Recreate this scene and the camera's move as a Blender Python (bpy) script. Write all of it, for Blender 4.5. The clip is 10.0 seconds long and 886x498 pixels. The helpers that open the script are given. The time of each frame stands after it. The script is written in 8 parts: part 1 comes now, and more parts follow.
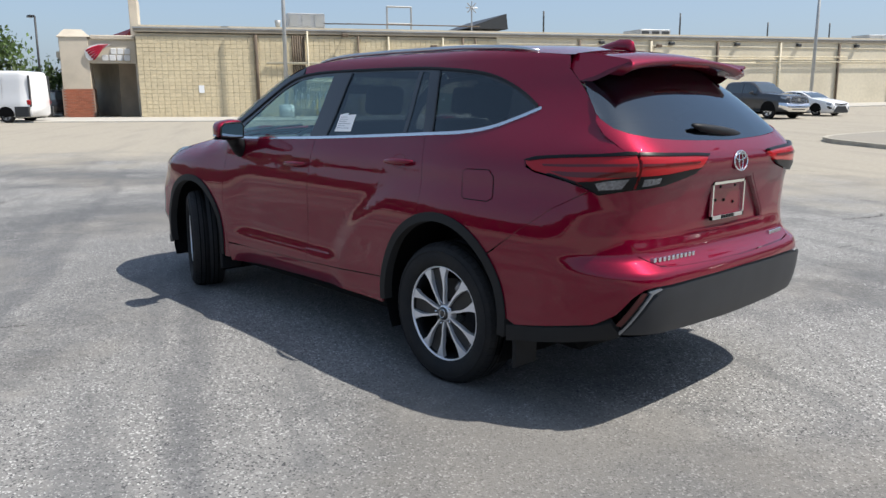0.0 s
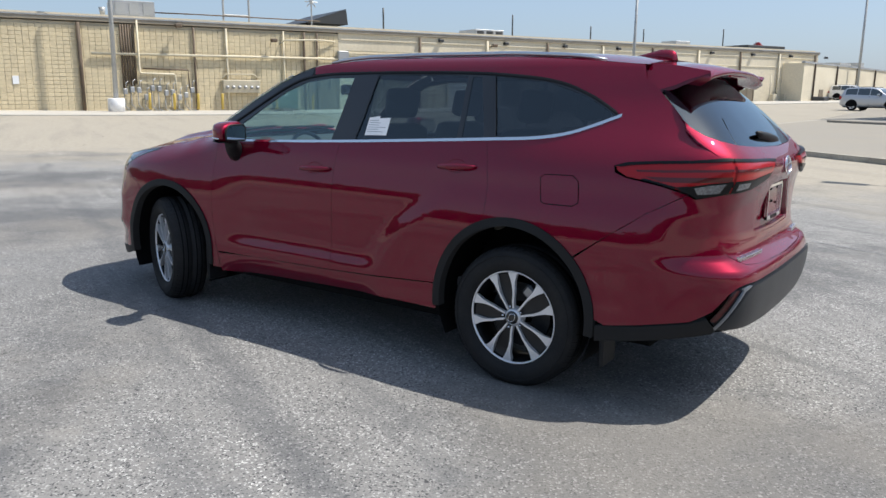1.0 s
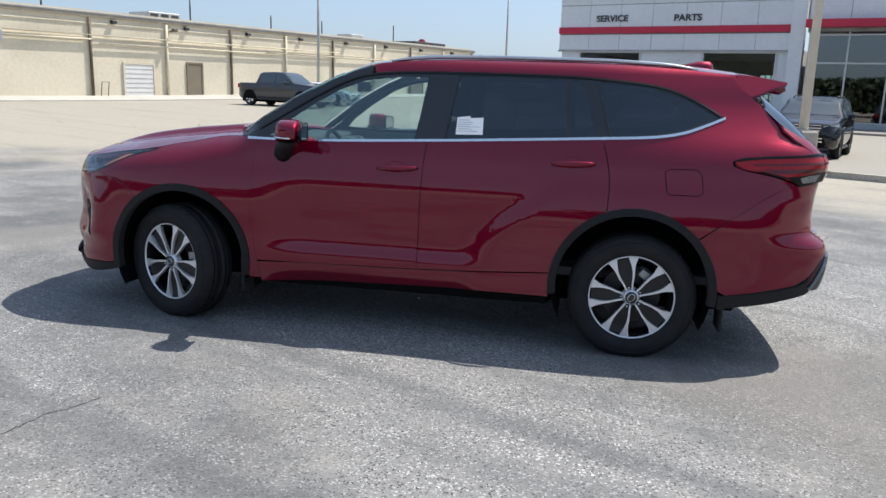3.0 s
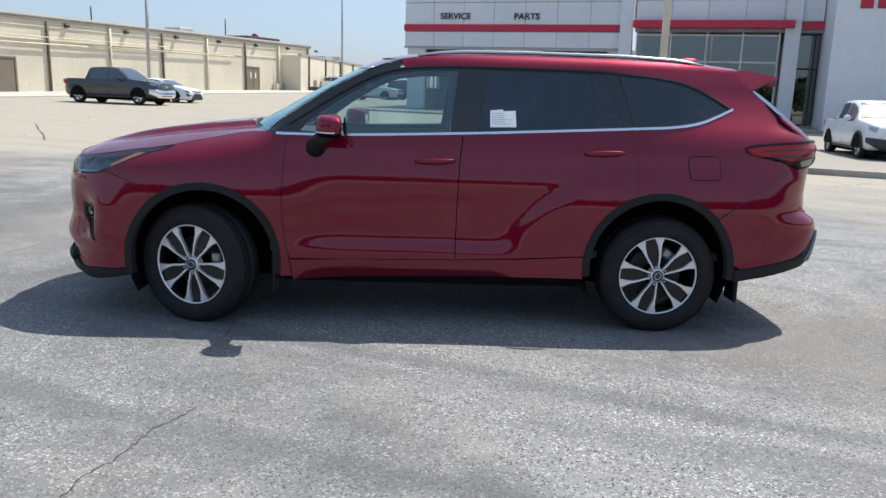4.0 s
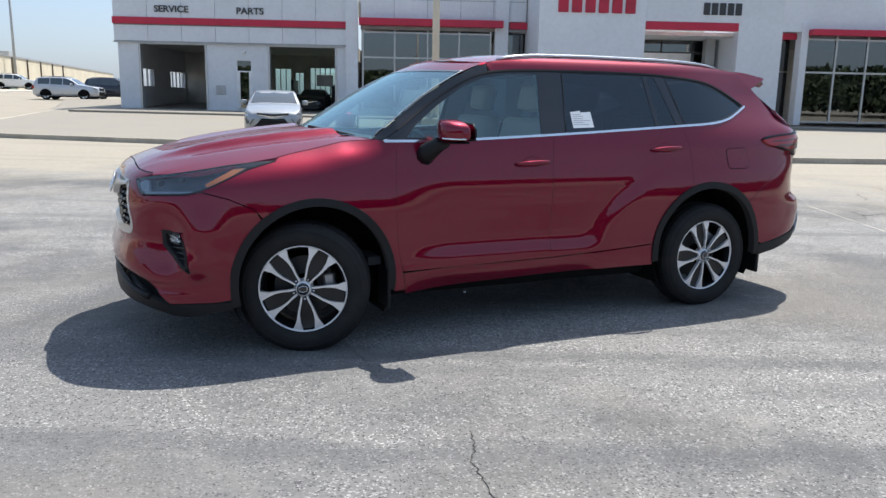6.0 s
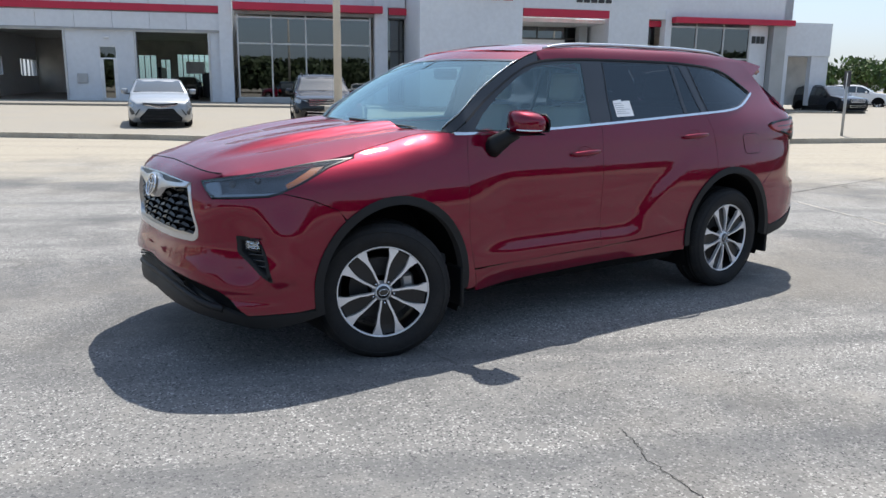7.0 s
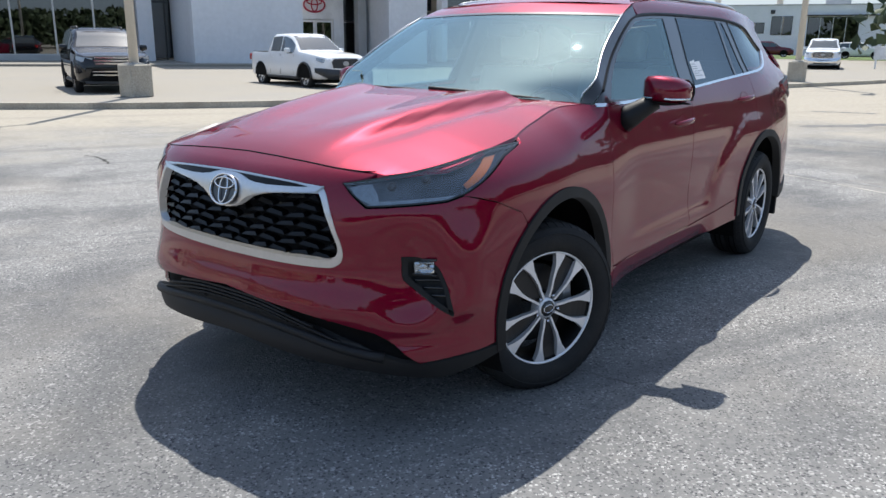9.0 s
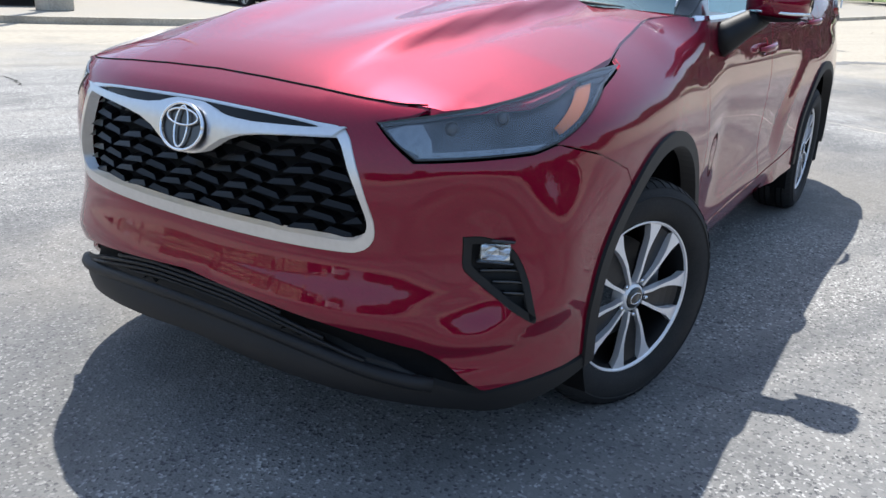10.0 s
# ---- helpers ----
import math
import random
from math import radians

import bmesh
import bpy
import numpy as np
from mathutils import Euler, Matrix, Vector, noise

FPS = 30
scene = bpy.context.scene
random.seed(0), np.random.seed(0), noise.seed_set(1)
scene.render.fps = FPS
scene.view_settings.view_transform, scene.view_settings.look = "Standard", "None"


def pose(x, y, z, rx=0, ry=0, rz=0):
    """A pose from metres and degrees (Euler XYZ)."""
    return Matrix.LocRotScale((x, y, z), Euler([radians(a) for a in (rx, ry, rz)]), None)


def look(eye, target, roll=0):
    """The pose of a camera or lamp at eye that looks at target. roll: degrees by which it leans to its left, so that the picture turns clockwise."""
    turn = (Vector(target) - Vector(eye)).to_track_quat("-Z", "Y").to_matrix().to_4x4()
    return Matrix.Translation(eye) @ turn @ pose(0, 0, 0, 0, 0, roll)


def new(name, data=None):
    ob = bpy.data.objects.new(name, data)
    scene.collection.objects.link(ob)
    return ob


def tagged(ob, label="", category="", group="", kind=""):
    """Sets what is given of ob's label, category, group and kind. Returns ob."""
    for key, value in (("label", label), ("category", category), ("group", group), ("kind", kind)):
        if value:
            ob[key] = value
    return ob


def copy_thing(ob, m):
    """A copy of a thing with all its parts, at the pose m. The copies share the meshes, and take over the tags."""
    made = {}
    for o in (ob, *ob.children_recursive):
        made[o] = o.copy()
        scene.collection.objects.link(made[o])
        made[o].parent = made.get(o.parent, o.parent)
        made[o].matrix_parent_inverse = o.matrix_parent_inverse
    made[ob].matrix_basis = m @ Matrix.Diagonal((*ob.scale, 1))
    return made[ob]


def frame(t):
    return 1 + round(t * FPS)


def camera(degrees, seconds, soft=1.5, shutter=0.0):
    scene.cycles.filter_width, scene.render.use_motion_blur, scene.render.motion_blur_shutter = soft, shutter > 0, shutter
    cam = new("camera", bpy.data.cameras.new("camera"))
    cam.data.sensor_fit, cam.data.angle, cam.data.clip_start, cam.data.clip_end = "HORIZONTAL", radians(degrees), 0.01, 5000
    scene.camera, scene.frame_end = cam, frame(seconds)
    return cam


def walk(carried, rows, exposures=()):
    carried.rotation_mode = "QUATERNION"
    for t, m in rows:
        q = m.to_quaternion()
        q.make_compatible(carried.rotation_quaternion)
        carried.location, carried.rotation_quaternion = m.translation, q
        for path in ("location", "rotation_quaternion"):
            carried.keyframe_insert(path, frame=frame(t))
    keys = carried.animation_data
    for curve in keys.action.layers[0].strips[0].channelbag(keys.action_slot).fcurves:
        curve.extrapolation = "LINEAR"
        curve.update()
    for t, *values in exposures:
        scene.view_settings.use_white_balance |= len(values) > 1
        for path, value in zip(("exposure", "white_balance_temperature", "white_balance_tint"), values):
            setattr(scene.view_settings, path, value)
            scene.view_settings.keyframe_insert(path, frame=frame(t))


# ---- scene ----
cam = camera(59.8, 10.0)
PATH = [
    (0, (-4.219, 3.468, 1.436), (-2.774, 2.139, 1.05), 0.2),
    (0.5, (-3.779, 3.853, 1.441), (-2.491, 2.373, 1.053), 0.6),
    (1, (-3.305, 4.243, 1.471), (-2.189, 2.63, 1.079), 1.0),
    (1.5, (-2.799, 4.55, 1.486), (-1.867, 2.825, 1.089), 1.5),
    (2, (-2.27, 4.898, 1.475), (-1.534, 3.081, 1.077), 1.9),
    (2.5, (-1.665, 5.132, 1.453), (-1.126, 3.247, 1.055), 2.2),
    (2.7, (-1.438, 5.216, 1.468), (-0.979, 3.31, 1.07), 2.2),
    (3.8, (-0.133, 5.527, 1.44), (-0.131, 3.564, 1.055), 2.0),
    (4, (0.116, 5.534, 1.411), (0.031, 3.574, 1.022), 2.0),
    (4.5, (0.715, 5.508, 1.419), (0.422, 3.567, 1.04), 1.8),
    (5, (1.314, 5.381, 1.436), (0.829, 3.476, 1.066), 1.6),
    (5.5, (1.917, 5.224, 1.423), (1.256, 3.373, 1.054), 1.4),
    (5.7, (2.141, 5.128, 1.396), (1.415, 3.302, 1.021), 1.3),
    (6.8, (3.238, 4.477, 1.399), (2.186, 2.823, 1.002), 0.6),
    (7, (3.399, 4.294, 1.405), (2.289, 2.681, 0.996), 0.6),
    (7.5, (3.768, 3.88, 1.404), (2.526, 2.369, 0.986), 0.5),
    (8, (4.025, 3.411, 1.41), (2.661, 2.014, 0.976), 0.4),
    (8.5, (4.121, 2.914, 1.419), (2.662, 1.626, 0.96), 0.3),
    (9, (4.128, 2.417, 1.418), (2.596, 1.238, 0.905), 0.5),
    (9.5, (3.919, 1.962, 1.38), (2.336, 0.883, 0.803), 1.1),
    (10, (3.596, 1.582, 1.271), (2.011, 0.567, 0.594), 2.5),
]
walk(cam, [(t, look(eye, target, roll)) for t, eye, target, roll in PATH], [(0, .25, 6600, 10), (2.5, .40, 6500, 10), (4.5, .44, 6450, 10), (7, .51, 6600, 10), (8.5, .46, 6500, 10), (9.5, .52, 6400, 10), (10, .82, 6350, 10)])

SUN = Vector((-.45, -.37, 1.0)).normalized()
world = bpy.data.worlds.new("sky")
scene.world = world
world.use_nodes = True
_n, _l = world.node_tree.nodes, world.node_tree.links
_sky = _n.new("ShaderNodeTexSky")
_sky.sky_type, _sky.sun_disc = "NISHITA", False
_sky.sun_elevation, _sky.sun_rotation = math.asin(SUN.z), math.atan2(SUN.x, SUN.y)
_sky.air_density, _sky.dust_density, _sky.ozone_density = 1.0, 1.9, 3.0
_bg = _n["Background"]
_bg.inputs["Strength"].default_value = 0.07
_haze = _n.new("ShaderNodeMix")
_haze.data_type, _haze.blend_type = "RGBA", "ADD"
_haze.inputs["Factor"].default_value = 1.0
_haze.inputs["B"].default_value = (2.2, 3.0, 4.25, 1)          # an even veil of summer haze
_l.new(_sky.outputs[0], _haze.inputs["A"])
_l.new(_haze.outputs["Result"], _bg.inputs[0])
_sun = new("sun", bpy.data.lights.new("sun", "SUN"))
_sun.data.energy, _sun.data.angle, _sun.data.color = 4.7, radians(.53), (1, .96, .89)
_sun.matrix_world = look(SUN * 60, (0, 0, 0))


# ---- materials ----
def material(name, colour, rough=.6, metal=0.0, vary=.12, fine=60.0, wide=1.2, bump=.15, depth=.004, coat=0.0, second=None, spec=.5, island=0.0):
    """A surface whose colour varies at two scales, with fine relief; second: the colour of its stains."""
    m = bpy.data.materials.new(name)
    m.use_nodes = True
    n, l = m.node_tree.nodes, m.node_tree.links
    b = n["Principled BSDF"]
    b.inputs["Roughness"].default_value, b.inputs["Metallic"].default_value = rough, metal
    b.inputs["Coat Weight"].default_value, b.inputs["Coat Roughness"].default_value = coat, .03
    b.inputs["Specular IOR Level"].default_value = spec
    co = n.new("ShaderNodeTexCoord").outputs["Object"]
    small, large = n.new("ShaderNodeTexNoise"), n.new("ShaderNodeTexNoise")
    small.inputs["Scale"].default_value, large.inputs["Scale"].default_value = fine, wide
    small.inputs["Detail"].default_value, large.inputs["Detail"].default_value = 4, 6
    l.new(co, small.inputs["Vector"]), l.new(co, large.inputs["Vector"])
    mix = n.new("ShaderNodeMix")
    mix.data_type = "RGBA"
    mix.inputs["A"].default_value = (*colour, 1)
    mix.inputs["B"].default_value = (*(second or [c * (1 - 2 * vary) for c in colour]), 1)
    ramp = n.new("ShaderNodeMapRange")
    ramp.inputs["From Min"].default_value, ramp.inputs["From Max"].default_value = .42, .68
    l.new(large.outputs["Fac"], ramp.inputs["Value"]), l.new(ramp.outputs[0], mix.inputs["Factor"])
    hsv, val = n.new("ShaderNodeHueSaturation"), n.new("ShaderNodeMapRange")
    val.inputs["To Min"].default_value, val.inputs["To Max"].default_value = 1 - vary * 1.6, 1 + vary * 1.6
    val.inputs["From Min"].default_value, val.inputs["From Max"].default_value = .25, .75
    l.new(small.outputs["Fac"], val.inputs["Value"])
    value = val.outputs[0]
    if island:
        info, im, mul = n.new("ShaderNodeObjectInfo"), n.new("ShaderNodeMapRange"), n.new("ShaderNodeMath")
        im.inputs["To Min"].default_value, im.inputs["To Max"].default_value = 1 - island, 1 + island
        geo, add, fr = n.new("ShaderNodeNewGeometry"), n.new("ShaderNodeMath"), n.new("ShaderNodeMath")
        fr.operation = "FRACT"
        l.new(info.outputs["Random"], add.inputs[0]), l.new(geo.outputs["Random Per Island"], add.inputs[1])
        l.new(add.outputs[0], fr.inputs[0]), l.new(fr.outputs[0], im.inputs["Value"])
        mul.operation = "MULTIPLY"
        l.new(val.outputs[0], mul.inputs[0]), l.new(im.outputs[0], mul.inputs[1])
        value = mul.outputs[0]
    l.new(mix.outputs["Result"], hsv.inputs["Color"]), l.new(value, hsv.inputs["Value"]), l.new(hsv.outputs[0], b.inputs["Base Color"])
    if bump:
        bn = n.new("ShaderNodeBump")
        bn.inputs["Strength"].default_value, bn.inputs["Distance"].default_value = bump, depth
        l.new(small.outputs["Fac"], bn.inputs["Height"]), l.new(bn.outputs[0], b.inputs["Normal"])
    return m


def glass(name, tint, gloss=.01, ior=1.5, sheen=(.9, .93, .95)):
    """A pane: tinted see-through, with a mirror's share by the angle."""
    m = bpy.data.materials.new(name)
    m.use_nodes = True
    n, l = m.node_tree.nodes, m.node_tree.links
    n.remove(n["Principled BSDF"])
    mix, tr, gl, lw = n.new("ShaderNodeMixShader"), n.new("ShaderNodeBsdfTransparent"), n.new("ShaderNodeBsdfGlossy"), n.new("ShaderNodeLayerWeight")
    gl.inputs["Color"].default_value = (*sheen, 1)
    tr.inputs[0].default_value, gl.inputs["Roughness"].default_value, lw.inputs["Blend"].default_value = (*tint, 1), gloss, .5
    f0 = ((ior - 1) / (ior + 1)) ** 2
    power, fr = n.new("ShaderNodeMath"), n.new("ShaderNodeMath")
    power.operation, fr.operation = "POWER", "MULTIPLY_ADD"
    power.inputs[1].default_value, fr.inputs[1].default_value, fr.inputs[2].default_value = 4.5, 1 - f0, f0
    l.new(lw.outputs["Facing"], power.inputs[0]), l.new(power.outputs[0], fr.inputs[0])
    l.new(fr.outputs[0], mix.inputs[0]), l.new(tr.outputs[0], mix.inputs[1]), l.new(gl.outputs[0], mix.inputs[2])
    l.new(mix.outputs[0], n["Material Output"].inputs["Surface"])
    return m


def paint(name, colour, metal=.0, rough=.35, flake=0.0, ior=1.5):
    """Car paint: a base with fine flakes under clear lacquer."""
    m = bpy.data.materials.new(name)
    m.use_nodes = True
    n, l = m.node_tree.nodes, m.node_tree.links
    b = n["Principled BSDF"]
    for key, v in (("Base Color", (*colour, 1)), ("Metallic", metal), ("Roughness", rough), ("Coat Weight", 1.0), ("Coat Roughness", .012), ("Coat IOR", ior)):
        b.inputs[key].default_value = v
    b.inputs["Specular IOR Level"].default_value = .0 if flake else .3
    if flake:
        co, vo, hs, mr = n.new("ShaderNodeTexCoord"), n.new("ShaderNodeTexVoronoi"), n.new("ShaderNodeHueSaturation"), n.new("ShaderNodeMapRange")
        vo.inputs["Scale"].default_value = 900
        mr.inputs["To Min"].default_value, mr.inputs["To Max"].default_value = 1 - flake, 1 + flake
        hs.inputs["Color"].default_value = (*colour, 1)
        l.new(co.outputs["Object"], vo.inputs["Vector"]), l.new(vo.outputs["Color"], mr.inputs["Value"])
        l.new(mr.outputs[0], hs.inputs["Value"]), l.new(hs.outputs[0], b.inputs["Base Color"])
    return m


RED = paint("ruby_paint", (.178, .001, .019), .55, .42, .3, 1.52)
BLACK_TRIM = material("black_plastic", (.0075, .008, .0095), .55, fine=400, wide=6, vary=.15, bump=.2, depth=.0005, spec=.35)
GREY_TRIM = material("grey_plastic", (.021, .023, .027), .45, fine=400, wide=6, vary=.1, bump=.2, depth=.0005)
GLOSS_BLACK = paint("gloss_black", (.008, .008, .009), 0, .3)
CHROME = material("chrome", (.82, .83, .85), .12, 1.0, vary=.02, bump=0)
SATIN = material("satin_silver", (.62, .63, .65), .28, 1.0, vary=.03, bump=0)
STEEL_TRIM = material("dull_silver_trim", (.34, .35, .37), .35, .8, vary=.05, bump=0)
MACHINED = material("machined_alloy", (.80, .80, .82), .3, .5, vary=.03, fine=300, bump=.05, depth=.0003)
DARK_ALLOY = material("dark_alloy", (.004, .0042, .005), .5, .0, vary=.05, bump=0, spec=.2)
LEAF_GREY = material("satin_grey_alloy", (.008, .008, .0095), .4, .0, vary=.06, bump=0)
DISC = material("brake_steel", (.03, .03, .032), .5, .3, vary=.1, bump=0)
GRILLE_BLACK = material("grille_black", (.004, .004, .005), .3, 0, vary=.05, bump=0, spec=.25)
RUBBER = material("tyre_rubber", (.015, .015, .016), .75, fine=200, wide=9, vary=.2, bump=.2, depth=.001, second=(.022, .021, .02), spec=.3)
DARK = material("underbody_black", (.0035, .0035, .004), .9, vary=.2, spec=.2)
CLEAR_GLASS = glass("clear_glass", (.70, .82, .80), .01, 2.2, (.75, .95, .96))
TINTED_GLASS = glass("tinted_glass", (.085, .10, .12), .006, 1.82, (.8, .92, .98))
SHIELD_GLASS = glass("windscreen_glass", (.5, .66, .66), .01, 3.2, (.7, .95, .98))
REAR_GLASS = glass("rear_glass", (.03, .036, .05), .006, 2.3, (.8, .92, 1))
LAMP_CLEAR = glass("lamp_lens", (.85, .88, .9), .02, 1.9)
LAMP_RED = paint("red_lens", (.36, .001, .005), 0, .3, 0, 1.27)
DEEP_RED = paint("deep_red_lens", (.09, .001, .002), 0, .3, 0, 1.38)
REFLEX_RED = paint("reflector_red", (.07, .001, .002), 0, .3, 0, 1.4)
REFLECTOR = material("lamp_reflector", (.075, .085, .10), .22, .5, vary=.2, fine=30, wide=8, bump=.1)
MIRROR = material("mirror_glass", (.55, .58, .6), .02, 1.0, vary=.01, bump=0)
LAMP_FROST = material("pale_lamp_optics", (.24, .28, .33), .25, .5, vary=.12, fine=300, wide=60, bump=.2)
AMBER = paint("amber_lens", (.46, .12, .012), 0, .3)
SEAT = material("grey_seat_leather", (.42, .41, .38), .6, fine=150, vary=.06)
CABIN = material("cabin_plastic", (.11, .11, .115), .7, vary=.08)
PAPER = material("paper", (.78, .8, .82), .8, vary=.02, bump=0)
INK = material("grey_print", (.25, .28, .32), .8, vary=.05, bump=0)


# ---- building blocks ----
def solid(name, verts, faces, mat, parent=None, label="", smooth=False, normals=None):
    me = bpy.data.meshes.new(name)
    me.from_pydata([tuple(map(float, v)) for v in verts], [], [tuple(map(int, f)) for f in faces])
    me.materials.append(mat)
    if smooth:
        me.polygons.foreach_set("use_smooth", [True] * len(me.polygons))
    me.update()
    if normals is not None:
        me.normals_split_custom_set_from_vertices([tuple(map(float, n)) for n in normals])
    ob = new(name, me)
    if parent:
        ob.parent = parent
    if label:
        ob["label"] = label
    return ob


def part(name, bm, mat, parent=None, label="", smooth=None):
    """Links a bmesh as one mesh object; smooth: the angle in degrees under which edges are smooth."""
    me = bpy.data.meshes.new(name)
    if smooth:
        for f in bm.faces:
            f.smooth = True
        for e in bm.edges:
            if len(e.link_faces) == 2 and e.calc_face_angle(0) > radians(smooth):
                e.smooth = False
    bm.to_mesh(me)
    bm.free()
    me.materials.append(mat)
    ob = new(name, me)
    if parent:
        ob.parent = parent
    if label:
        ob["label"] = label
    return ob


def thing(name, label, category, group="", at=None):
    ob = new(name)
    ob.empty_display_size = .2
    if at is not None:
        ob.matrix_basis = at
    return tagged(ob, label, category, group)


def add_box(bm, x0, x1, y0, y1, z0, z1, m=None):
    v = [bm.verts.new(Vector((x, y, z)) if m is None else m @ Vector((x, y, z))) for x in (x0, x1) for y in (y0, y1) for z in (z0, z1)]
    for f in ((0, 1, 3, 2), (4, 6, 7, 5), (0, 4, 5, 1), (2, 3, 7, 6), (0, 2, 6, 4), (1, 5, 7, 3)):
        bm.faces.new([v[i] for i in f])
    return v


def box(x0, x1, y0, y1, z0, z1, bevel=0.0, m=None, seg=1):
    bm = bmesh.new()
    add_box(bm, x0, x1, y0, y1, z0, z1, m)
    bmesh.ops.recalc_face_normals(bm, faces=bm.faces)
    if bevel:
        bmesh.ops.bevel(bm, geom=list(bm.edges), offset=bevel, segments=seg, affect="EDGES", profile=.6)
    return bm


def tube(points, radius, seg=8, bm=None):
    """A round bar along points; radius a number or one for each point."""
    bm = bm or bmesh.new()
    pts = [Vector(p) for p in points]
    rad = radius if hasattr(radius, "__len__") else [radius] * len(pts)
    rings = []
    for i, p in enumerate(pts):
        d = (pts[min(i + 1, len(pts) - 1)] - pts[max(i - 1, 0)]).normalized()
        a = d.orthogonal().normalized() if i == 0 else (side - d * side.dot(d)).normalized()
        side, b = a, d.cross(a)
        rings.append([bm.verts.new(p + rad[i] * (math.cos(2 * math.pi * k / seg) * a + math.sin(2 * math.pi * k / seg) * b)) for k in range(seg)])
    for r, q in zip(rings, rings[1:]):
        for k in range(seg):
            bm.faces.new([r[k], r[(k + 1) % seg], q[(k + 1) % seg], q[k]])
    bm.faces.new(rings[0][::-1]), bm.faces.new(rings[-1])
    return bm


def lathe(profile, seg=48, closed=False):
    """Turns a profile of (radius, y) about the y axis."""
    verts, faces, n = [], [], len(profile)
    for k in range(seg):
        a = 2 * math.pi * k / seg
        verts += [(r * math.cos(a), y, r * math.sin(a)) for r, y in profile]
    for k in range(seg):
        for i in range(n if closed else n - 1):
            j = (i + 1) % n
            faces.append((k * n + i, ((k + 1) % seg) * n + i, ((k + 1) % seg) * n + j, k * n + j))
    return verts, faces


def lofted(rows, cap=True, ring=False):
    """Faces over equal rows of points; ring: each row is closed."""
    n = len(rows[0])
    verts = [p for r in rows for p in r]
    faces = []
    for i in range(len(rows) - 1):
        for j in range(n if ring else n - 1):
            k = (j + 1) % n
            faces.append((i * n + j, i * n + k, (i + 1) * n + k, (i + 1) * n + j))
    if cap and ring:
        faces += [tuple(range(n))[::-1], tuple(range((len(rows) - 1) * n, len(rows) * n))]
    return verts, faces


def words(text, size, mat, parent, m, name="lettering", deep=.02):
    """Raised letters, drawn along local x and upright in local z."""
    cu = bpy.data.curves.new(name, "FONT")
    cu.body, cu.size, cu.extrude = text, size, deep
    cu.offset = .022 * size
    ob = bpy.data.objects.new(name, cu)
    me = bpy.data.meshes.new_from_object(ob)
    bpy.data.objects.remove(ob)
    me.transform(m @ pose(0, 0, 0, 90))
    me.materials.append(mat)
    o = new(name, me)
    o.parent = parent
    return o


# ---- car body surface: a plan curve, inset by height ----
PLAN = [(2.37, 0), (2.37, .2), (2.354, .38), (2.308, .56), (2.212, .712), (2.045, .835), (1.8, .912), (1.43, .935),
        (.95, .915), (.4, .905), (-.2, .905), (-.8, .912), (-1.43, .943), (-1.8, .935), (-2.1, .905), (-2.32, .845),
        (-2.46, .757), (-2.522, .64), (-2.547, .42), (-2.555, .2), (-2.557, 0)]


def spline(knots, n=24):
    """Points of a Catmull-Rom curve through the knots."""
    k = np.array(knots, float)
    ends = np.vstack([2 * k[0] - k[1], k, 2 * k[-1] - k[-2]])
    out = []
    for i in range(1, len(ends) - 2):
        a, b, c, d = ends[i - 1:i + 3]
        for t in np.arange(n) / n:
            out.append(.5 * (2 * b + (c - a) * t + (2 * a - 5 * b + 4 * c - d) * t * t + (3 * b - a - 3 * c + d) * t ** 3))
    out.append(k[-1])
    return np.array(out)


_k = np.array(PLAN, float)
_m = np.vstack([_k[:0:-1] * [1, -1], _k])          # right side too, so that the ends are smooth
_c = spline(_m)[24 * (len(_k) - 1):]
_s = np.r_[0, np.cumsum(np.hypot(*np.diff(_c, axis=0).T))]
S_END = _s[-1]


def lerp(x, table):
    xs, ys = zip(*table)
    return np.interp(x, xs, ys)


def soft(x, table):
    """Smooth curve through a table of (x, y)."""
    xs, ys = np.array(table, float).T
    m = np.gradient(ys, xs)
    x = np.clip(x, xs[0], xs[-1])
    i = np.clip(np.searchsorted(xs, x) - 1, 0, len(xs) - 2)
    h = xs[i + 1] - xs[i]
    t = (x - xs[i]) / h
    return ((1 + 2 * t) * (1 - t) ** 2 * ys[i] + t * (1 - t) ** 2 * h * m[i] + t * t * (3 - 2 * t) * ys[i + 1] + t * t * (t - 1) * h * m[i + 1])


def step(x, a, b):
    t = np.clip((x - a) / (b - a), 0, 1)
    return t * t * (3 - 2 * t)


def s_of_x(x):
    return np.interp(-np.asarray(x, float), -_c[:, 0], _s)


def s_front(y):
    n = np.argmax(_c[:, 1] > .93)
    return np.interp(y, _c[:n, 1], _s[:n])


def s_rear(y):
    n = len(_c) - np.argmax(_c[::-1, 1] > .93)
    return np.interp(-np.asarray(y, float), -_c[n:, 1], _s[n:])


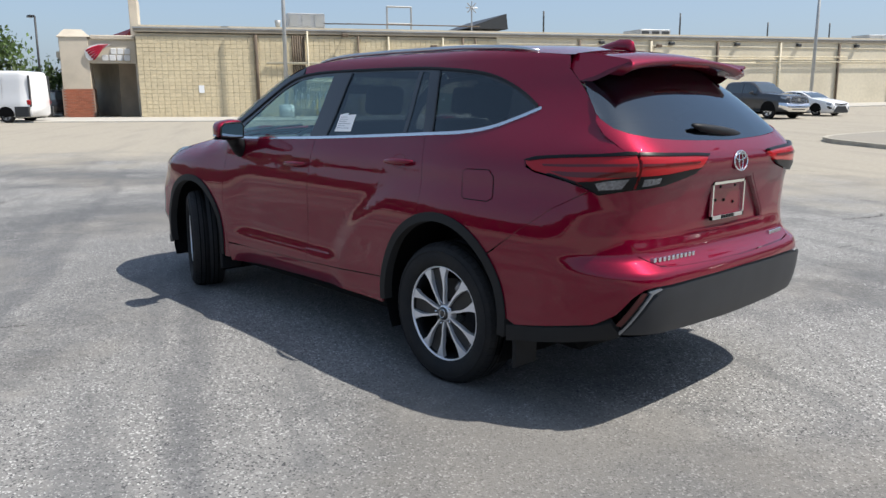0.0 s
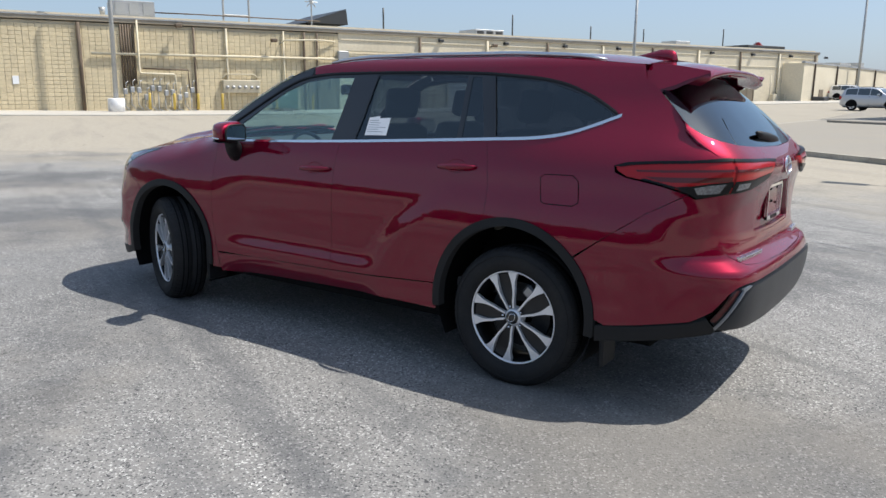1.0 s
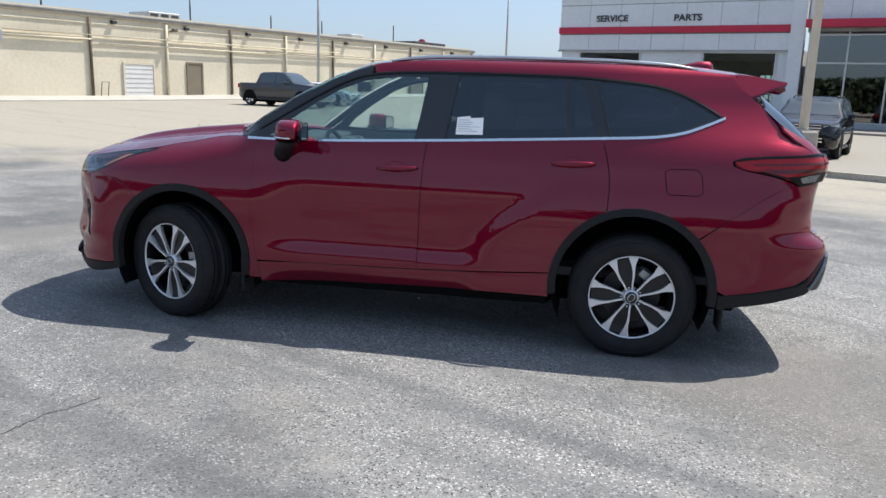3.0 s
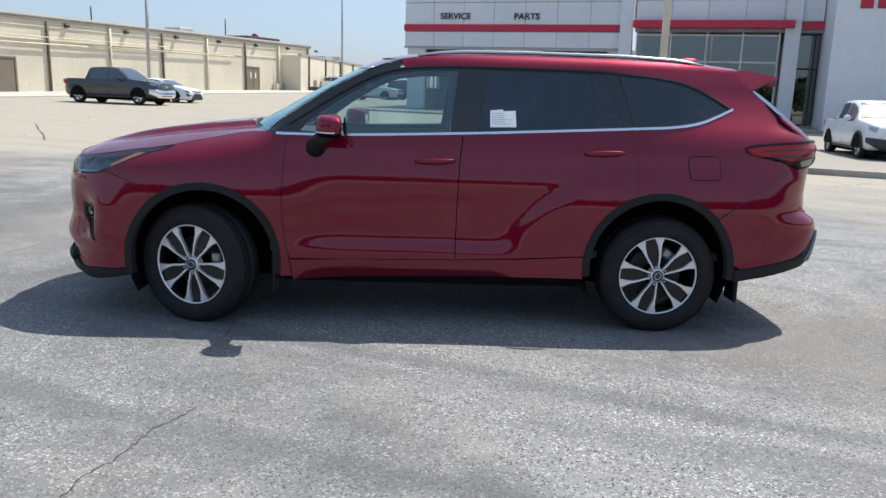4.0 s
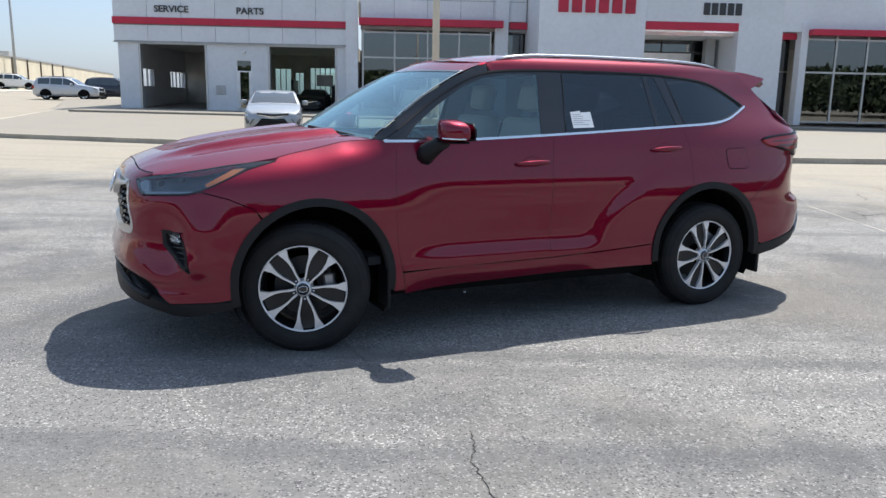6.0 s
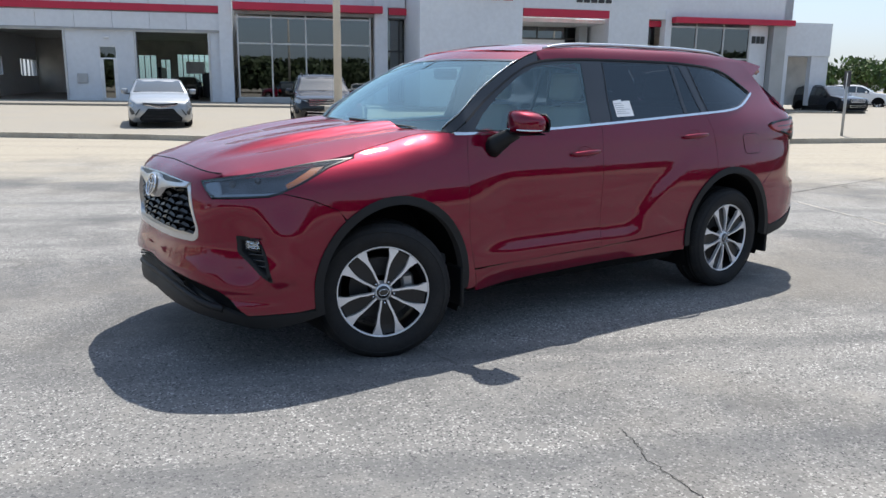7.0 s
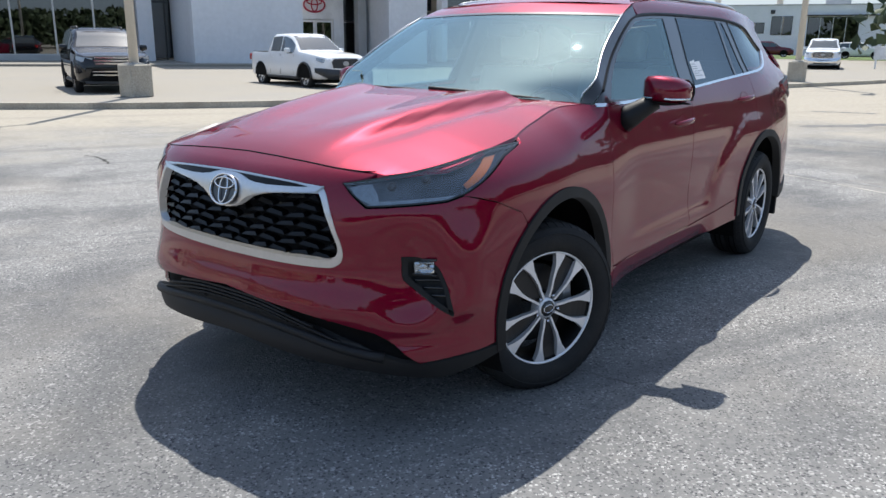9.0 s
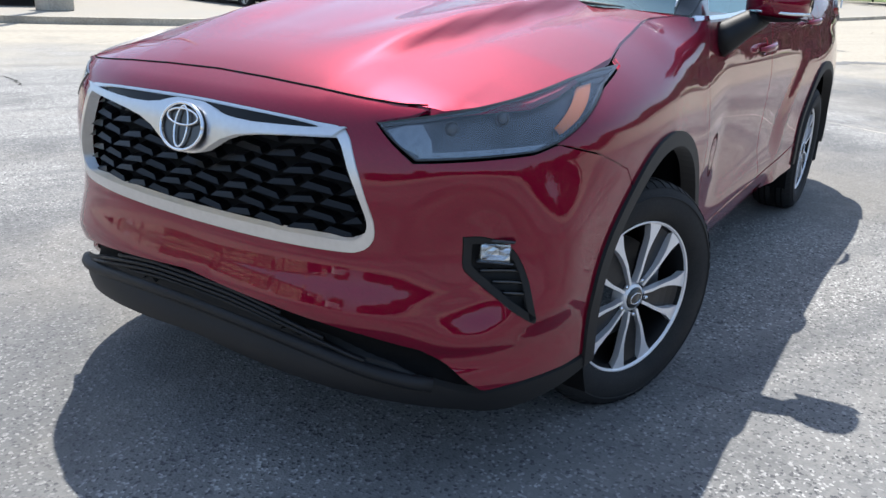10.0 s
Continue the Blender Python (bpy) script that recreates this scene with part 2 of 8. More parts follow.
SIDE = [(.1, .15), (.2, .1), (.29, .05), (.34, .022), (.41, .006), (.46, .004), (.54, .022), (.66, .026), (.8, .022), (.92, .024),
        (1.02, .04), (1.12, .058), (1.2, .088), (1.336, .152), (1.45, .2), (1.58, .258), (1.64, .292), (1.675, .34), (1.7, .42)]
FLARE = [(.1, .03), (.3, .0), (.6, 0), (.8, .0), (.92, .016), (1.02, .04), (1.12, .058), (1.2, .088), (1.7, .42)]
FRONT = [(.14, .16), (.2, .07), (.26, .03), (.34, .012), (.39, .03), (.43, .014), (.47, -.004), (.5, -.008), (.54, .002), (.59, .018), (.645, .028), (.7, .026), (.78, .022), (.86, .03), (.93, .05), (.98, .085), (1.02, .15), (1.1, .3)]
REAR = [(.2, .3), (.3, .16), (.37, .08), (.45, .03), (.55, .005), (.62, 0), (.675, .004), (.715, .02), (.75, .075), (.82, .098), (.95, .1), (1.05, .085), (1.13, .06), (1.18, .062), (1.22, .09), (1.28, .15), (1.36, .24)]
HOOD_ROLL = [(.8, 1.17), (1.0, 1.165), (1.17, 1.15), (1.34, 1.115), (1.62, 1.082), (1.9, 1.037), (2.1, .992), (2.2, .965)]

HOOD_SEAM = [(.8, 1.17), (1.0, 1.165), (1.17, 1.15), (1.34, 1.114), (1.46, 1.092), (1.58, 1.064), (1.75, 1.036), (1.93, 1.002), (2.05, .983), (2.13, .972), (2.24, .955)]


def body(s, z, hold=0.0):
    """A point of the left half of the body: s along the plan curve from nose to tail, z up; hold keeps the upper rear side straight."""
    s, z = np.asarray(s, float), np.asarray(z, float)
    x, y = np.interp(s, _s, _c[:, 0]), np.interp(s, _s, _c[:, 1])
    # haunches over the wheels, and the swept hollow of the doors
    lean = np.clip((z - .45) / .5, 0, 1)
    mid = .46 + .02 * lean + .47 * lean ** 2
    rear = step(-x, mid - .09, mid + .13)
    front = step(x, .52, .95)
    fl = np.maximum(rear, front)
    o = soft(z, SIDE) * (1 - fl) + np.where(z > 1.12, soft(z, SIDE), soft(z, FLARE)) * fl
    # fenders roll in to the bonnet
    top = soft(x, HOOD_ROLL)
    o = o + step(x, .85, 1.15) * .125 * np.clip((z - top + .15) / .15, 0, 1.3) ** 2.2
    # cabin tapers to the rear and to the windscreen
    up = 1.3 * step(z, 1.15, 1.5)
    o = o + up * (.055 * step(-x, 1.1, 2.0) + .02 * step(x, .3, 1.0))
    wf, wr = step(x, 1.7, 2.3), step(-x, 2.0, 2.5) * (1 - hold * step(z, 1.2, 1.32))
    px = x - soft(z, FRONT) * wf + soft(z, REAR) * wr
    # nose and tail narrow a little upwards
    py = y - o * (1 - np.maximum(wf, wr * (1 - .3 * step(z, 1.22, 1.42)))) - (y * .06 * np.clip((z - .7) / .4, 0, 1)) * wf - y * .05 * np.clip((z - .95) / .3, 0, 1) * wr
    py = py - .06 * y * np.clip((.34 - z) / .15, 0, 1) * wr
    # the bumper is hollowed beside the fog lamps and squarer outside them
    band = step(z, .42, .52) * (1 - step(z, .66, .86))
    px = px - .055 * band * np.exp(-((s - .80) / .12) ** 2)
    py = py + .024 * band * np.exp(-((s - 1.02) / .12) ** 2)
    return np.stack([px, py, z], -1)


# ---- the red car ----
from mathutils.geometry import delaunay_2d_cdt


def front_at(a, z):
    """The body by a signed arc from the nose."""
    p = body(np.abs(a), z)
    p[..., 1] *= np.where(np.asarray(a) < 0, -1, 1)
    return p


def rear_at(a, z):
    """The body by a signed arc from the tail."""
    p = body(S_END - np.abs(a), z)
    p[..., 1] *= np.where(np.asarray(a) < 0, -1, 1)
    return p


def inside(q, poly):
    x, y = q[:, 0][:, None], q[:, 1][:, None]
    a, b = poly, np.roll(poly, -1, axis=0)
    cross = (a[:, 1] > y) != (b[:, 1] > y)
    with np.errstate(divide="ignore", invalid="ignore"):
        at = a[:, 0] + (y - a[:, 1]) * (b[:, 0] - a[:, 0]) / (b[:, 1] - a[:, 1])
    return (np.sum(cross & (x < at), axis=1) % 2) == 1


def dense(poly, size):
    out = []
    for a, b in zip(poly, np.roll(poly, -1, axis=0)):
        n = max(1, int(np.hypot(*(b - a)) / size))
        out += [a + (b - a) * k / n for k in range(n)]
    return np.array(out)


def shrunk(poly, gap):
    area = np.sum(poly[:, 0] * np.roll(poly[:, 1], -1) - poly[:, 1] * np.roll(poly[:, 0], -1))
    e = np.roll(poly, -1, axis=0) - np.roll(poly, 1, axis=0)
    n = np.stack([-e[:, 1], e[:, 0]], 1) * np.sign(area)
    return poly + gap * n / (np.linalg.norm(n, axis=1, keepdims=True) + 1e-9)


def sheet(at, outline, holes=(), size=.035, gap=.003, lift=0.0, fold=.014):
    """Vertices, faces and normals of a curved panel: the outline is cut from the surface at(u, v) and folded in along its edges."""
    loops = [shrunk(dense(np.array(p, float), size), gap if k == 0 else -gap) for k, p in enumerate([outline, *holes])]
    lo, hi = loops[0].min(0), loops[0].max(0)
    gu, gv = np.meshgrid(np.arange(lo[0], hi[0], size), np.arange(lo[1], hi[1], size))
    g = np.stack([gu.ravel(), gv.ravel()], 1) + [size * .37, size * .41]
    keep = inside(g, loops[0])
    for h in loops[1:]:
        keep &= ~inside(g, h)
    edge = np.vstack(loops)
    g = g[keep]
    if len(g):
        near = np.min(np.hypot(g[:, None, 0] - edge[None, :, 0], g[:, None, 1] - edge[None, :, 1]), axis=1)
        g = g[near > size * .45]
    pts = np.vstack([edge, g])
    edges, n = [], 0
    for l in loops:
        edges += [(n + i, n + (i + 1) % len(l)) for i in range(len(l))]
        n += len(l)
    v2, _, tri, *_ = delaunay_2d_cdt([Vector(p) for p in pts], edges, [], 0, 1e-6)
    uv = np.array([tuple(v) for v in v2])
    tri = np.array(tri)
    mid = uv[tri].mean(1)
    ok = inside(mid, loops[0])
    for h in loops[1:]:
        ok &= ~inside(mid, h)
    tri = tri[ok]
    h = .004
    p = at(uv[:, 0], uv[:, 1])
    du, dv = at(uv[:, 0] + h, uv[:, 1]) - at(uv[:, 0] - h, uv[:, 1]), at(uv[:, 0], uv[:, 1] + h) - at(uv[:, 0], uv[:, 1] - h)
    nrm = np.cross(du, dv)
    nrm /= np.linalg.norm(nrm, axis=1, keepdims=True) + 1e-12
    out = p - np.array([0, 0, .75])
    out[:, 0] *= .4
    sgn = 1 if np.sum(nrm * out) > 0 else -1
    nrm *= sgn
    p = p + lift * nrm
    fn = np.cross(p[tri[:, 1]] - p[tri[:, 0]], p[tri[:, 2]] - p[tri[:, 0]])
    flip = np.sum(fn * nrm[tri[:, 0]], axis=1) < 0
    tri[flip] = tri[flip][:, ::-1]
    verts, faces, norms = list(p), [tuple(t) for t in tri], list(nrm)
    # folded edge
    used = {}
    for t in tri:
        for a, b in ((t[0], t[1]), (t[1], t[2]), (t[2], t[0])):
            used[(a, b)] = used.get((a, b), 0) + 1
    rim = [(a, b) for a, b in used if (b, a) not in used]
    low = {}
    if fold:
        for a, b in rim:
            for i in (a, b):
                if i not in low:
                    low[i] = len(verts)
                    verts.append(p[i] - nrm[i] * fold), norms.append(nrm[i])
            faces.append((b, a, low[a], low[b]))
    return np.array(verts), faces, np.array(norms)


def mirrored(v, f, n):
    return v * [1, -1, 1], [t[::-1] for t in f], n * [1, -1, 1]


def side_panel(name, outline, mat, parent, holes=(), label="", right=True, at=None, **kw):
    """A panel of each side; outlines in (x, z), or a whole outline in arc and height."""
    to = lambda pl: [(float(s_of_x(x)), z) if not isinstance(x, str) else (float({"f": s_front, "r": s_rear, "a": lambda q: S_END - q}[x[0]](float(x[1:]))), z) for x, z in pl]
    m = sheet(at or body, to(outline), [to(h) for h in holes], **kw)
    a = solid(name, *m[:2], mat, parent, label, True, m[2])
    b = None
    if right:
        w = mirrored(*m)
        b = solid(name, *w[:2], mat, parent, label, True, w[2])
    return a, b


def across(left, centre, bow=2.2, n=24):
    """A sheet from a left edge to its mirror image, through a centre line."""
    rows = []
    for l, c in zip(left, centre):
        u = np.linspace(-1, 1, 2 * n + 1)
        w = 1 - np.abs(u) ** bow
        rows.append(np.stack([l[0] + (c[0] - l[0]) * w, u * l[1], l[2] + (c[1] - l[2]) * w], 1))
    return lofted(rows)


def line(knots, n=8):
    return [tuple(p) for p in spline(knots, n)]


def arc_pts(cx, cz, r, a0, a1, n=20, sq=1.0):
    return [(cx + r * math.copysign(abs(math.cos(a)) ** sq, math.cos(a)), cz + r * math.copysign(abs(math.sin(a)) ** sq, math.sin(a))) for a in np.radians(np.linspace(a0, a1, n))]


car = thing("suv", "deep red three-row SUV with tinted rear windows parked on asphalt", "car")
FA, RA, HUB = (1.37, .392), (-1.42, .405), .356
BELT = [(.93, 1.158), (.5, 1.162), (-.2, 1.192), (-.73, 1.221), (-1.21, 1.25), (-1.48, 1.268), (-1.64, 1.295), (-1.76, 1.337), (-1.878, 1.388)]
TRIM = [(.93, 1.175), (.8, 1.262), (.59, 1.396), (.39, 1.506), (.25, 1.56), (.08, 1.584), (-.22, 1.594), (-.74, 1.596), (-1.12, 1.588), (-1.48, 1.556), (-1.69, 1.49), (-1.878, 1.388)]
EDGE = [(.2, 1.628), (.1, 1.646), (-.2, 1.668), (-.6, 1.676), (-1.2, 1.674), (-1.6, 1.658), (-1.93, 1.632)]
TAIL_SEAM = [(1.326, 1.575), (1.252, 1.516), (1.171, 1.440), (1.097, 1.380), (1.077, 1.342), (.976, 1.286), (.792, 1.215)]        # arc from the tail, height
GATE_SEAM = [(.874, 1.342), (.86, 1.286), (.792, 1.215)]
DOOR_F = [(.872, 1.158), (.886, 1.03), (.896, .84), (.893, .65), (.874, .5), (.85, .41)]
DOOR_B = [(-.188, 1.192), (-.172, 1.03), (-.165, .85), (-.16, .6), (-.16, .425)]
DOOR_R = [(-1.205, 1.25), (-1.238, 1.14), (-1.26, 1.0), (-1.256, .848)]
seam_z = lambda x: float(soft(np.array(x), HOOD_SEAM))


def below(table, x0, x1):
    """The part of a line between two x, with its ends."""
    pts = sorted(line(table, 6), key=lambda p: -p[0])
    xs, zs = np.array([p[0] for p in pts]), np.array([p[1] for p in pts])
    f = lambda x: (x, float(np.interp(-x, -xs, zs)))
    return [f(x0)] + [p for p in pts if x1 < p[0] < x0] + [f(x1)]


# outer panels of the sides
x_at = lambda arc: float(np.interp(arc, _s, _c[:, 0]))
LAMP_EDGE = [(1.452, 1.056), (1.31, 1.018), (1.2, .975), (1.10, .934), (1.031, .908)]      # outer edge of the headlamp: arc from the nose, height
fender = [(.875, 1.158)] + [(x, seam_z(x)) for x in np.linspace(.98, 1.54, 9)] + [(x_at(q) - .002, z - .003) for q, z in LAMP_EDGE] + [(1.834, .869), (1.70, .813)] + arc_pts(*FA, .465, 52, 176, 26) + [(.905, .3), (.835, .3), (.853, .40)] + line(DOOR_F[:-1], 4)[::-1]
side_panel("front_fender", fender, RED, car, gap=.001)
door_front, door_front_r = side_panel("front_door", line(DOOR_F, 4) + [(.5, .412), (.1, .42)] + line(DOOR_B, 4)[::-1] + below(BELT, .87, -.18)[::-1], RED, car)
door_rear, door_rear_r = side_panel("rear_door", line(DOOR_B, 4) + [(-.5, .44), (-.965, .47)] + arc_pts(*RA, .469, 8, 69.3, 14) + line(DOOR_R, 4)[::-1] + below(BELT, -.19, -1.2)[::-1], RED, car)
side_panel("rocker", [(.85, .402), (.83, .275), (.4, .298), (-.2, .316), (-.7, .325), (-.955, .325), (-.952, .467), (-.5, .437), (-.16, .4225), (.1, .417), (.5, .4125)], RED, car)
quarter = (line(DOOR_R, 4) + arc_pts(*RA, .469, 70.2, 137, 14) + [(-1.95, .86), (-2.1, .96), ('a.95', 1.052), ('a1.105', 1.084), ('a1.294', 1.114), ('a1.35', 1.136), ('a1.358', 1.162), ('a1.294', 1.181), ('a1.14', 1.193), ('a.938', 1.203)]
           + [("a%.4f" % a, z) for a, z in TAIL_SEAM[::-1]] + line(EDGE, 6)[::-1] + below(TRIM, .2, -1.878)[1:] + below(BELT, -1.25, -1.878)[::-1])
side_panel("quarter_panel", quarter, RED, car, gap=.0012, at=lambda q, z: body(q, z, 1.0))
# windscreen pillar
side_panel("windscreen_pillar", below(TRIM, .93, .205) + [(.2, 1.626), (.32, 1.588), (.45, 1.532), (.67, 1.412), (.88, 1.268), (1.0, 1.17), (.95, 1.167)], GLOSS_BLACK, car, label="black windscreen pillar trim")
# black surround of the side windows, with the panes let in
PANES = {
    "front_window": [(.80, 1.184), (.52, 1.174), (.2, 1.184), (-.105, 1.200), (-.13, 1.4), (-.15, 1.568), (.06, 1.561), (.235, 1.536), (.39, 1.476), (.565, 1.37), (.725, 1.258)],
    "rear_window": [(-.285, 1.208), (-.7, 1.231), (-1.0, 1.249), (-.985, 1.42), (-.972, 1.575), (-.6, 1.579), (-.335, 1.577), (-.315, 1.4)],
    "vent_window": [(-1.035, 1.251), (-1.172, 1.259), (-1.115, 1.43), (-1.066, 1.568), (-1.01, 1.572), (-1.022, 1.42)],
    "quarter_window": [(-1.245, 1.265), (-1.452, 1.283), (-1.62, 1.309), (-1.74, 1.349), (-1.845, 1.39), (-1.68, 1.478), (-1.46, 1.545), (-1.15, 1.571), (-1.2, 1.42)],
}
side_panel("window_surround", below(TRIM, .93, -1.878) + below(BELT, .93, -1.878)[::-1][1:], GLOSS_BLACK, car, holes=list(PANES.values()), label="gloss black window surround", lift=-.003, size=.03)
for pane_name, pane in PANES.items():
    side_panel(pane_name, pane, CLEAR_GLASS if pane_name == "front_window" else TINTED_GLASS, car, label="clear side glass" if pane_name == "front_window" else "dark tinted side glass", lift=-.007, fold=0, gap=-.004)
strip = below(BELT, .94, -1.878)
side_panel("belt_moulding", [(x, z + .008) for x, z in strip] + [(x, z - .005) for x, z in strip[::-1]], CHROME, car, label="chrome strip under the windows", lift=.006, size=.02, gap=0)
tb = below(TRIM, .86, -1.85)
side_panel("window_moulding", [(x, z + .004) for x, z in tb] + [(x, z - .007) for x, z in tb[::-1]], BLACK_TRIM, car, lift=.005, size=.02, gap=0)
# thin bright divider bars of the rear windows
for bar in ([(-.338, 1.579), (-.287, 1.208), (-.2915, 1.208), (-.343, 1.579)], [(-1.15, 1.575), (-1.244, 1.265), (-1.25, 1.265), (-1.156, 1.575)]):
    side_panel("window_bar", bar, GREY_TRIM, car, lift=.001, size=.03, gap=0, fold=.004)
# wheel arch claddings
for (cx, cz), r0, r1, a0, a1 in ((FA, .468, .424, -13, 190), (RA, .472, .428, -7, 187)):
    ring = arc_pts(cx, cz, r0, a0, a1, 40) + arc_pts(cx, cz, r1, a1, a0, 40)
    side_panel("wheel_arch_trim", ring, BLACK_TRIM, car, label="black plastic wheel arch moulding", lift=.010, size=.025, gap=0, fold=.05)
# fuel flap
FLAP = [(-1.575, .975), (-1.592, .963), (-1.74, .963), (-1.768, .98), (-1.757, 1.078), (-1.725, 1.106), (-1.58, 1.102), (-1.557, 1.085)]
side_panel("fuel_flap_joint", FLAP + FLAP[:1], DARK, car, right=False, lift=.0012, size=.03, gap=-.002, fold=0)
side_panel("fuel_flap", FLAP, RED, car, right=False, lift=.0025, size=.03, gap=.002, fold=.002)

# nose
F = lambda y: float(s_front(y))
X = lambda x: float(s_of_x(x))
full = lambda half: half + [(-a, z) for a, z in half[::-1] if abs(a) > 1e-6]
GRILLE = [(0, .952), (.12, .951), (.3, .946), (.41, .939), (.49, .928), (.522, .86), (.545, .79), (.561, .73), (.555, .682), (.525, .656), (.47, .648), (.3, .643), (0, .637)]
GRILLE = [tuple(p) for p in spline(GRILLE, 3)]
INTAKE = [(0, .507), (.31, .485), (.46, .468), (.55, .455), (.676, .42), (.76, .362), (.837, .306), (.86, .28), (.8, .262), (.6, .285), (.4, .305), (0, .335)]
LAMP = [(.562, .950), (.61, .912), (.662, .876), (.75, .880), (.85, .885), (.96, .891), (1.031, .908), (1.10, .934), (1.2, .975), (1.31, 1.018), (1.452, 1.056), (1.33, 1.048), (1.2, 1.035), (1.08, 1.021), (.97, 1.008), (.85, .993), (.735, .978), (.63, .962)]
FOG = [(.744, .694), (.785, .691), (.828, .677), (.87, .656), (.90, .623), (.93, .575), (.951, .525), (.972, .475), (.932, .492), (.87, .523), (.805, .563), (.758, .602), (.744, .63)]
FOG = [tuple(p) for p in spline(FOG + FOG[:1], 3)[:-1]]
NOSE_TOP = [(0, 1.014), (.19, 1.011), (.36, 1.004), (.49, .995), (.6, .988)]
nose = NOSE_TOP + [(.672, .981), (.63, .966), (.555, .953), (.605, .909), (.655, .870), (.75, .874), (.85, .879), (.96, .885), (1.031, .902), (X(1.834), .866), (X(1.70), .810)]
nose += [(X(x), z) for x, z in arc_pts(*FA, .465, 51, -8, 22)]
nose += [(1.1, .316), (1.0, .312), (.9, .306), (.85, .302), (.837, .306), (.76, .364), (.676, .422), (.55, .457), (.46, .470), (.31, .487), (0, .509)]


def front_panel(name, outline, mat, label="", holes=(), whole=True, **kw):
    """A panel of the nose: symmetric over the middle, or one each side."""
    if whole:
        m = sheet(front_at, full(outline), [full(h) if h[0][0] == 0 else h for h in holes], **kw)
        return solid(name, *m[:2], mat, car, label, True, m[2])
    m = sheet(front_at, outline, holes, **kw)
    w = mirrored(*m)
    return solid(name, *m[:2], mat, car, label, True, m[2]), solid(name, *w[:2], mat, car, label, True, w[2])


flip = lambda h: [(-a, z) for a, z in h]
front_panel("front_bumper", nose, RED, holes=[GRILLE, FOG, flip(FOG)], size=.025, gap=.0015)
# grille: black cave, rows of short slanted bars, chrome frame, wing and badge
m = sheet(front_at, full(GRILLE), lift=-.05, gap=-.01, fold=0)
grille = solid("grille", *m[:2], DARK, car, "black mesh grille in a chrome frame", True, m[2])
zs = np.arange(.688, .925, .034)
for r, z in enumerate(zs):
    wide = float(np.interp(z, [.66, .69, .735, .785, .85, .92], [.46, .50, .525, .515, .485, .44]))
    bm = bmesh.new()
    pitch = .102
    k = -math.floor(wide / pitch) - 1
    while k * pitch < wide:
        y0, y1 = k * pitch + (r % 2) * pitch / 2 + .006, (k + 1) * pitch + (r % 2) * pitch / 2 - .006
        k += 1
        if y0 < -wide or y1 > wide:
            y0, y1 = max(y0, -wide), min(y1, wide)
        if y1 - y0 < .02:
            continue
        tilt = .004 * (1 if (k + r) % 2 else -1)
        pts = [(y0, z - .008 + tilt, -.018), (y0 + .016, z + .005 + tilt, -.026), (y1 - .016, z + .005 - tilt, -.026), (y1, z - .008 - tilt, -.018)]
        top, bot = [], []
        for y, zz, d in pts:
            p = front_at(np.array(math.copysign(F(abs(y)), y)), np.array(zz))
            top.append(bm.verts.new((p[0] + d, p[1], p[2]))), bot.append(bm.verts.new((p[0] + d - .03, p[1], p[2] + .006)))
        bm.faces.new(top), bm.faces.new(bot[::-1])
        for i in range(4):
            bm.faces.new([top[i], bot[i], bot[(i + 1) % 4], top[(i + 1) % 4]])
    bmesh.ops.recalc_face_normals(bm, faces=bm.faces)
    part("grille_bar", bm, GRILLE_BLACK, grille)


def frame_band(name, outer, inner, mat, parent, lift=.002, fold=.03):
    m = sheet(front_at, full(outer), [full(inner)], size=.02, gap=0, lift=lift, fold=fold)
    return solid(name, *m[:2], mat, parent, "satin chrome grille surround", True, m[2])


inner = [(0, .947), (.12, .946), (.3, .941), (.40, .934), (.472, .913), (.505, .845), (.53, .785), (.545, .735), (.540, .705), (.511, .682), (.46, .677), (.3, .674), (0, .668)]
inner = [tuple(p) for p in spline(inner, 3)]
frame_band("grille_frame", GRILLE, inner, SATIN, grille)
wing = [(0, .943), (.05, .942), (.085, .935), (.112, .927), (.16, .921), (.231, .919), (.399, .925), (.492, .934), (.462, .914), (.322, .903), (.24, .894), (.182, .884), (.135, .868), (.105, .85), (.07, .829), (.035, .819), (0, .817)]
m = sheet(front_at, full(wing), size=.02, gap=0, lift=.010, fold=.03)
solid("grille_wing", *m[:2], SATIN, grille, "satin chrome bar behind the badge", True, m[2])
m = sheet(front_at, full([(0, .947), (.3, .942), (.41, .933), (.36, .92), (.2, .914), (0, .912)]), size=.03, gap=0, lift=-.006, fold=.01)
solid("grille_upper_trim", *m[:2], GRILLE_BLACK, grille, "", True, m[2])


def oval_ring(cx, cy, cz, rw, rh, thick, lean, axis=1):
    """A standing ring of an ellipse, facing forward (axis 1) or back (-1)."""
    pts = []
    for k in range(41):
        a = 2 * math.pi * k / 40
        z = rh * math.sin(a)
        pts.append((cx - axis * z * lean, cy + rw * math.cos(a), cz + z))
    return tube(pts, thick, 8)


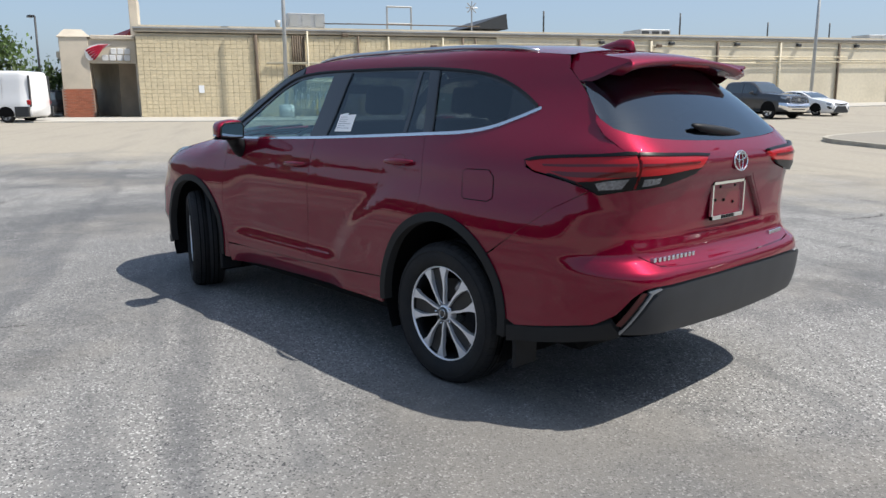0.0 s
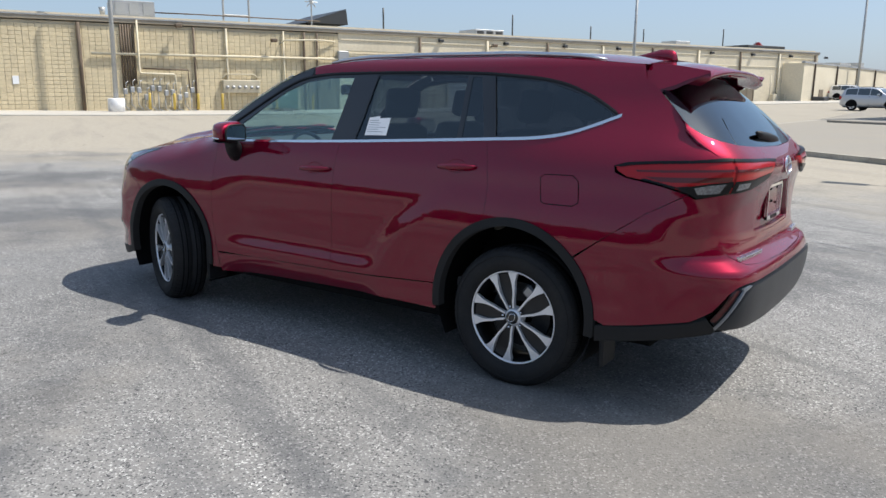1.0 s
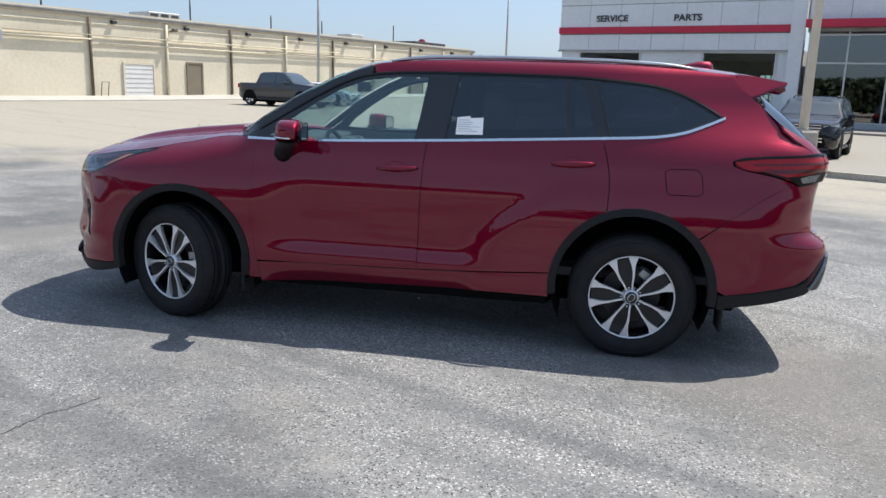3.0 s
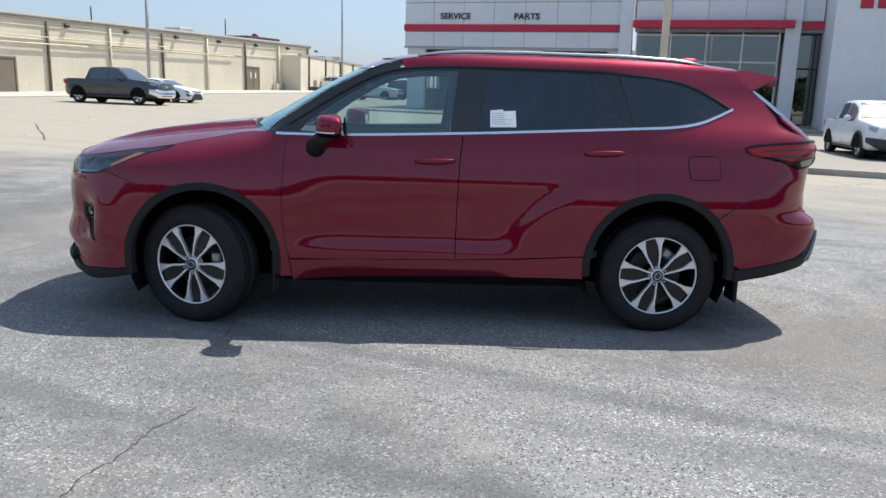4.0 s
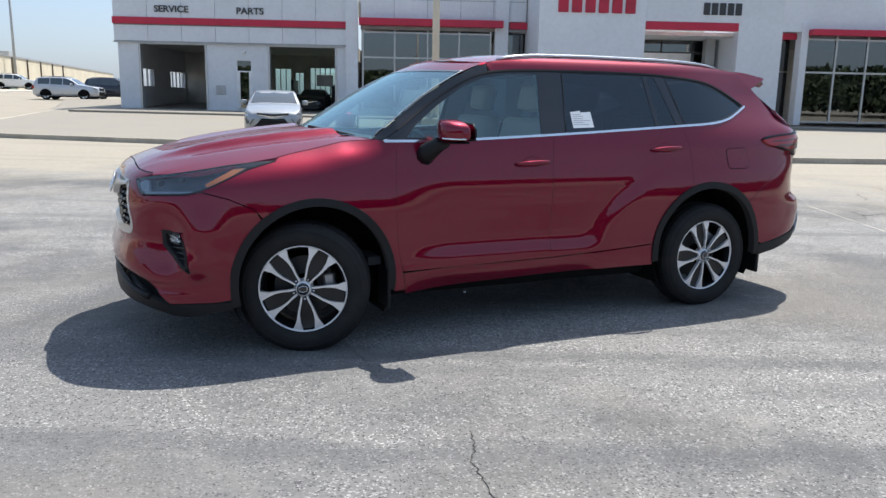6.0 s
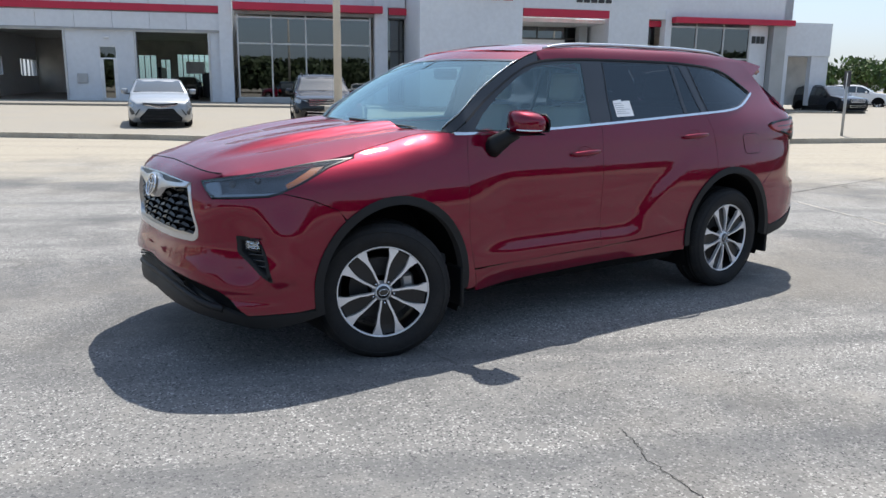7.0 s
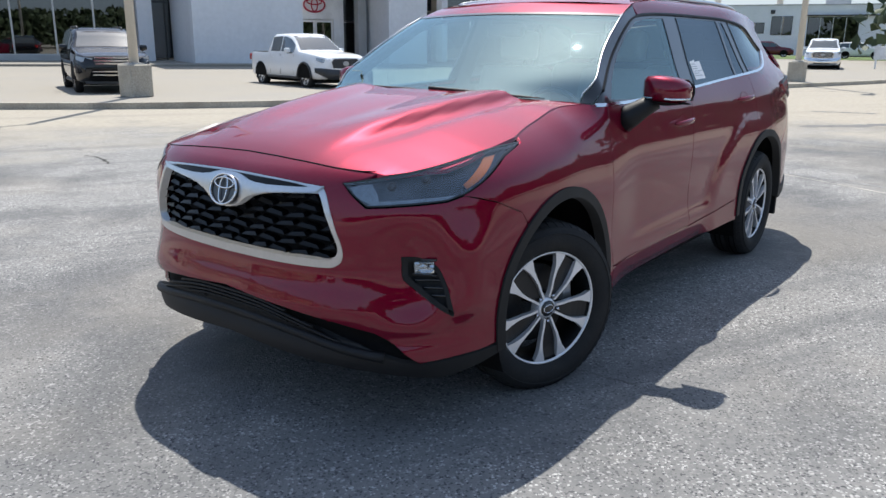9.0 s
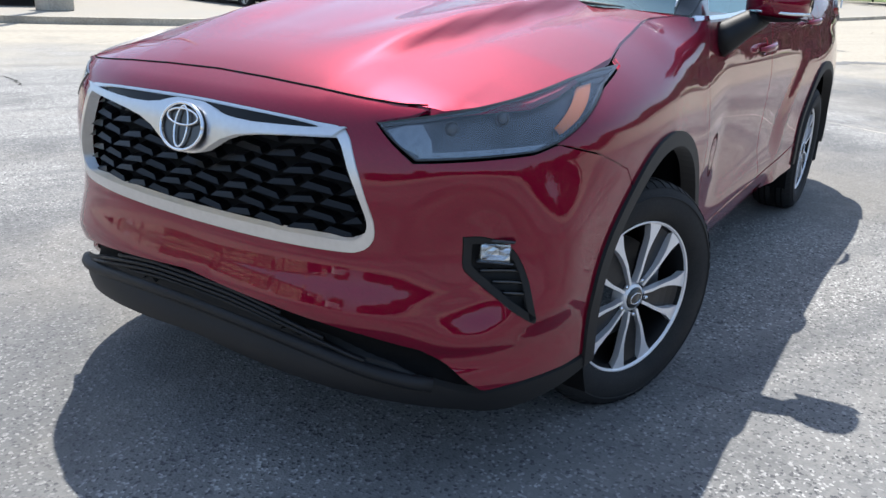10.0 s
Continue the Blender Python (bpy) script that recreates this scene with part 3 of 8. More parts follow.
def badge(cx, cz, rw, rh, lean, axis, parent, disc):
    verts = [(cx - axis * .008, 0, cz)] + [(cx - axis * (rh * math.sin(a) * lean + .006), rw * math.cos(a), cz + rh * math.sin(a)) for a in np.linspace(0, 2 * math.pi, 33)[:-1]]
    b = solid("badge", verts, [(0, i + 1, (i + 1) % 32 + 1)[::axis] for i in range(32)], disc, parent, "oval chrome badge", True)
    part("badge_ring", oval_ring(cx, 0, cz, rw, rh, .0045, lean, axis), CHROME, b, smooth=60)
    part("badge_oval", oval_ring(cx, 0, cz, rw * .30, rh * .88, .003, lean, axis), CHROME, b, smooth=60)
    part("badge_bar", oval_ring(cx - axis * rh * .4 * lean, 0, cz + rh * .42, rw * .72, rh * .34, .003, lean, axis), CHROME, b, smooth=60)
    return b


badge(2.357, .883, .077, .056, .30, 1, car, GLOSS_BLACK)
# lower intake and lip
m = sheet(front_at, full(INTAKE), lift=-.028, gap=-.01, fold=0)
solid("lower_intake", *m[:2], DARK, car, "black lower intake", True, m[2])
for z, wide in ((.488, .32), (.472, .44), (.454, .54), (.436, .62)):
    pts = [front_at(np.array(math.copysign(F(abs(y)), y)), np.array(z)) + [-.016, 0, -.30 * max(0, abs(y) - .12) ** 1.6] for y in np.linspace(-wide, wide, 25)]
    part("intake_slat", tube(pts, .006, 6), BLACK_TRIM, car, smooth=60)
lip = [(0, .432), (.31, .418), (.46, .402), (.61, .376), (.70, .345), (.78, .312), (.84, .296), (.9, .300), (1.0, .306), (1.1, .311), (1.19, .318), (1.2, .285), (1.1, .262), (1.0, .245), (.917, .236), (.84, .240), (.763, .258), (.65, .277), (.542, .288), (.3, .303), (0, .318)]
front_panel("front_lip", lip, BLACK_TRIM, "black plastic front lip", size=.03, gap=0, lift=.005, fold=.05)
pts = [front_at(np.array(math.copysign(F(abs(y)), y)), np.array(.402 - .17 * max(0, abs(y) - .12) ** 1.6)) + [.004, 0, 0] for y in np.linspace(-.69, .69, 31)]
part("lip_rib", tube(pts, .019, 10), BLACK_TRIM, car, smooth=60)
# fog lamp pockets
front_panel("fog_pocket", FOG, BLACK_TRIM, "black fog lamp bezel", whole=False, size=.02, lift=-.03, gap=-.01, fold=0)
rim_i = shrunk(dense(np.array(FOG), .05), .017)
front_panel("fog_bezel", FOG, BLACK_TRIM, "", whole=False, holes=[rim_i.tolist()], size=.02, gap=0, lift=.003, fold=.028)
for sy in (1, -1):
    at_ = Matrix.Translation(Vector((2.088, sy * .764, .653))) @ Euler((0, 0, sy * .45)).to_matrix().to_4x4()
    rng = random.Random(5)
    bm = bmesh.new()
    grid = [[bm.verts.new(at_ @ Vector((-.004 + rng.uniform(-.006, .006), -.034 + .0136 * i, -.02 + .01 * j))) for j in range(5)] for i in range(6)]
    for i in range(5):
        for j in range(4):
            bm.faces.new((grid[i][j], grid[i + 1][j], grid[i + 1][j + 1], grid[i][j + 1]))
    fog = part("fog_lamp", bm, CHROME, car, "clear faceted fog lamp")
    part("fog_lens", box(.005, .011, -.037, .037, -.023, .023, .004, at_), LAMP_CLEAR, fog)
    part("fog_housing", box(-.02, .004, -.045, .045, -.031, -.024, .003, at_), GLOSS_BLACK, fog)
    part("fog_housing", box(-.02, .004, -.045, .045, .024, .031, .003, at_), GLOSS_BLACK, fog)
    for z0, a0, a1 in ((.603, .775, .895), (.575, .81, .915), (.548, .845, .93)):
        q = [front_at(np.array(a), np.array(z0)) * [1, sy, 1] + [-.016, 0, 0] for a in np.linspace(a0, a1, 6)]
        part("fog_rib", tube(q, .005, 6), GLOSS_BLACK, car, smooth=60)
# headlamps
m = sheet(front_at, LAMP, size=.025, lift=-.035, gap=.0, fold=0)
for k, mm in enumerate((m, mirrored(*m))):
    head = solid("headlamp", *mm[:2], REFLECTOR, car, "dark headlamp with amber corner marker", True, mm[2])
    sg = (1, -1)[k]
    rear_ = sheet(front_at, LAMP, size=.03, lift=-.055, gap=-.025, fold=0)
    rear_ = rear_ if k == 0 else mirrored(*rear_)
    solid("housing", *rear_[:2], DARK, head, "black lamp housing", True, rear_[2])
    g = sheet(front_at, LAMP, size=.025, lift=.001, gap=.002, fold=.03)
    g = g if k == 0 else mirrored(*g)
    solid("lens", *g[:2], LAMP_CLEAR, head, "clear lamp cover", True, g[2])
    rimv = sheet(front_at, LAMP, [shrunk(dense(np.array(LAMP), .04), .0035).tolist()], size=.02, lift=.0025, gap=0, fold=.02)
    rimv = rimv if k == 0 else mirrored(*rimv)
    solid("lamp_rim", *rimv[:2], GLOSS_BLACK, head, "", True, rimv[2])
    marker = sheet(front_at, [(1.06, .930), (1.13, .957), (1.21, .993), (1.29, 1.03), (1.22, 1.024), (1.13, .985), (1.05, .947)], size=.02, lift=-.012, gap=0)
    marker = marker if k == 0 else mirrored(*marker)
    solid("marker", *marker[:2], AMBER, head, "amber side marker", True, marker[2])
    drl = sheet(front_at, [(.585, .940), (.625, .905), (.665, .888), (.70, .893), (.695, .92), (.665, .955), (.63, .952)], size=.02, lift=-.012, gap=0)
    drl = drl if k == 0 else mirrored(*drl)
    solid("running_lamp", *drl[:2], LAMP_FROST, head, "", True, drl[2])
    edge = sheet(front_at, [(.668, .882), (.85, .890), (.96, .896), (1.0, .908), (.85, .902), (.668, .893)], size=.02, lift=-.01, gap=0)
    edge = edge if k == 0 else mirrored(*edge)
    solid("light_bar", *edge[:2], LAMP_FROST, head, "", True, edge[2])
    for yy, zz in ((.70, .938), (.79, .958)):
        p = front_at(np.array(F(yy)), np.array(zz)) * [1, sg, 1]
        bm = bmesh.new()
        bmesh.ops.create_uvsphere(bm, u_segments=16, v_segments=10, radius=.017, matrix=Matrix.Translation(Vector(p) - Vector((.034, .014 * sg, 0))))
        part("projector", bm, GLOSS_BLACK, head, "", 60)

# bonnet: a height over (x, y), meeting the fenders on the seam
_hx = np.r_[np.linspace(.98, 1.56, 10), 1.75, 1.9, 2.02]
_hl = [body(X(x), seam_z(x) + (.002 if x < 1.57 else .004)) for x in _hx]
HOOD_L = [(p[0], p[1], p[2]) for p in _hl] + [(2.165, .655, .983)] + [tuple(body(s_, z_ + .002)) for s_, z_ in NOSE_TOP[::-1]]
_L = np.array(HOOD_L)
HOOD_C = [(.95, 1.222), (1.2, 1.21), (1.45, 1.186), (1.66, 1.155), (1.85, 1.122), (2.01, 1.092), (2.12, 1.065), (2.19, 1.041), (2.235, 1.02), (2.26, 1.006)]


_FY, _FX, _FZ = (np.array([p[k] for p in HOOD_L[:-8:-1]]) for k in (1, 0, 2))
_front_x = lambda y: np.interp(y, _FY, _FX)


def _flat(x, y):
    xk = np.minimum(x, 2.1)
    k = (soft(xk, HOOD_C) - np.interp(xk, _L[:, 0], _L[:, 2])) / (np.interp(xk, _L[:, 0], _L[:, 1]) / .75) ** 2.3
    return soft(x, HOOD_C) - k * (np.abs(y) / .75) ** 2.3


def bonnet_at(x, y):
    x, y = np.asarray(x, float), np.asarray(y, float)
    z = _flat(x, y)
    fade = step(-x, -2.2, -1.8)
    # a level middle with a crease each side, falling to a shallow valley before the fender
    ridge = .34 + .13 * np.clip((2.1 - x) / 1.0, 0, 1)
    out = np.abs(y) - ridge
    z = z + fade * (.025 * (1 - step(out, -.015, .05)) * step(out, -.26, -.015) - .008 * np.exp(-((out - .085) / .05) ** 2))
    # the front edge comes down to the nose panel
    near = _front_x(np.abs(y))
    z = z + (np.interp(np.abs(y), _FY, _FZ) - _flat(near, y)) * np.exp(-np.clip(near - x, 0, 9) / .1) * step(-np.abs(y), -.7, -.62)
    return np.stack([x, y, z], -1)


hood_half = [(x, y) for x, y, z in HOOD_L]
rear_half = [(1.20, 0.0), (1.19, .2), (1.155, .4), (1.10, .56), (1.03, .68)]
outline = rear_half[1:] + [(x, y - .001) for x, y in hood_half if y > 0]
outline = [rear_half[0]] + outline + [tuple(HOOD_L[-1][:2])] + [(x, -y) for x, y in outline[::-1]]
m = sheet(bonnet_at, outline, size=.03, gap=.0012, fold=.02)
solid("bonnet", *m[:2], RED, car, "red bonnet with two raised ridges", True, m[2])
for sg in (1, -1):
    edge_ = [body(s_, float(np.interp(s_, [p[0] for p in NOSE_TOP], [p[1] for p in NOSE_TOP])) + .001) * [1, sg, 1] + [.0006, 0, .0006] for s_ in np.linspace(0, .66, 40)]
    part("bonnet_gap", tube(edge_, .0022, 6), DARK, car)
# cowl and windscreen
WS_L = [body(X(x), z) for x, z in line([(1.0, 1.172), (.88, 1.27), (.67, 1.414), (.45, 1.535), (.32, 1.592), (.215, 1.628)], 5)]
WS_C = line([(1.19, 1.196), (1.02, 1.288), (.77, 1.432), (.56, 1.548), (.44, 1.607), (.345, 1.645)], 5)
CUT = 18
solid("windscreen", *across(WS_L[:CUT + 1], WS_C[:CUT + 1], 2.0), SHIELD_GLASS, car, "clear laminated windscreen", True)
solid("windscreen_header", *across(WS_L[CUT:], WS_C[CUT:], 2.0), RED, car, "", True)
solid("windscreen_edge", *across([p + np.array([.002, 0, .002]) for p in WS_L[CUT - 1:CUT + 1]], [(c[0] + .002, c[1] + .002) for c in WS_C[CUT - 1:CUT + 1]], 2.0), GLOSS_BLACK, car, "", True)
# the highlight along the pillar edge, drawn as a thin silver tube
for sg in (1, -1):
    part("pillar_highlight", tube([Vector(p * [1, sg, 1]) + Vector((.002, .002 * sg, .003)) for p in WS_L[1:CUT + 1]], .003, 6), SATIN, car, "silver strip drawn for the highlight beside the windscreen", 60)
solid("cowl", *across([(.95, .74, 1.15), (1.03, .72, 1.16), (1.12, .70, 1.14)], [(1.1, 1.2), (1.205, 1.196), (1.26, 1.17)], 2.0), BLACK_TRIM, car, "black plastic cowl", True)
for y0, y1 in ((.62, .05), (-.02, -.5)):
    pts = []
    for k in range(13):
        y = y0 + (y1 - y0) * k / 12
        w = 1 - abs(y / .7) ** 2
        pts.append((1.0 + .175 * w + .014 - .014 * k / 12, y, 1.172 + .03 * w + .002 + .012 * k / 12))
    part("wiper", tube(pts, .009, 6), BLACK_TRIM, car, "black windscreen wiper", 60)
# roof
xs = np.linspace(.215, -1.95, 30)
R_L = [body(X(x), float(np.interp(-x, [-p[0] for p in line(EDGE, 6)], [p[1] for p in line(EDGE, 6)])) + .001) for x in xs]
ROOF_C = [(-1.96, 1.668), (-1.71, 1.697), (-1.43, 1.714), (-1.03, 1.724), (-.64, 1.724), (-.2, 1.711), (.08, 1.69), (.25, 1.666), (.345, 1.647)]
rx = np.linspace(.343, -1.95, 30)
solid("roof", *across(R_L, [(x, float(soft(np.array(x), ROOF_C))) for x in rx], 2.6), RED, car, "", True)
m = sheet(lambda x, y: np.stack([x, y, soft(x, ROOF_C) - .05 * (np.abs(y) / .56) ** 2.6], -1), [(.12, -.4), (.12, .4), (-.62, .4), (-.62, -.4)], size=.08, gap=0, lift=.003, fold=.004)
solid("sunroof", *m[:2], GLOSS_BLACK, car, "dark glass sunroof", True, m[2])
for sy in (1, -1):
    pts = []
    for x in np.linspace(.1, -1.72, 27):
        p = body(X(x), float(np.interp(-x, [-q[0] for q in EDGE], [q[1] for q in EDGE])))
        e = min(1, (.1 - x) / .16, (x + 1.72) / .2)
        pts.append((x, sy * (p[1] - .035), p[2] + .008 + .013 * max(e, 0) ** .6))
    part("roof_rail", tube(pts, [.008 + .004 * min(1, k / 3, (26 - k) / 3) for k in range(27)], 8), SATIN, car, "satin silver roof rail", 60)
# aerial fin
fin = []
for x, h, w in ((-1.66, .003, .01), (-1.72, .022, .022), (-1.79, .046, .026), (-1.85, .05, .026), (-1.872, .038, .022), (-1.885, .0, .022)):
    z0 = float(soft(np.array(x), ROOF_C)) - .006
    fin.append([(x, -w, z0), (x + .005, -w * .7, z0 + h * .6), (x - .01, -.004, z0 + h + .006), (x - .01, .004, z0 + h + .006), (x + .005, w * .7, z0 + h * .6), (x, w, z0)])
solid("aerial_fin", *lofted(fin, True, True), RED, car, "", True)
# spoiler
sp = []
for q in np.linspace(-1, 1, 21):
    e = abs(q)
    y = q * .575
    drop = .035 * e ** 2.4
    tip = -2.235 + .02 * e ** 2
    sp.append([(-1.93, q * .531, 1.668 - .036 * e ** 2.6), (-2.08, q * .526, 1.652 - drop), (tip, q * .530, 1.618 - drop), (tip - .004, q * .536, 1.602 - drop - .012 * e ** 3), (tip + .03, q * .534, 1.587 - drop - .02 * e ** 6), (-2.06, q * .528, 1.585 - drop), (-1.93, q * .53, 1.598 - drop)])
solid("spoiler", *lofted(sp, True, True), RED, car, "red roof spoiler", True)
plate_ = [(-1.878, 1.642), (-1.907, 1.6), (-1.936, 1.571), (-2.012, 1.512), (-2.08, 1.532), (-2.14, 1.562), (-2.2, 1.582), (-2.226, 1.592), (-2.226, 1.604), (-2.06, 1.632), (-1.96, 1.642)]
m = sheet(lambda a, z: np.stack([-a, .612 - .6 * (z - 1.515) - .10 * np.clip(a - 1.9, 0, .4), z], -1), [(-x, z) for x, z in plate_], size=.03, gap=.0015, fold=.03)
for mm in (m, mirrored(*m)):
    solid("spoiler_side", *mm[:2], RED, car, "", True, mm[2])
wp = [(-2.405 + .03 * abs(y), y + .0, 1.318 - .012 * k) for k, y in enumerate((.27, .2, .1, 0, -.1, -.2))]
part("rear_wiper", tube(wp, [.008, .018, .022, .024, .022, .01], 8), BLACK_TRIM, car, "black rear wiper", 60)
part("high_brake_lamp", box(-2.222, -2.205, -.16, .16, 1.585, 1.6, .003), LAMP_RED, car)
# rear window and its frame
GLASS_LOW = [(0, 1.248), (.33, 1.256), (.468, 1.262), (.61, 1.272), (.718, 1.29), (.782, 1.312), (.86, 1.372)]
rows = []
for k in np.linspace(0, 1, 13):
    row = []
    for q in np.linspace(-1, 1, 49):
        e = abs(q) * .86
        low = rear_at(np.array(math.copysign(max(e, 1e-5), q)), np.array(lerp(e, GLASS_LOW)))
        f = abs(q)
        high = np.array([-2.095 + .067 * f ** 2, q * .592, 1.585 - .067 * f ** 3])
        p = high + (low - high) * k + math.sin(math.pi * k) * np.array([-.012 * (1 - f ** 4), .006 * f ** 6 * math.copysign(1, q), .012 * (1 - f ** 4)])
        row.append(p + np.array([.004, -.006 * f ** 6 * math.copysign(1, q), -.003]))
    rows.append(row)
solid("rear_screen", *lofted(rows), REAR_GLASS, car, "dark tinted rear screen", True)
# tailgate, bumper and lamps, by the arc from the tail
T = lambda y: float(S_END - s_rear(y))
TX = lambda x: float(S_END - s_of_x(x))
TL_IN = [(.742, 1.205), (.602, 1.199), (.4, 1.193), (.301, 1.187), (.357, 1.145), (.413, 1.12), (.609, 1.08), (.742, 1.064)]
gate = GLASS_LOW + GATE_SEAM + [(.75, 1.210), (.602, 1.204), (.4, 1.198), (.29, 1.191), (.352, 1.142), (.41, 1.115), (.607, 1.075), (.742, 1.058), (.730, .835), (.69, .776), (.61, .731), (.5, .722), (.3, .718), (0, .714)]
PLATE = [(0, 1.085), (.18, 1.08), (.25, 1.02), (.365, .89), (.375, .85), (.35, .837), (0, .83)]


def rear_panel(name, outline, mat, label="", holes=(), whole=True, parent=None, **kw):
    if whole:
        m = sheet(rear_at, full(outline), [full(h) if h[0][0] == 0 else h for h in holes], **kw)
        return solid(name, *m[:2], mat, parent or car, label, True, m[2])
    m = sheet(rear_at, outline, holes, **kw)
    w = mirrored(*m)
    return solid(name, *m[:2], mat, parent or car, label, True, m[2]), solid(name, *w[:2], mat, parent or car, label, True, w[2])


tailgate = rear_panel("tailgate", gate, RED, "red tailgate with a recessed plate panel", holes=[PLATE], size=.03)
rear_panel("plate_recess", PLATE, RED, "", parent=tailgate, lift=-.02, gap=-.004, size=.03, fold=0)
m = sheet(rear_at, full(PLATE), [shrunk(dense(np.array(full(PLATE)), .04), .012).tolist()], size=.02, lift=-.002, gap=0, fold=.025)
solid("plate_rim", *m[:2], RED, tailgate, "", True, m[2])
bx = float(rear_at(np.array(0.0), np.array(.97))[0]) - .002
pf = bmesh.new()
for a in ((-.155, .155, .878, .897), (-.155, .155, 1.043, 1.056), (-.155, -.143, .878, 1.056), (.143, .155, .878, 1.056)):
    add_box(pf, bx + .004, bx + .016, *a)
frame_plate = part("plate_frame", pf, CHROME, tailgate, "chrome plate frame with no plate in it")
part("plate_backing", box(bx + .016, bx + .024, -.15, .15, .884, 1.05), RED, tailgate)
for k in range(5):
    part("frame_mark", box(bx + .001, bx + .004, -.058 + k * .025, -.041 + k * .025, .880, .895), BLACK_TRIM, frame_plate)
for y, z in ((.07, 1.03), (-.07, 1.03), (.03, .965), (-.06, .95), (.11, .97)):
    part("mounting_hole", box(bx + .010, bx + .017, y - .008, y + .008, z - .007, z + .007, .003), DARK, frame_plate)
badge(-2.502, 1.152, .062, .045, .12, -1, tailgate, RED)
for n_, y0, y1, z0 in ((10, .635, .335, .745), (4, -.41, -.58, .75)):
    for k in range(n_):
        y = y0 + (y1 - y0) * (k + .5) / n_
        w = abs(y1 - y0) / n_ * .33
        p = rear_at(np.array(math.copysign(T(abs(y)), y)), np.array(z0))
        q = rear_at(np.array(math.copysign(T(abs(y)), y)), np.array(z0 + .02))
        part("badge_mark", box(min(p[0], q[0]) - .006, max(p[0], q[0]) + .006, p[1] - w, p[1] + w, z0, z0 + .02, .002), CHROME, tailgate)
rear_panel("tail_lamp_inner", TL_IN, LAMP_RED, "red and clear tail lamp on the tailgate", whole=False, lift=.012, gap=.002, size=.025, fold=.03)
TL_OUT = [(1.345, 1.16), (1.294, 1.174), (1.14, 1.187), (.938, 1.197), (.791, 1.207), (.756, 1.206), (.749, 1.15), (.749, 1.068), (.798, 1.055), (.896, 1.041), (.945, 1.058), (1.105, 1.09), (1.294, 1.12), (1.335, 1.142)]
rear_panel("tail_lamp", TL_OUT, LAMP_RED, "red and clear wrap-round tail lamp", whole=False, lift=.012, gap=.002, size=.025, fold=.03)
# dark top edge and clear lower lens of the lamps
rear_panel("lamp_trim", [(1.353, 1.16), (1.294, 1.178), (1.14, 1.191), (.938, 1.201), (.791, 1.211), (.748, 1.209), (.748, 1.199), (.938, 1.190), (1.14, 1.179), (1.26, 1.168), (1.32, 1.158)], GRILLE_BLACK, "", whole=False, lift=.016, gap=0, size=.02)
rear_panel("lamp_trim_inner", [(.743, 1.209), (.602, 1.203), (.4, 1.197), (.293, 1.191), (.31, 1.182), (.4, 1.187), (.602, 1.192), (.743, 1.197)], GRILLE_BLACK, "", whole=False, lift=.016, gap=0, size=.02)
CLEAR_LOW = material("clear_lens_grey", (.26, .27, .29), .12, .6, vary=.3, fine=90, bump=.3, coat=1)
rear_panel("reverse_surround", [(.751, 1.118), (.85, 1.108), (.95, 1.092), (1.04, 1.084), (.945, 1.056), (.896, 1.039), (.798, 1.053), (.751, 1.066)], GRILLE_BLACK, "smoked lower lens", whole=False, lift=.014, gap=0, size=.02)
rear_panel("reverse_lens", [(.785, 1.108), (.87, 1.098), (.93, 1.084), (.9, 1.056), (.80, 1.066)], CLEAR_LOW, "clear lower lens", whole=False, lift=.017, gap=0, size=.02)
rear_panel("reverse_lens_inner", [(.74, 1.118), (.609, 1.124), (.45, 1.136), (.37, 1.14), (.413, 1.118), (.609, 1.078), (.74, 1.064)], GRILLE_BLACK, "smoked lower lens", whole=False, lift=.015, gap=0, size=.02)
rear_panel("reverse_glint", [(.72, 1.108), (.64, 1.112), (.64, 1.09), (.72, 1.078)], CLEAR_LOW, "clear lower lens", whole=False, lift=.017, gap=0, size=.02)
rear_panel("lamp_band", [(1.25, 1.148), (1.1, 1.154), (.93, 1.163), (.76, 1.169), (.76, 1.160), (.93, 1.153), (1.1, 1.144), (1.24, 1.14)], DEEP_RED, "deep red band of the lamp", whole=False, lift=.0145, gap=0, size=.02)
rear_panel("lamp_band", [(1.2, 1.122), (1.08, 1.124), (.93, 1.13), (.76, 1.137), (.76, 1.118), (.93, 1.108), (1.06, 1.104), (1.12, 1.106)], DEEP_RED, "deep red band of the lamp", whole=False, lift=.0145, gap=0, size=.02)
rear_panel("lamp_edge", [(1.22, 1.109), (1.105, 1.09), (1.03, 1.076), (1.03, 1.086), (1.1, 1.097), (1.2, 1.114)], GRILLE_BLACK, "", whole=False, lift=.015, gap=0, size=.02)
rear_panel("lamp_band_inner", [(.74, 1.168), (.6, 1.167), (.38, 1.167), (.39, 1.16), (.6, 1.157), (.74, 1.157)], DEEP_RED, "deep red band of the lamp", whole=False, lift=.0145, gap=0, size=.02)
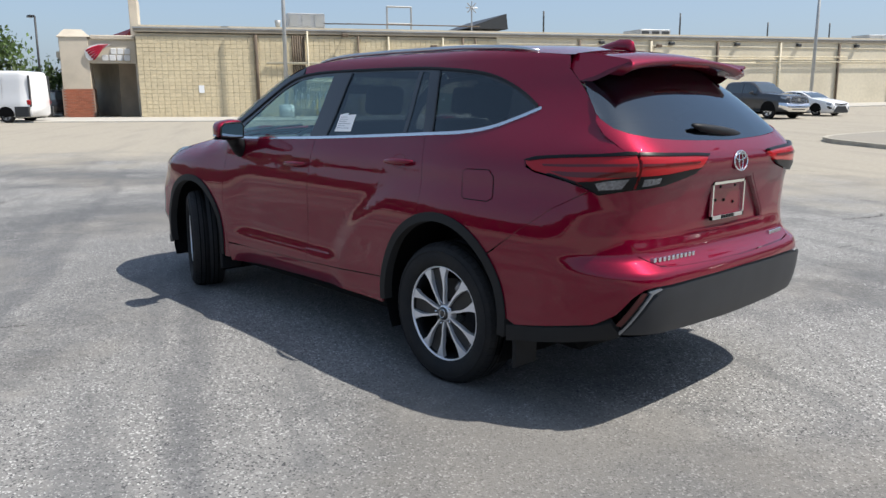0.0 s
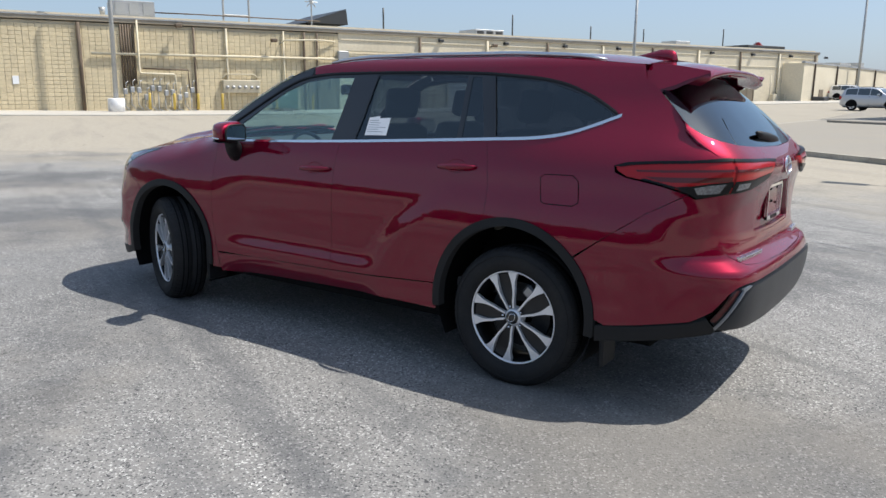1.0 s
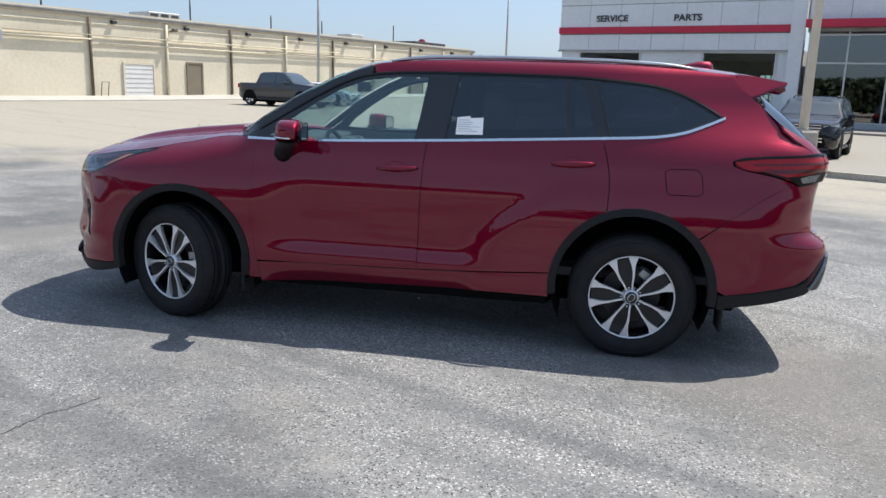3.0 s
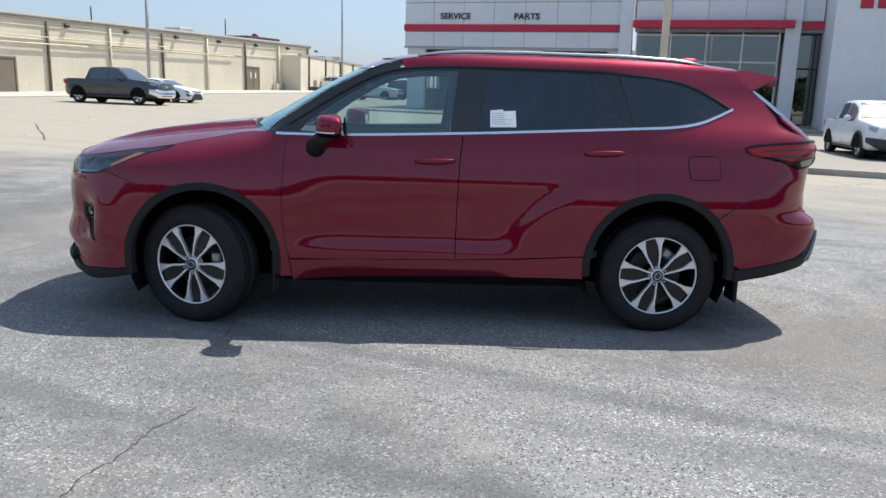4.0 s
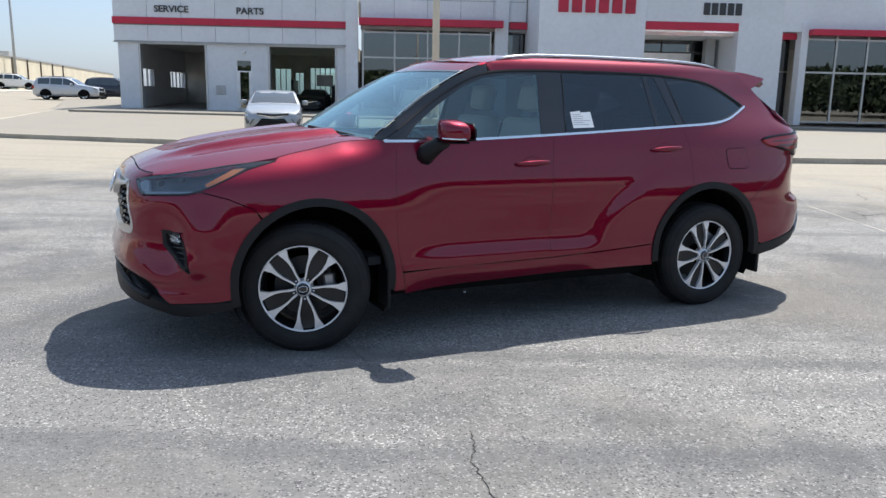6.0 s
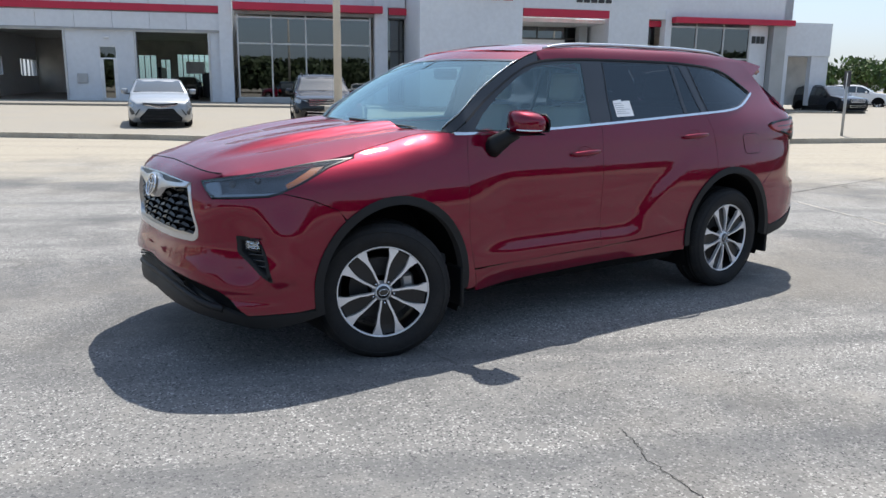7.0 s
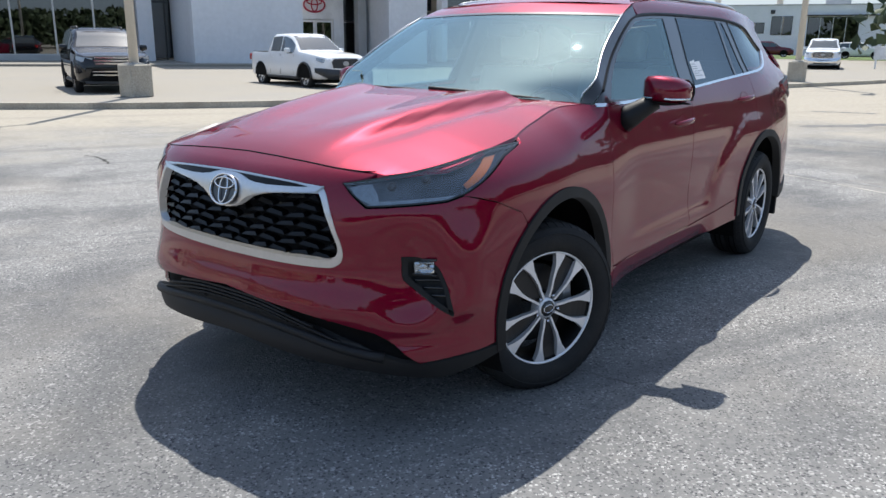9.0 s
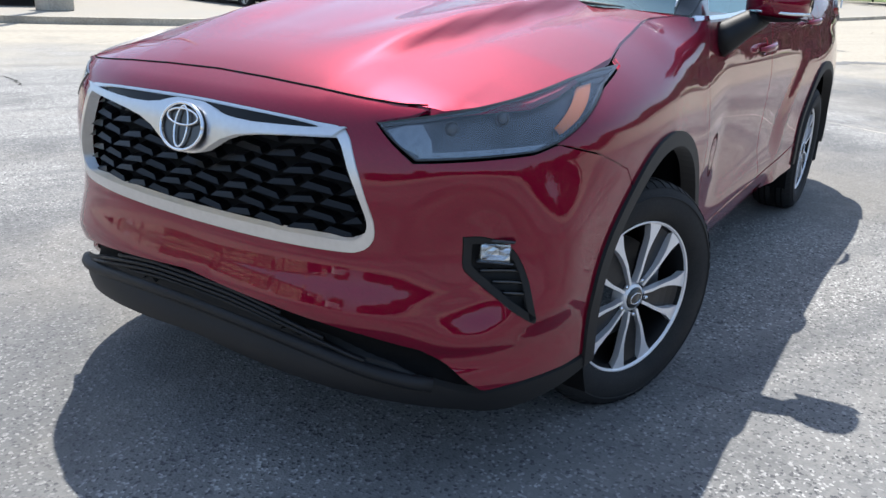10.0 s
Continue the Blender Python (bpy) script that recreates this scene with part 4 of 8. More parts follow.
# rear bumper
arch_r = [(TX(x), z) for x, z in arc_pts(*RA, .469, 138, 176, 10)]
bumper = [(0, .7145), (.3, .7185), (.5, .7225), (.609, .7305), (.684, .770), (.724, .833), (.737, 1.056), (.798, 1.049), (.896, 1.034), (.95, 1.0495), (TX(-2.1), .9585), (TX(-1.95), .8585)] + arch_r + [(TX(-1.943), .416), (1.175, .440), (.931, .481), (.847, .531), (.784, .611), (.735, .645), (.686, .655), (.4, .662), (0, .664)]
rear_panel("rear_bumper", bumper, RED, "", size=.032, gap=.0012)
rear_panel("bumper_insert", [(0, .656), (.4, .653), (.64, .644), (.70, .60), (.755, .52), (.80, .452), (.68, .45), (.44, .446), (0, .438)], GREY_TRIM, "dark grey plastic lower bumper", size=.035, lift=.012, gap=0, fold=.08)
rear_panel("bumper_corner", [(TX(-1.9), .41), (1.175, .434), (.931, .475), (.86, .50), (.835, .472), (.80, .446), (.815, .428), (1.04, .386), (1.301, .350), (TX(-1.9), .335)], BLACK_TRIM, "", whole=False, size=.03, lift=.008, gap=0, fold=.06)
rear_panel("reflector", [(.738, .632), (.772, .585), (.834, .484), (.812, .480), (.752, .578), (.72, .628)], REFLEX_RED, "red rear reflector", whole=False, size=.02, lift=-.004, gap=0)
rear_panel("reflector_trim", [(.66, .6495), (.72, .639), (.7085, .631), (.743, .5775), (.801, .477), (.815, .455), (.808, .452), (.796, .474), (.738, .575), (.7035, .628), (.66, .6455)], STEEL_TRIM, "", whole=False, size=.02, lift=.014, gap=0)

# wheels
def build_wheel():
    w = new("wheel")
    w.parent = car
    prof = [(.243, .09), (.256, .108), (.285, .118), (.32, .116), (.348, .102), (.3605, .08), (.366, .05), (.366, .004), (.358, .0035), (.358, -.0035), (.366, -.004), (.366, -.05), (.3605, -.08), (.348, -.102), (.32, -.116), (.285, -.118), (.256, -.108), (.243, -.09)]
    tyre = solid("tyre", *lathe(prof, 72), RUBBER, w, "black radial tyre", True)
    for y in (-.062, -.03, .03, .062):
        v, f = lathe([(.3668, y - .004), (.3672, y - .004), (.3672, y + .004), (.3668, y + .004)], 72)
        solid("tread_groove", v, f, DARK, tyre)
    # shoulder blocks of the tread and a raised ring on the sidewall
    for sg in (1, -1):
        bm = bmesh.new()
        for k in range(56):
            turn = Matrix.Rotation(2 * math.pi * k / 56, 4, "Y")
            lug = [(.3495, .1035), (.3625, .0815), (.3675, .055), (.3675, .036)]
            a = [bm.verts.new(turn @ Vector((r, sg * y, -.0115))) for r, y in lug]
            b = [bm.verts.new(turn @ Vector((r, sg * y, .0115))) for r, y in lug]
            for q in range(3):
                bm.faces.new((a[q], a[q + 1], b[q + 1], b[q]))
            c = [bm.verts.new(turn @ Vector((r - .006, sg * (y - .004), -.0125))) for r, y in lug]
            d = [bm.verts.new(turn @ Vector((r - .006, sg * (y - .004), .0125))) for r, y in lug]
            for q in range(3):
                bm.faces.new((c[q], c[q + 1], a[q + 1], a[q]))
                bm.faces.new((b[q], b[q + 1], d[q + 1], d[q]))
        bmesh.ops.recalc_face_normals(bm, faces=bm.faces)
        tagged(part("shoulder_tread", bm, RUBBER, tyre, "tread blocks of the tyre shoulder"), kind="stuff")
    solid("sidewall_ring", *lathe([(.322, .1155), (.3235, .1185), (.3265, .118), (.328, .1135)], 72), RUBBER, tyre, "", True)
    rim = solid("rim", *lathe([(.246, -.09), (.24, -.07), (.224, -.06), (.214, .02), (.224, .066), (.232, .084), (.241, .094), (.2455, .096), (.2465, .09), (.243, .08)], 72), DARK_ALLOY, w, "dark alloy rim", True)
    solid("rim_lip", *lathe([(.2355, .087), (.2375, .0945), (.2430, .0975), (.2465, .094), (.2445, .09)], 72), MACHINED, rim, "bright machined lip", True)
    solid("brake_disc", *lathe([(.07, .0), (.17, .0), (.17, -.02), (.07, -.02)], 48), DISC, rim, "grey brake disc", False)
    part("brake_caliper", box(-.175, -.11, -.03, .045, -.06, .065, .012), STEEL_TRIM, rim, "grey brake caliper")
    for k in range(5):
        turn = Matrix.Scale(1.015, 4) @ Matrix.Rotation(2 * math.pi * k / 5 + radians(90), 4, "Y")

        def strip_(name, mid, half, ys, mat, label="", deep=.022):
            rows = []
            for r, c, h, y in zip(mid[0], mid[1], half, ys):
                rows.append([turn @ Vector((r, y, c - h)), turn @ Vector((r, y, c + h)), turn @ Vector((r, y - deep, c + h)), turn @ Vector((r, y - deep, c - h))])
            solid(name, *lofted(rows, True, True), mat, rim, label)
        rr = [.045, .08, .115, .15, .18, .205, .229]
        ys = [.088, .091, .092, .092, .092, .091, .089]
        for sg in (1, -1):
            strip_("spoke", (rr, [sg * c for c in (.0155, .025, .0375, .0455, .0505, .0565, .063)]), [.005, .005, .0055, .007, .0115, .0205, .031], ys, MACHINED, "bright machined spoke")
        strip_("spoke_leaf", (rr, [0] * 7), [.0105, .020, .032, .0385, .0395, .0365, .032], [y - .010 for y in (.084, .086, .084, .081, .08, .082, .087)], LEAF_GREY, "dark grey spoke insert", .02)
        c = turn @ Vector((.057, .09, 0))
        part("wheel_nut", tube([c - Vector((0, .012, 0)), c + Vector((0, .003, 0))], .006, 8), CHROME, rim, smooth=60)
    solid("hub", *lathe([(0, .091), (.034, .091), (.043, .087), (.047, .07), (.056, .05)], 32), MACHINED, rim, "", True)
    solid("centre_cap", *lathe([(0, .0985), (.030, .0975), (.035, .092)], 24), GLOSS_BLACK, rim, "black centre cap", True)
    part("cap_ring", tube([(.024 * math.cos(a), .0985, .017 * math.sin(a)) for a in np.linspace(0, 2 * math.pi, 25)], .002, 6), CHROME, rim, smooth=60)
    return w


wheel = build_wheel()
_wheels = ((1.41, .82, -21, 7), (-1.432, .81, 0, 52), (1.41, -.82, 159, 10), (-1.432, -.81, 180, 30))
for k, (x, y, turn, spin) in enumerate(_wheels):
    ob = wheel if k == 0 else copy_thing(wheel, Matrix())
    ob.matrix_basis = pose(x, y, HUB, 0, 0, turn) @ pose(0, 0, 0, 0, spin, 0)
# wells, floor and inner shell, all black
for x0, z0 in (FA, RA):
    for sy in (1, -1):
        rows = []
        for a in np.radians(np.linspace(-28, 208, 28)):
            rows.append([(x0 + .452 * math.cos(a), sy * y, max(.17, z0 + .452 * math.sin(a))) for y in (.45, .70, .905)])
        solid("wheel_well", *lofted(rows), DARK, car, "", True)
        solid("well_wall", [(x0 - .5, sy * .52, .22), (x0 + .5, sy * .52, .22), (x0 + .5, sy * .52, .9), (x0 - .5, sy * .52, .9)], [(0, 1, 2, 3)], DARK, car)
part("underbody", box(-2.1, 2.0, -.62, .62, .24, .42, .05), DARK, car, "black underbody")
# unseen box, added to stop sun leaking through the tail's panel gaps
part("tail_sun_stop", box(-2.38, -2.0, -.7, .7, .47, .6, .03), DARK, car)
under = [[rear_at(np.array(a), np.array(.42)) * [1, 1, 0] + [d, 0, .40 + .03 * abs(a)] for a in np.linspace(-.95, .95, 25)] for d in (.035, .16, .34)]
solid("rear_tray", *lofted(under), DARK, car, "black plastic rear tray", True)
# unseen box and plate, added to stop sun leaking under the nose
part("nose_sun_stop", box(1.9, 2.2, -.66, .66, .42, .6, .03), DARK, car)
tray = [[front_at(np.array(a), np.array(.30)) * [1, 1, 0] + [-d, 0, .305 - .03 * abs(a)] for a in np.linspace(-.82, .82, 25)] for d in (.03, .16, .32)]
solid("splash_shield", *lofted(tray), DARK, car, "black plastic splash shield", True)
part("underbody_mid", box(-.98, .93, -.84, .84, .25, .42, .04), DARK, car)
part("exhaust", tube([(-2.05, -.45, .31), (-1.4, -.4, .27), (.2, -.2, .27)], .035, 10), GREY_TRIM, car, smooth=60)
side_panel("inner_shell", [(.9, .42), (.2, .42), (-.9, .47)] + arc_pts(*RA, .5, 8, 172, 20) + [(-2.1, .42), (-2.2, .8), (-2.1, 1.2), (-1.6, 1.25), (-.5, 1.19), (.9, 1.14), (1.3, 1.06), (1.7, .98)] + arc_pts(*FA, .5, 40, 172, 20), DARK, car, size=.09, lift=-.035, gap=0, fold=0)
# mudflaps
for x, y, z0, z1, w in ((.945, .87, .2, .43, .1), (-1.93, .86, .2, .44, .1)):
    for sy in (1, -1):
        part("mudflap", box(x - .012, x + .012, sy * y - w, sy * y + w * .6, z0, z1, .008, pose(0, 0, 0)), BLACK_TRIM, car, "black mudflap")

# door handles
def handle(xc, zc, parents):
    p0 = body(X(xc), zc)
    for sg, door in zip((1, -1), parents):
        side = lambda x, z: body(X(x), z) * [1, sg, 1]
        cup = [tuple(side(xc + .06 * math.cos(a) + .005, zc + .002 + .036 * math.sin(a)) + np.array([0, sg * .0015, 0])) for a in np.linspace(0, 2 * math.pi, 25)[:-1]]
        c0 = tuple(side(xc, zc) + np.array([0, sg * -.018, 0]))
        solid("handle_cup", [c0] + cup, [(0, i + 1, (i + 1) % 24 + 1)[::sg] for i in range(24)], RED, door, "", True)
        rows = []
        for t in np.linspace(0, 1, 13):
            x = xc + .125 - .25 * t
            e = math.sin(math.pi * min(max(t, .02), .98)) ** .35
            o = .010 + .028 * math.sin(math.pi * t) ** .5
            base = side(x, zc + .006 - .012 * (1 - t))
            rows.append([(x, base[1] + sg * (o + .012 * e * math.cos(a)), base[2] + .0165 * e * math.sin(a)) for a in np.linspace(0, 2 * math.pi, 13)[:-1]])
        h = solid("door_handle", *lofted(rows, True, True), RED, door, "red pull handle", True)


handle(-.02, 1.026, (door_front, door_front_r))
handle(-1.05, 1.105, (door_rear, door_rear_r))

# mirrors
for sg in (1, -1):
    rows = []
    for t, w, h, xo in ((0, .030, .05, .0), (.12, .062, .064, .0), (.35, .082, .070, .004), (.6, .086, .068, .008), (.82, .078, .06, .016), (.95, .056, .044, .03), (1.0, .03, .028, .045)):
        y = sg * (.905 + .20 * t)
        ring_ = []
        for a in np.linspace(0, 2 * math.pi, 21)[:-1]:
            cx, cz = math.copysign(abs(math.cos(a)) ** .5, math.cos(a)), math.copysign(abs(math.sin(a)) ** .5, math.sin(a))
            ring_.append((.60 - xo + w * (cx if cx > 0 else cx * .72), y, 1.247 - .012 * t + h * cz * (1 if cz > 0 else .86)))
        rows.append(ring_)
    mirror = solid("door_mirror", *lofted(rows, True, True), RED, car, "red door mirror with black base and chrome line", True)
    low = [[(x + (.002 if x > .6 else -.002), y + sg * .001, min(z, 1.212 - .004 * k)) for x, y, z in r] for k, r in enumerate(rows)]
    solid("mirror_base", *lofted([[(x, y, z - .006) for x, y, z in r] for r in low], True, True), BLACK_TRIM, mirror, "black lower shell", True)
    mirror.location.z = -.024
    part("mirror_arm", tube([(.70, sg * .84, 1.10), (.69, sg * .875, 1.125), (.655, sg * .925, 1.165), (.62, sg * .965, 1.195)], [.062, .056, .045, .04], 10), BLACK_TRIM, mirror, "black mirror arm", 60)
    g = [(.518 - .022 * u, sg * (.93 + .165 * u), 1.24 + v) for u, v in ((0, -.045), (1, -.038), (1.02, .02), (.85, .048), (.1, .052), (-.03, .03))]
    solid("mirror_glass", g, [tuple(range(6))[::sg]], MIRROR, mirror, "mirror glass")
    rim_ = [(.521 - .022 * u, sg * (.93 + .165 * u), 1.24 + v) for u, v in ((0, -.045), (.5, -.043), (1, -.038), (1.03, -.01), (1.02, .02), (.85, .048), (.5, .051), (.1, .052), (-.03, .03), (0, -.045))]
    part("mirror_rim", tube(rim_, .006, 8), BLACK_TRIM, mirror, "black rim", 60)
    part("mirror_strip", tube([(.60 + .07 - .0 * t, sg * (.93 + .13 * t), 1.212 - .004 * t) for t in (0, .5, 1)] + [(.63, sg * 1.09, 1.207), (.56, sg * 1.105, 1.206)], .006, 6), CHROME, mirror, "chrome line", 60)

# window sticker
def pane_at(x, z, d):
    p = body(X(x), z)
    return (p[0], p[1] - d, p[2])


st = [pane_at(x, z, .006) for x, z in ((-.352, 1.235), (-.352, 1.335), (-.43, 1.345), (-.43, 1.333), (-.508, 1.338), (-.512, 1.24))]
sticker = solid("window_sticker", st, [(5, 4, 3, 2, 1, 0)], PAPER, car, "white paper sheet with grey print in the window")
for k, w in enumerate((.5, .9, .8, .95, .6, .85)):
    z = 1.318 - k * .0125
    v = [pane_at(x, zz, .0055) for x, zz in ((-.362, z), (-.362, z + .003), (-.362 - .135 * w, z + .004), (-.362 - .135 * w, z + .001))]
    solid("printed_line", v, [(3, 2, 1, 0)], INK, sticker)

# cabin
part("cabin_floor", box(-2.1, 1.0, -.72, .72, .42, .47), CABIN, car)
part("dashboard", box(.62, 1.02, -.70, .70, .85, 1.12, .06, None, 3), CABIN, car, "dark dashboard", 50)
part("dash_top", box(.70, 1.06, -.66, .66, 1.10, 1.15, .02), CABIN, car)
part("steering_wheel", tube([(.50 + .06 * math.sin(a), .37 + .18 * math.cos(a), 1.03 + .17 * math.sin(a)) for a in np.linspace(0, 2 * math.pi, 33)], .014, 8), CABIN, car, "dark steering wheel", 60)
part("steering_hub", box(.5, .56, .31, .43, .99, 1.07, .02), CABIN, car)
part("centre_console", box(-.25, .62, -.13, .13, .452, .8, .04), CABIN, car)


def cabin_seat(x, y, w, mat, lab):
    def pad(name, x0, x1, z0, z1, lean, r):
        m_ = pose(x, y, 0) @ pose(x0, 0, z0, 0, -lean, 0)
        return part(name, box(-x1, x1, -w, w, 0, z1 - z0, r, m_, 3), mat, car, lab, 50)
    pad("seat_cushion", .16, .26, .62, .80, 0, .06)
    pad("seat_back", -.16, .075, .74, 1.30, 14, .06)
    m_ = pose(x, y, 0) @ pose(-.30, 0, 1.31, 0, -10, 0)
    part("headrest", box(-.05, .05, -.13, .13, .02, .2, .045, m_, 3), mat, car, lab, 50)


for y in (.37, -.37):
    cabin_seat(.02, y, .25, SEAT, "light grey front seat")
    cabin_seat(-.92, y, .24, SEAT, "grey rear seat")
part("third_row", box(-1.85, -1.7, -.6, .6, .75, 1.32, .06, None, 2), CABIN, car, "", 50)
part("headliner", box(-1.9, .1, -.56, .56, 1.615, 1.63, .005), SEAT, car)
part("inner_mirror", box(.42, .46, -.12, .12, 1.46, 1.53, .015), CABIN, car)
for sg in (1, -1):
    rows = [[(x, sg * (float(body(X(x), z)[1]) - .05), z) for x in np.linspace(.85, -.93, 12)] for z in (.5, .8, 1.0, 1.15)]
    solid("door_card", *lofted(rows), CABIN, car, "", True)
    solid('inner_pillar', *lofted([[(x, sg * (float(body(X(x), z)[1]) - .05), z) for x in (-.15, -.31)] for z in (1.15, 1.3, 1.45, 1.58)]), CABIN, car)


# ---- ground ----
def rise(x, y):
    """The lot is level round the car and climbs gently far off, mostly to the south."""
    r = min(math.hypot(x, y), 115)
    east = min(max((x - 20) / 14, 0), 1)
    return .018 * max(0.0, min(-y, 95) - 22) * (1 - .55 * east) + .006 * max(0.0, r - 45)


def ground_material():
    m = bpy.data.materials.new("worn_asphalt")
    m.use_nodes = True
    n, l = m.node_tree.nodes, m.node_tree.links
    b = n["Principled BSDF"]
    b.inputs["Specular IOR Level"].default_value = .15
    co = n.new("ShaderNodeTexCoord").outputs["Object"]

    def noise_(scale, detail=4, rough=.6, stretch=None):
        t = n.new("ShaderNodeTexNoise")
        t.inputs["Scale"].default_value, t.inputs["Detail"].default_value, t.inputs["Roughness"].default_value = scale, detail, rough
        if stretch:
            mp = n.new("ShaderNodeMapping")
            mp.vector_type = "TEXTURE"
            mp.inputs["Rotation"].default_value, mp.inputs["Scale"].default_value = (0, 0, radians(stretch[0])), (stretch[1], stretch[2], 1)
            l.new(co, mp.inputs["Vector"]), l.new(mp.outputs[0], t.inputs["Vector"])
        else:
            l.new(co, t.inputs["Vector"])
        return t.outputs["Fac"]

    def ranged(v, a, b_, lo=0.0, hi=1.0):
        r = n.new("ShaderNodeMapRange")
        for k, x in zip(("From Min", "From Max", "To Min", "To Max"), (a, b_, lo, hi)):
            r.inputs[k].default_value = x
        l.new(v, r.inputs["Value"])
        return r.outputs[0]

    def mixed(f, a, b_, kind="MIX"):
        x = n.new("ShaderNodeMix")
        x.data_type, x.blend_type = "RGBA", kind
        for key, v in (("Factor", f), ("A", a), ("B", b_)):
            sock = x.inputs[key]
            if isinstance(v, (tuple, float, int)):
                sock.default_value = v if key == "Factor" else (*v, 1)
            else:
                l.new(v, sock)
        return x.outputs["Result"]

    def sum_(a, b_, op="ADD"):
        x = n.new("ShaderNodeMath")
        x.operation = op
        for s, v in zip(x.inputs, (a, b_)):
            if isinstance(v, (float, int)):
                s.default_value = v
            else:
                l.new(v, s)
        return x.outputs[0]

    # asphalt: dark binder, pale stones, sealed bands and stains
    stones = n.new("ShaderNodeTexVoronoi")
    stones.inputs["Scale"].default_value = 120
    l.new(co, stones.inputs["Vector"])
    spot = n.new("ShaderNodeSeparateColor")
    l.new(stones.outputs["Color"], spot.inputs[0])
    binder = mixed(ranged(noise_(30, 6, .7), .3, .7), (.185, .183, .178), (.268, .263, .252))
    glint = sum_(ranged(noise_(1.1, 6, .7), .40, .62, .38, 1.0), ranged(spot.outputs[0], .85, .92), "MULTIPLY")
    asphalt = mixed(glint, binder, (.58, .57, .55))
    asphalt = mixed(ranged(spot.outputs[1], .82, .94), asphalt, (.07, .07, .073))
    wide = ranged(noise_(.3, 7, .66), .46, .57)
    asphalt = mixed(wide, asphalt, mixed(.6, asphalt, (.075, .077, .081)))
    bands = ranged(noise_(1.0, 5, .62, (157, 6, .5)), .52, .62)
    asphalt = mixed(sum_(bands, .45, "MULTIPLY"), asphalt, (.12, .122, .125))
    pale = ranged(noise_(2.6, 5, .7), .56, .74)
    asphalt = mixed(sum_(pale, .35, "MULTIPLY"), asphalt, (.33, .315, .285))
    # a darker, cooler patch that begins under the nose of the car
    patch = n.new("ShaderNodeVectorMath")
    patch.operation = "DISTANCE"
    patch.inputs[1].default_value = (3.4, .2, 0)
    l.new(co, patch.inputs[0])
    dark_zone = ranged(sum_(patch.outputs["Value"], sum_(ranged(noise_(.9, 6, .65), .3, .7, -1, 1), .9, "MULTIPLY")), 2.0, 4.6, 1, 0)
    asphalt = mixed(sum_(dark_zone, .25, "MULTIPLY"), asphalt, (.10, .104, .112))
    warm = ranged(noise_(.35, 5, .6), .5, .62)
    asphalt = mixed(sum_(warm, .22, "MULTIPLY"), asphalt, (.36, .325, .27))
    # two faded wheel tracks that run past the car
    sep = n.new("ShaderNodeSeparateXYZ")
    l.new(co, sep.inputs[0])
    over = sum_(sum_(sep.outputs[0], .413, "MULTIPLY"), sum_(sep.outputs[1], .911, "MULTIPLY"))
    over = sum_(over, ranged(noise_(.8, 5, .65), .3, .7, -.16, .16))
    worn = ranged(noise_(1.3, 6, .7, (-24, 4, .5)), .36, .58, .15, 1)
    for at_line, half in ((2.64, .17), (1.47, .15)):
        off = sum_(over, -at_line)
        track = ranged(sum_(off, off, "MULTIPLY"), 0, half * half, 1, 0)
        asphalt = mixed(sum_(sum_(track, worn, "MULTIPLY"), .55, "MULTIPLY"), asphalt, (.095, .098, .104))
    # a warm, pale tone, mixed in by distance from a point beside the car
    far_tone = mixed(ranged(noise_(9, 5), .3, .7), (.30, .270, .220), (.385, .35, .288))
    far_tone = mixed(sum_(ranged(noise_(1.0, 6, .6, (150, 9, .8)), .50, .66), .4, "MULTIPLY"), far_tone, (.24, .222, .19))
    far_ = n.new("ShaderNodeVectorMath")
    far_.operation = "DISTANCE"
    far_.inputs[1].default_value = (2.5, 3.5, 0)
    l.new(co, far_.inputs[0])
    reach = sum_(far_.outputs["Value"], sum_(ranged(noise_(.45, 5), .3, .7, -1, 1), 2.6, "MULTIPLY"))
    colour = mixed(ranged(reach, 11.0, 16.0), asphalt, far_tone)
    # cracks: thin dark lines
    vo = n.new("ShaderNodeTexVoronoi")
    vo.feature = "DISTANCE_TO_EDGE"
    vo.inputs["Scale"].default_value = .16
    wv = n.new("ShaderNodeTexNoise")
    wv.inputs["Scale"].default_value, wv.inputs["Detail"].default_value = 1.3, 6
    l.new(co, wv.inputs["Vector"])
    add = n.new("ShaderNodeMix")
    add.data_type, add.blend_type = "RGBA", "ADD"
    add.inputs["Factor"].default_value = .55
    l.new(co, add.inputs["A"]), l.new(wv.outputs["Color"], add.inputs["B"]), l.new(add.outputs["Result"], vo.inputs["Vector"])
    crack = sum_(ranged(vo.outputs["Distance"], .0, .003, 1, 0), ranged(noise_(.7, 3), .5, .6), "MULTIPLY")
    colour = mixed(sum_(crack, .75, "MULTIPLY"), colour, (.05, .048, .045))
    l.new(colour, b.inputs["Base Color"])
    l.new(ranged(noise_(14, 3), .3, .7, .72, .95), b.inputs["Roughness"])
    bump = n.new("ShaderNodeBump")
    bump.inputs["Strength"].default_value, bump.inputs["Distance"].default_value = .55, .004
    l.new(sum_(stones.outputs["Distance"], noise_(70, 4)), bump.inputs["Height"])
    l.new(bump.outputs[0], b.inputs["Normal"])
    return m


rows = []
for r in (0.01, 2, 4, 6, 8, 10, 12, 14, 16, 18, 20, 23, 26, 30, 34, 38, 42, 47, 52, 58, 65, 75, 88, 100, 115, 140, 200, 400, 1000, 3000):
    rows.append([(r * math.cos(a), r * math.sin(a), rise(r * math.cos(a), r * math.sin(a))) for a in np.linspace(0, 2 * math.pi, 145)[:-1]])
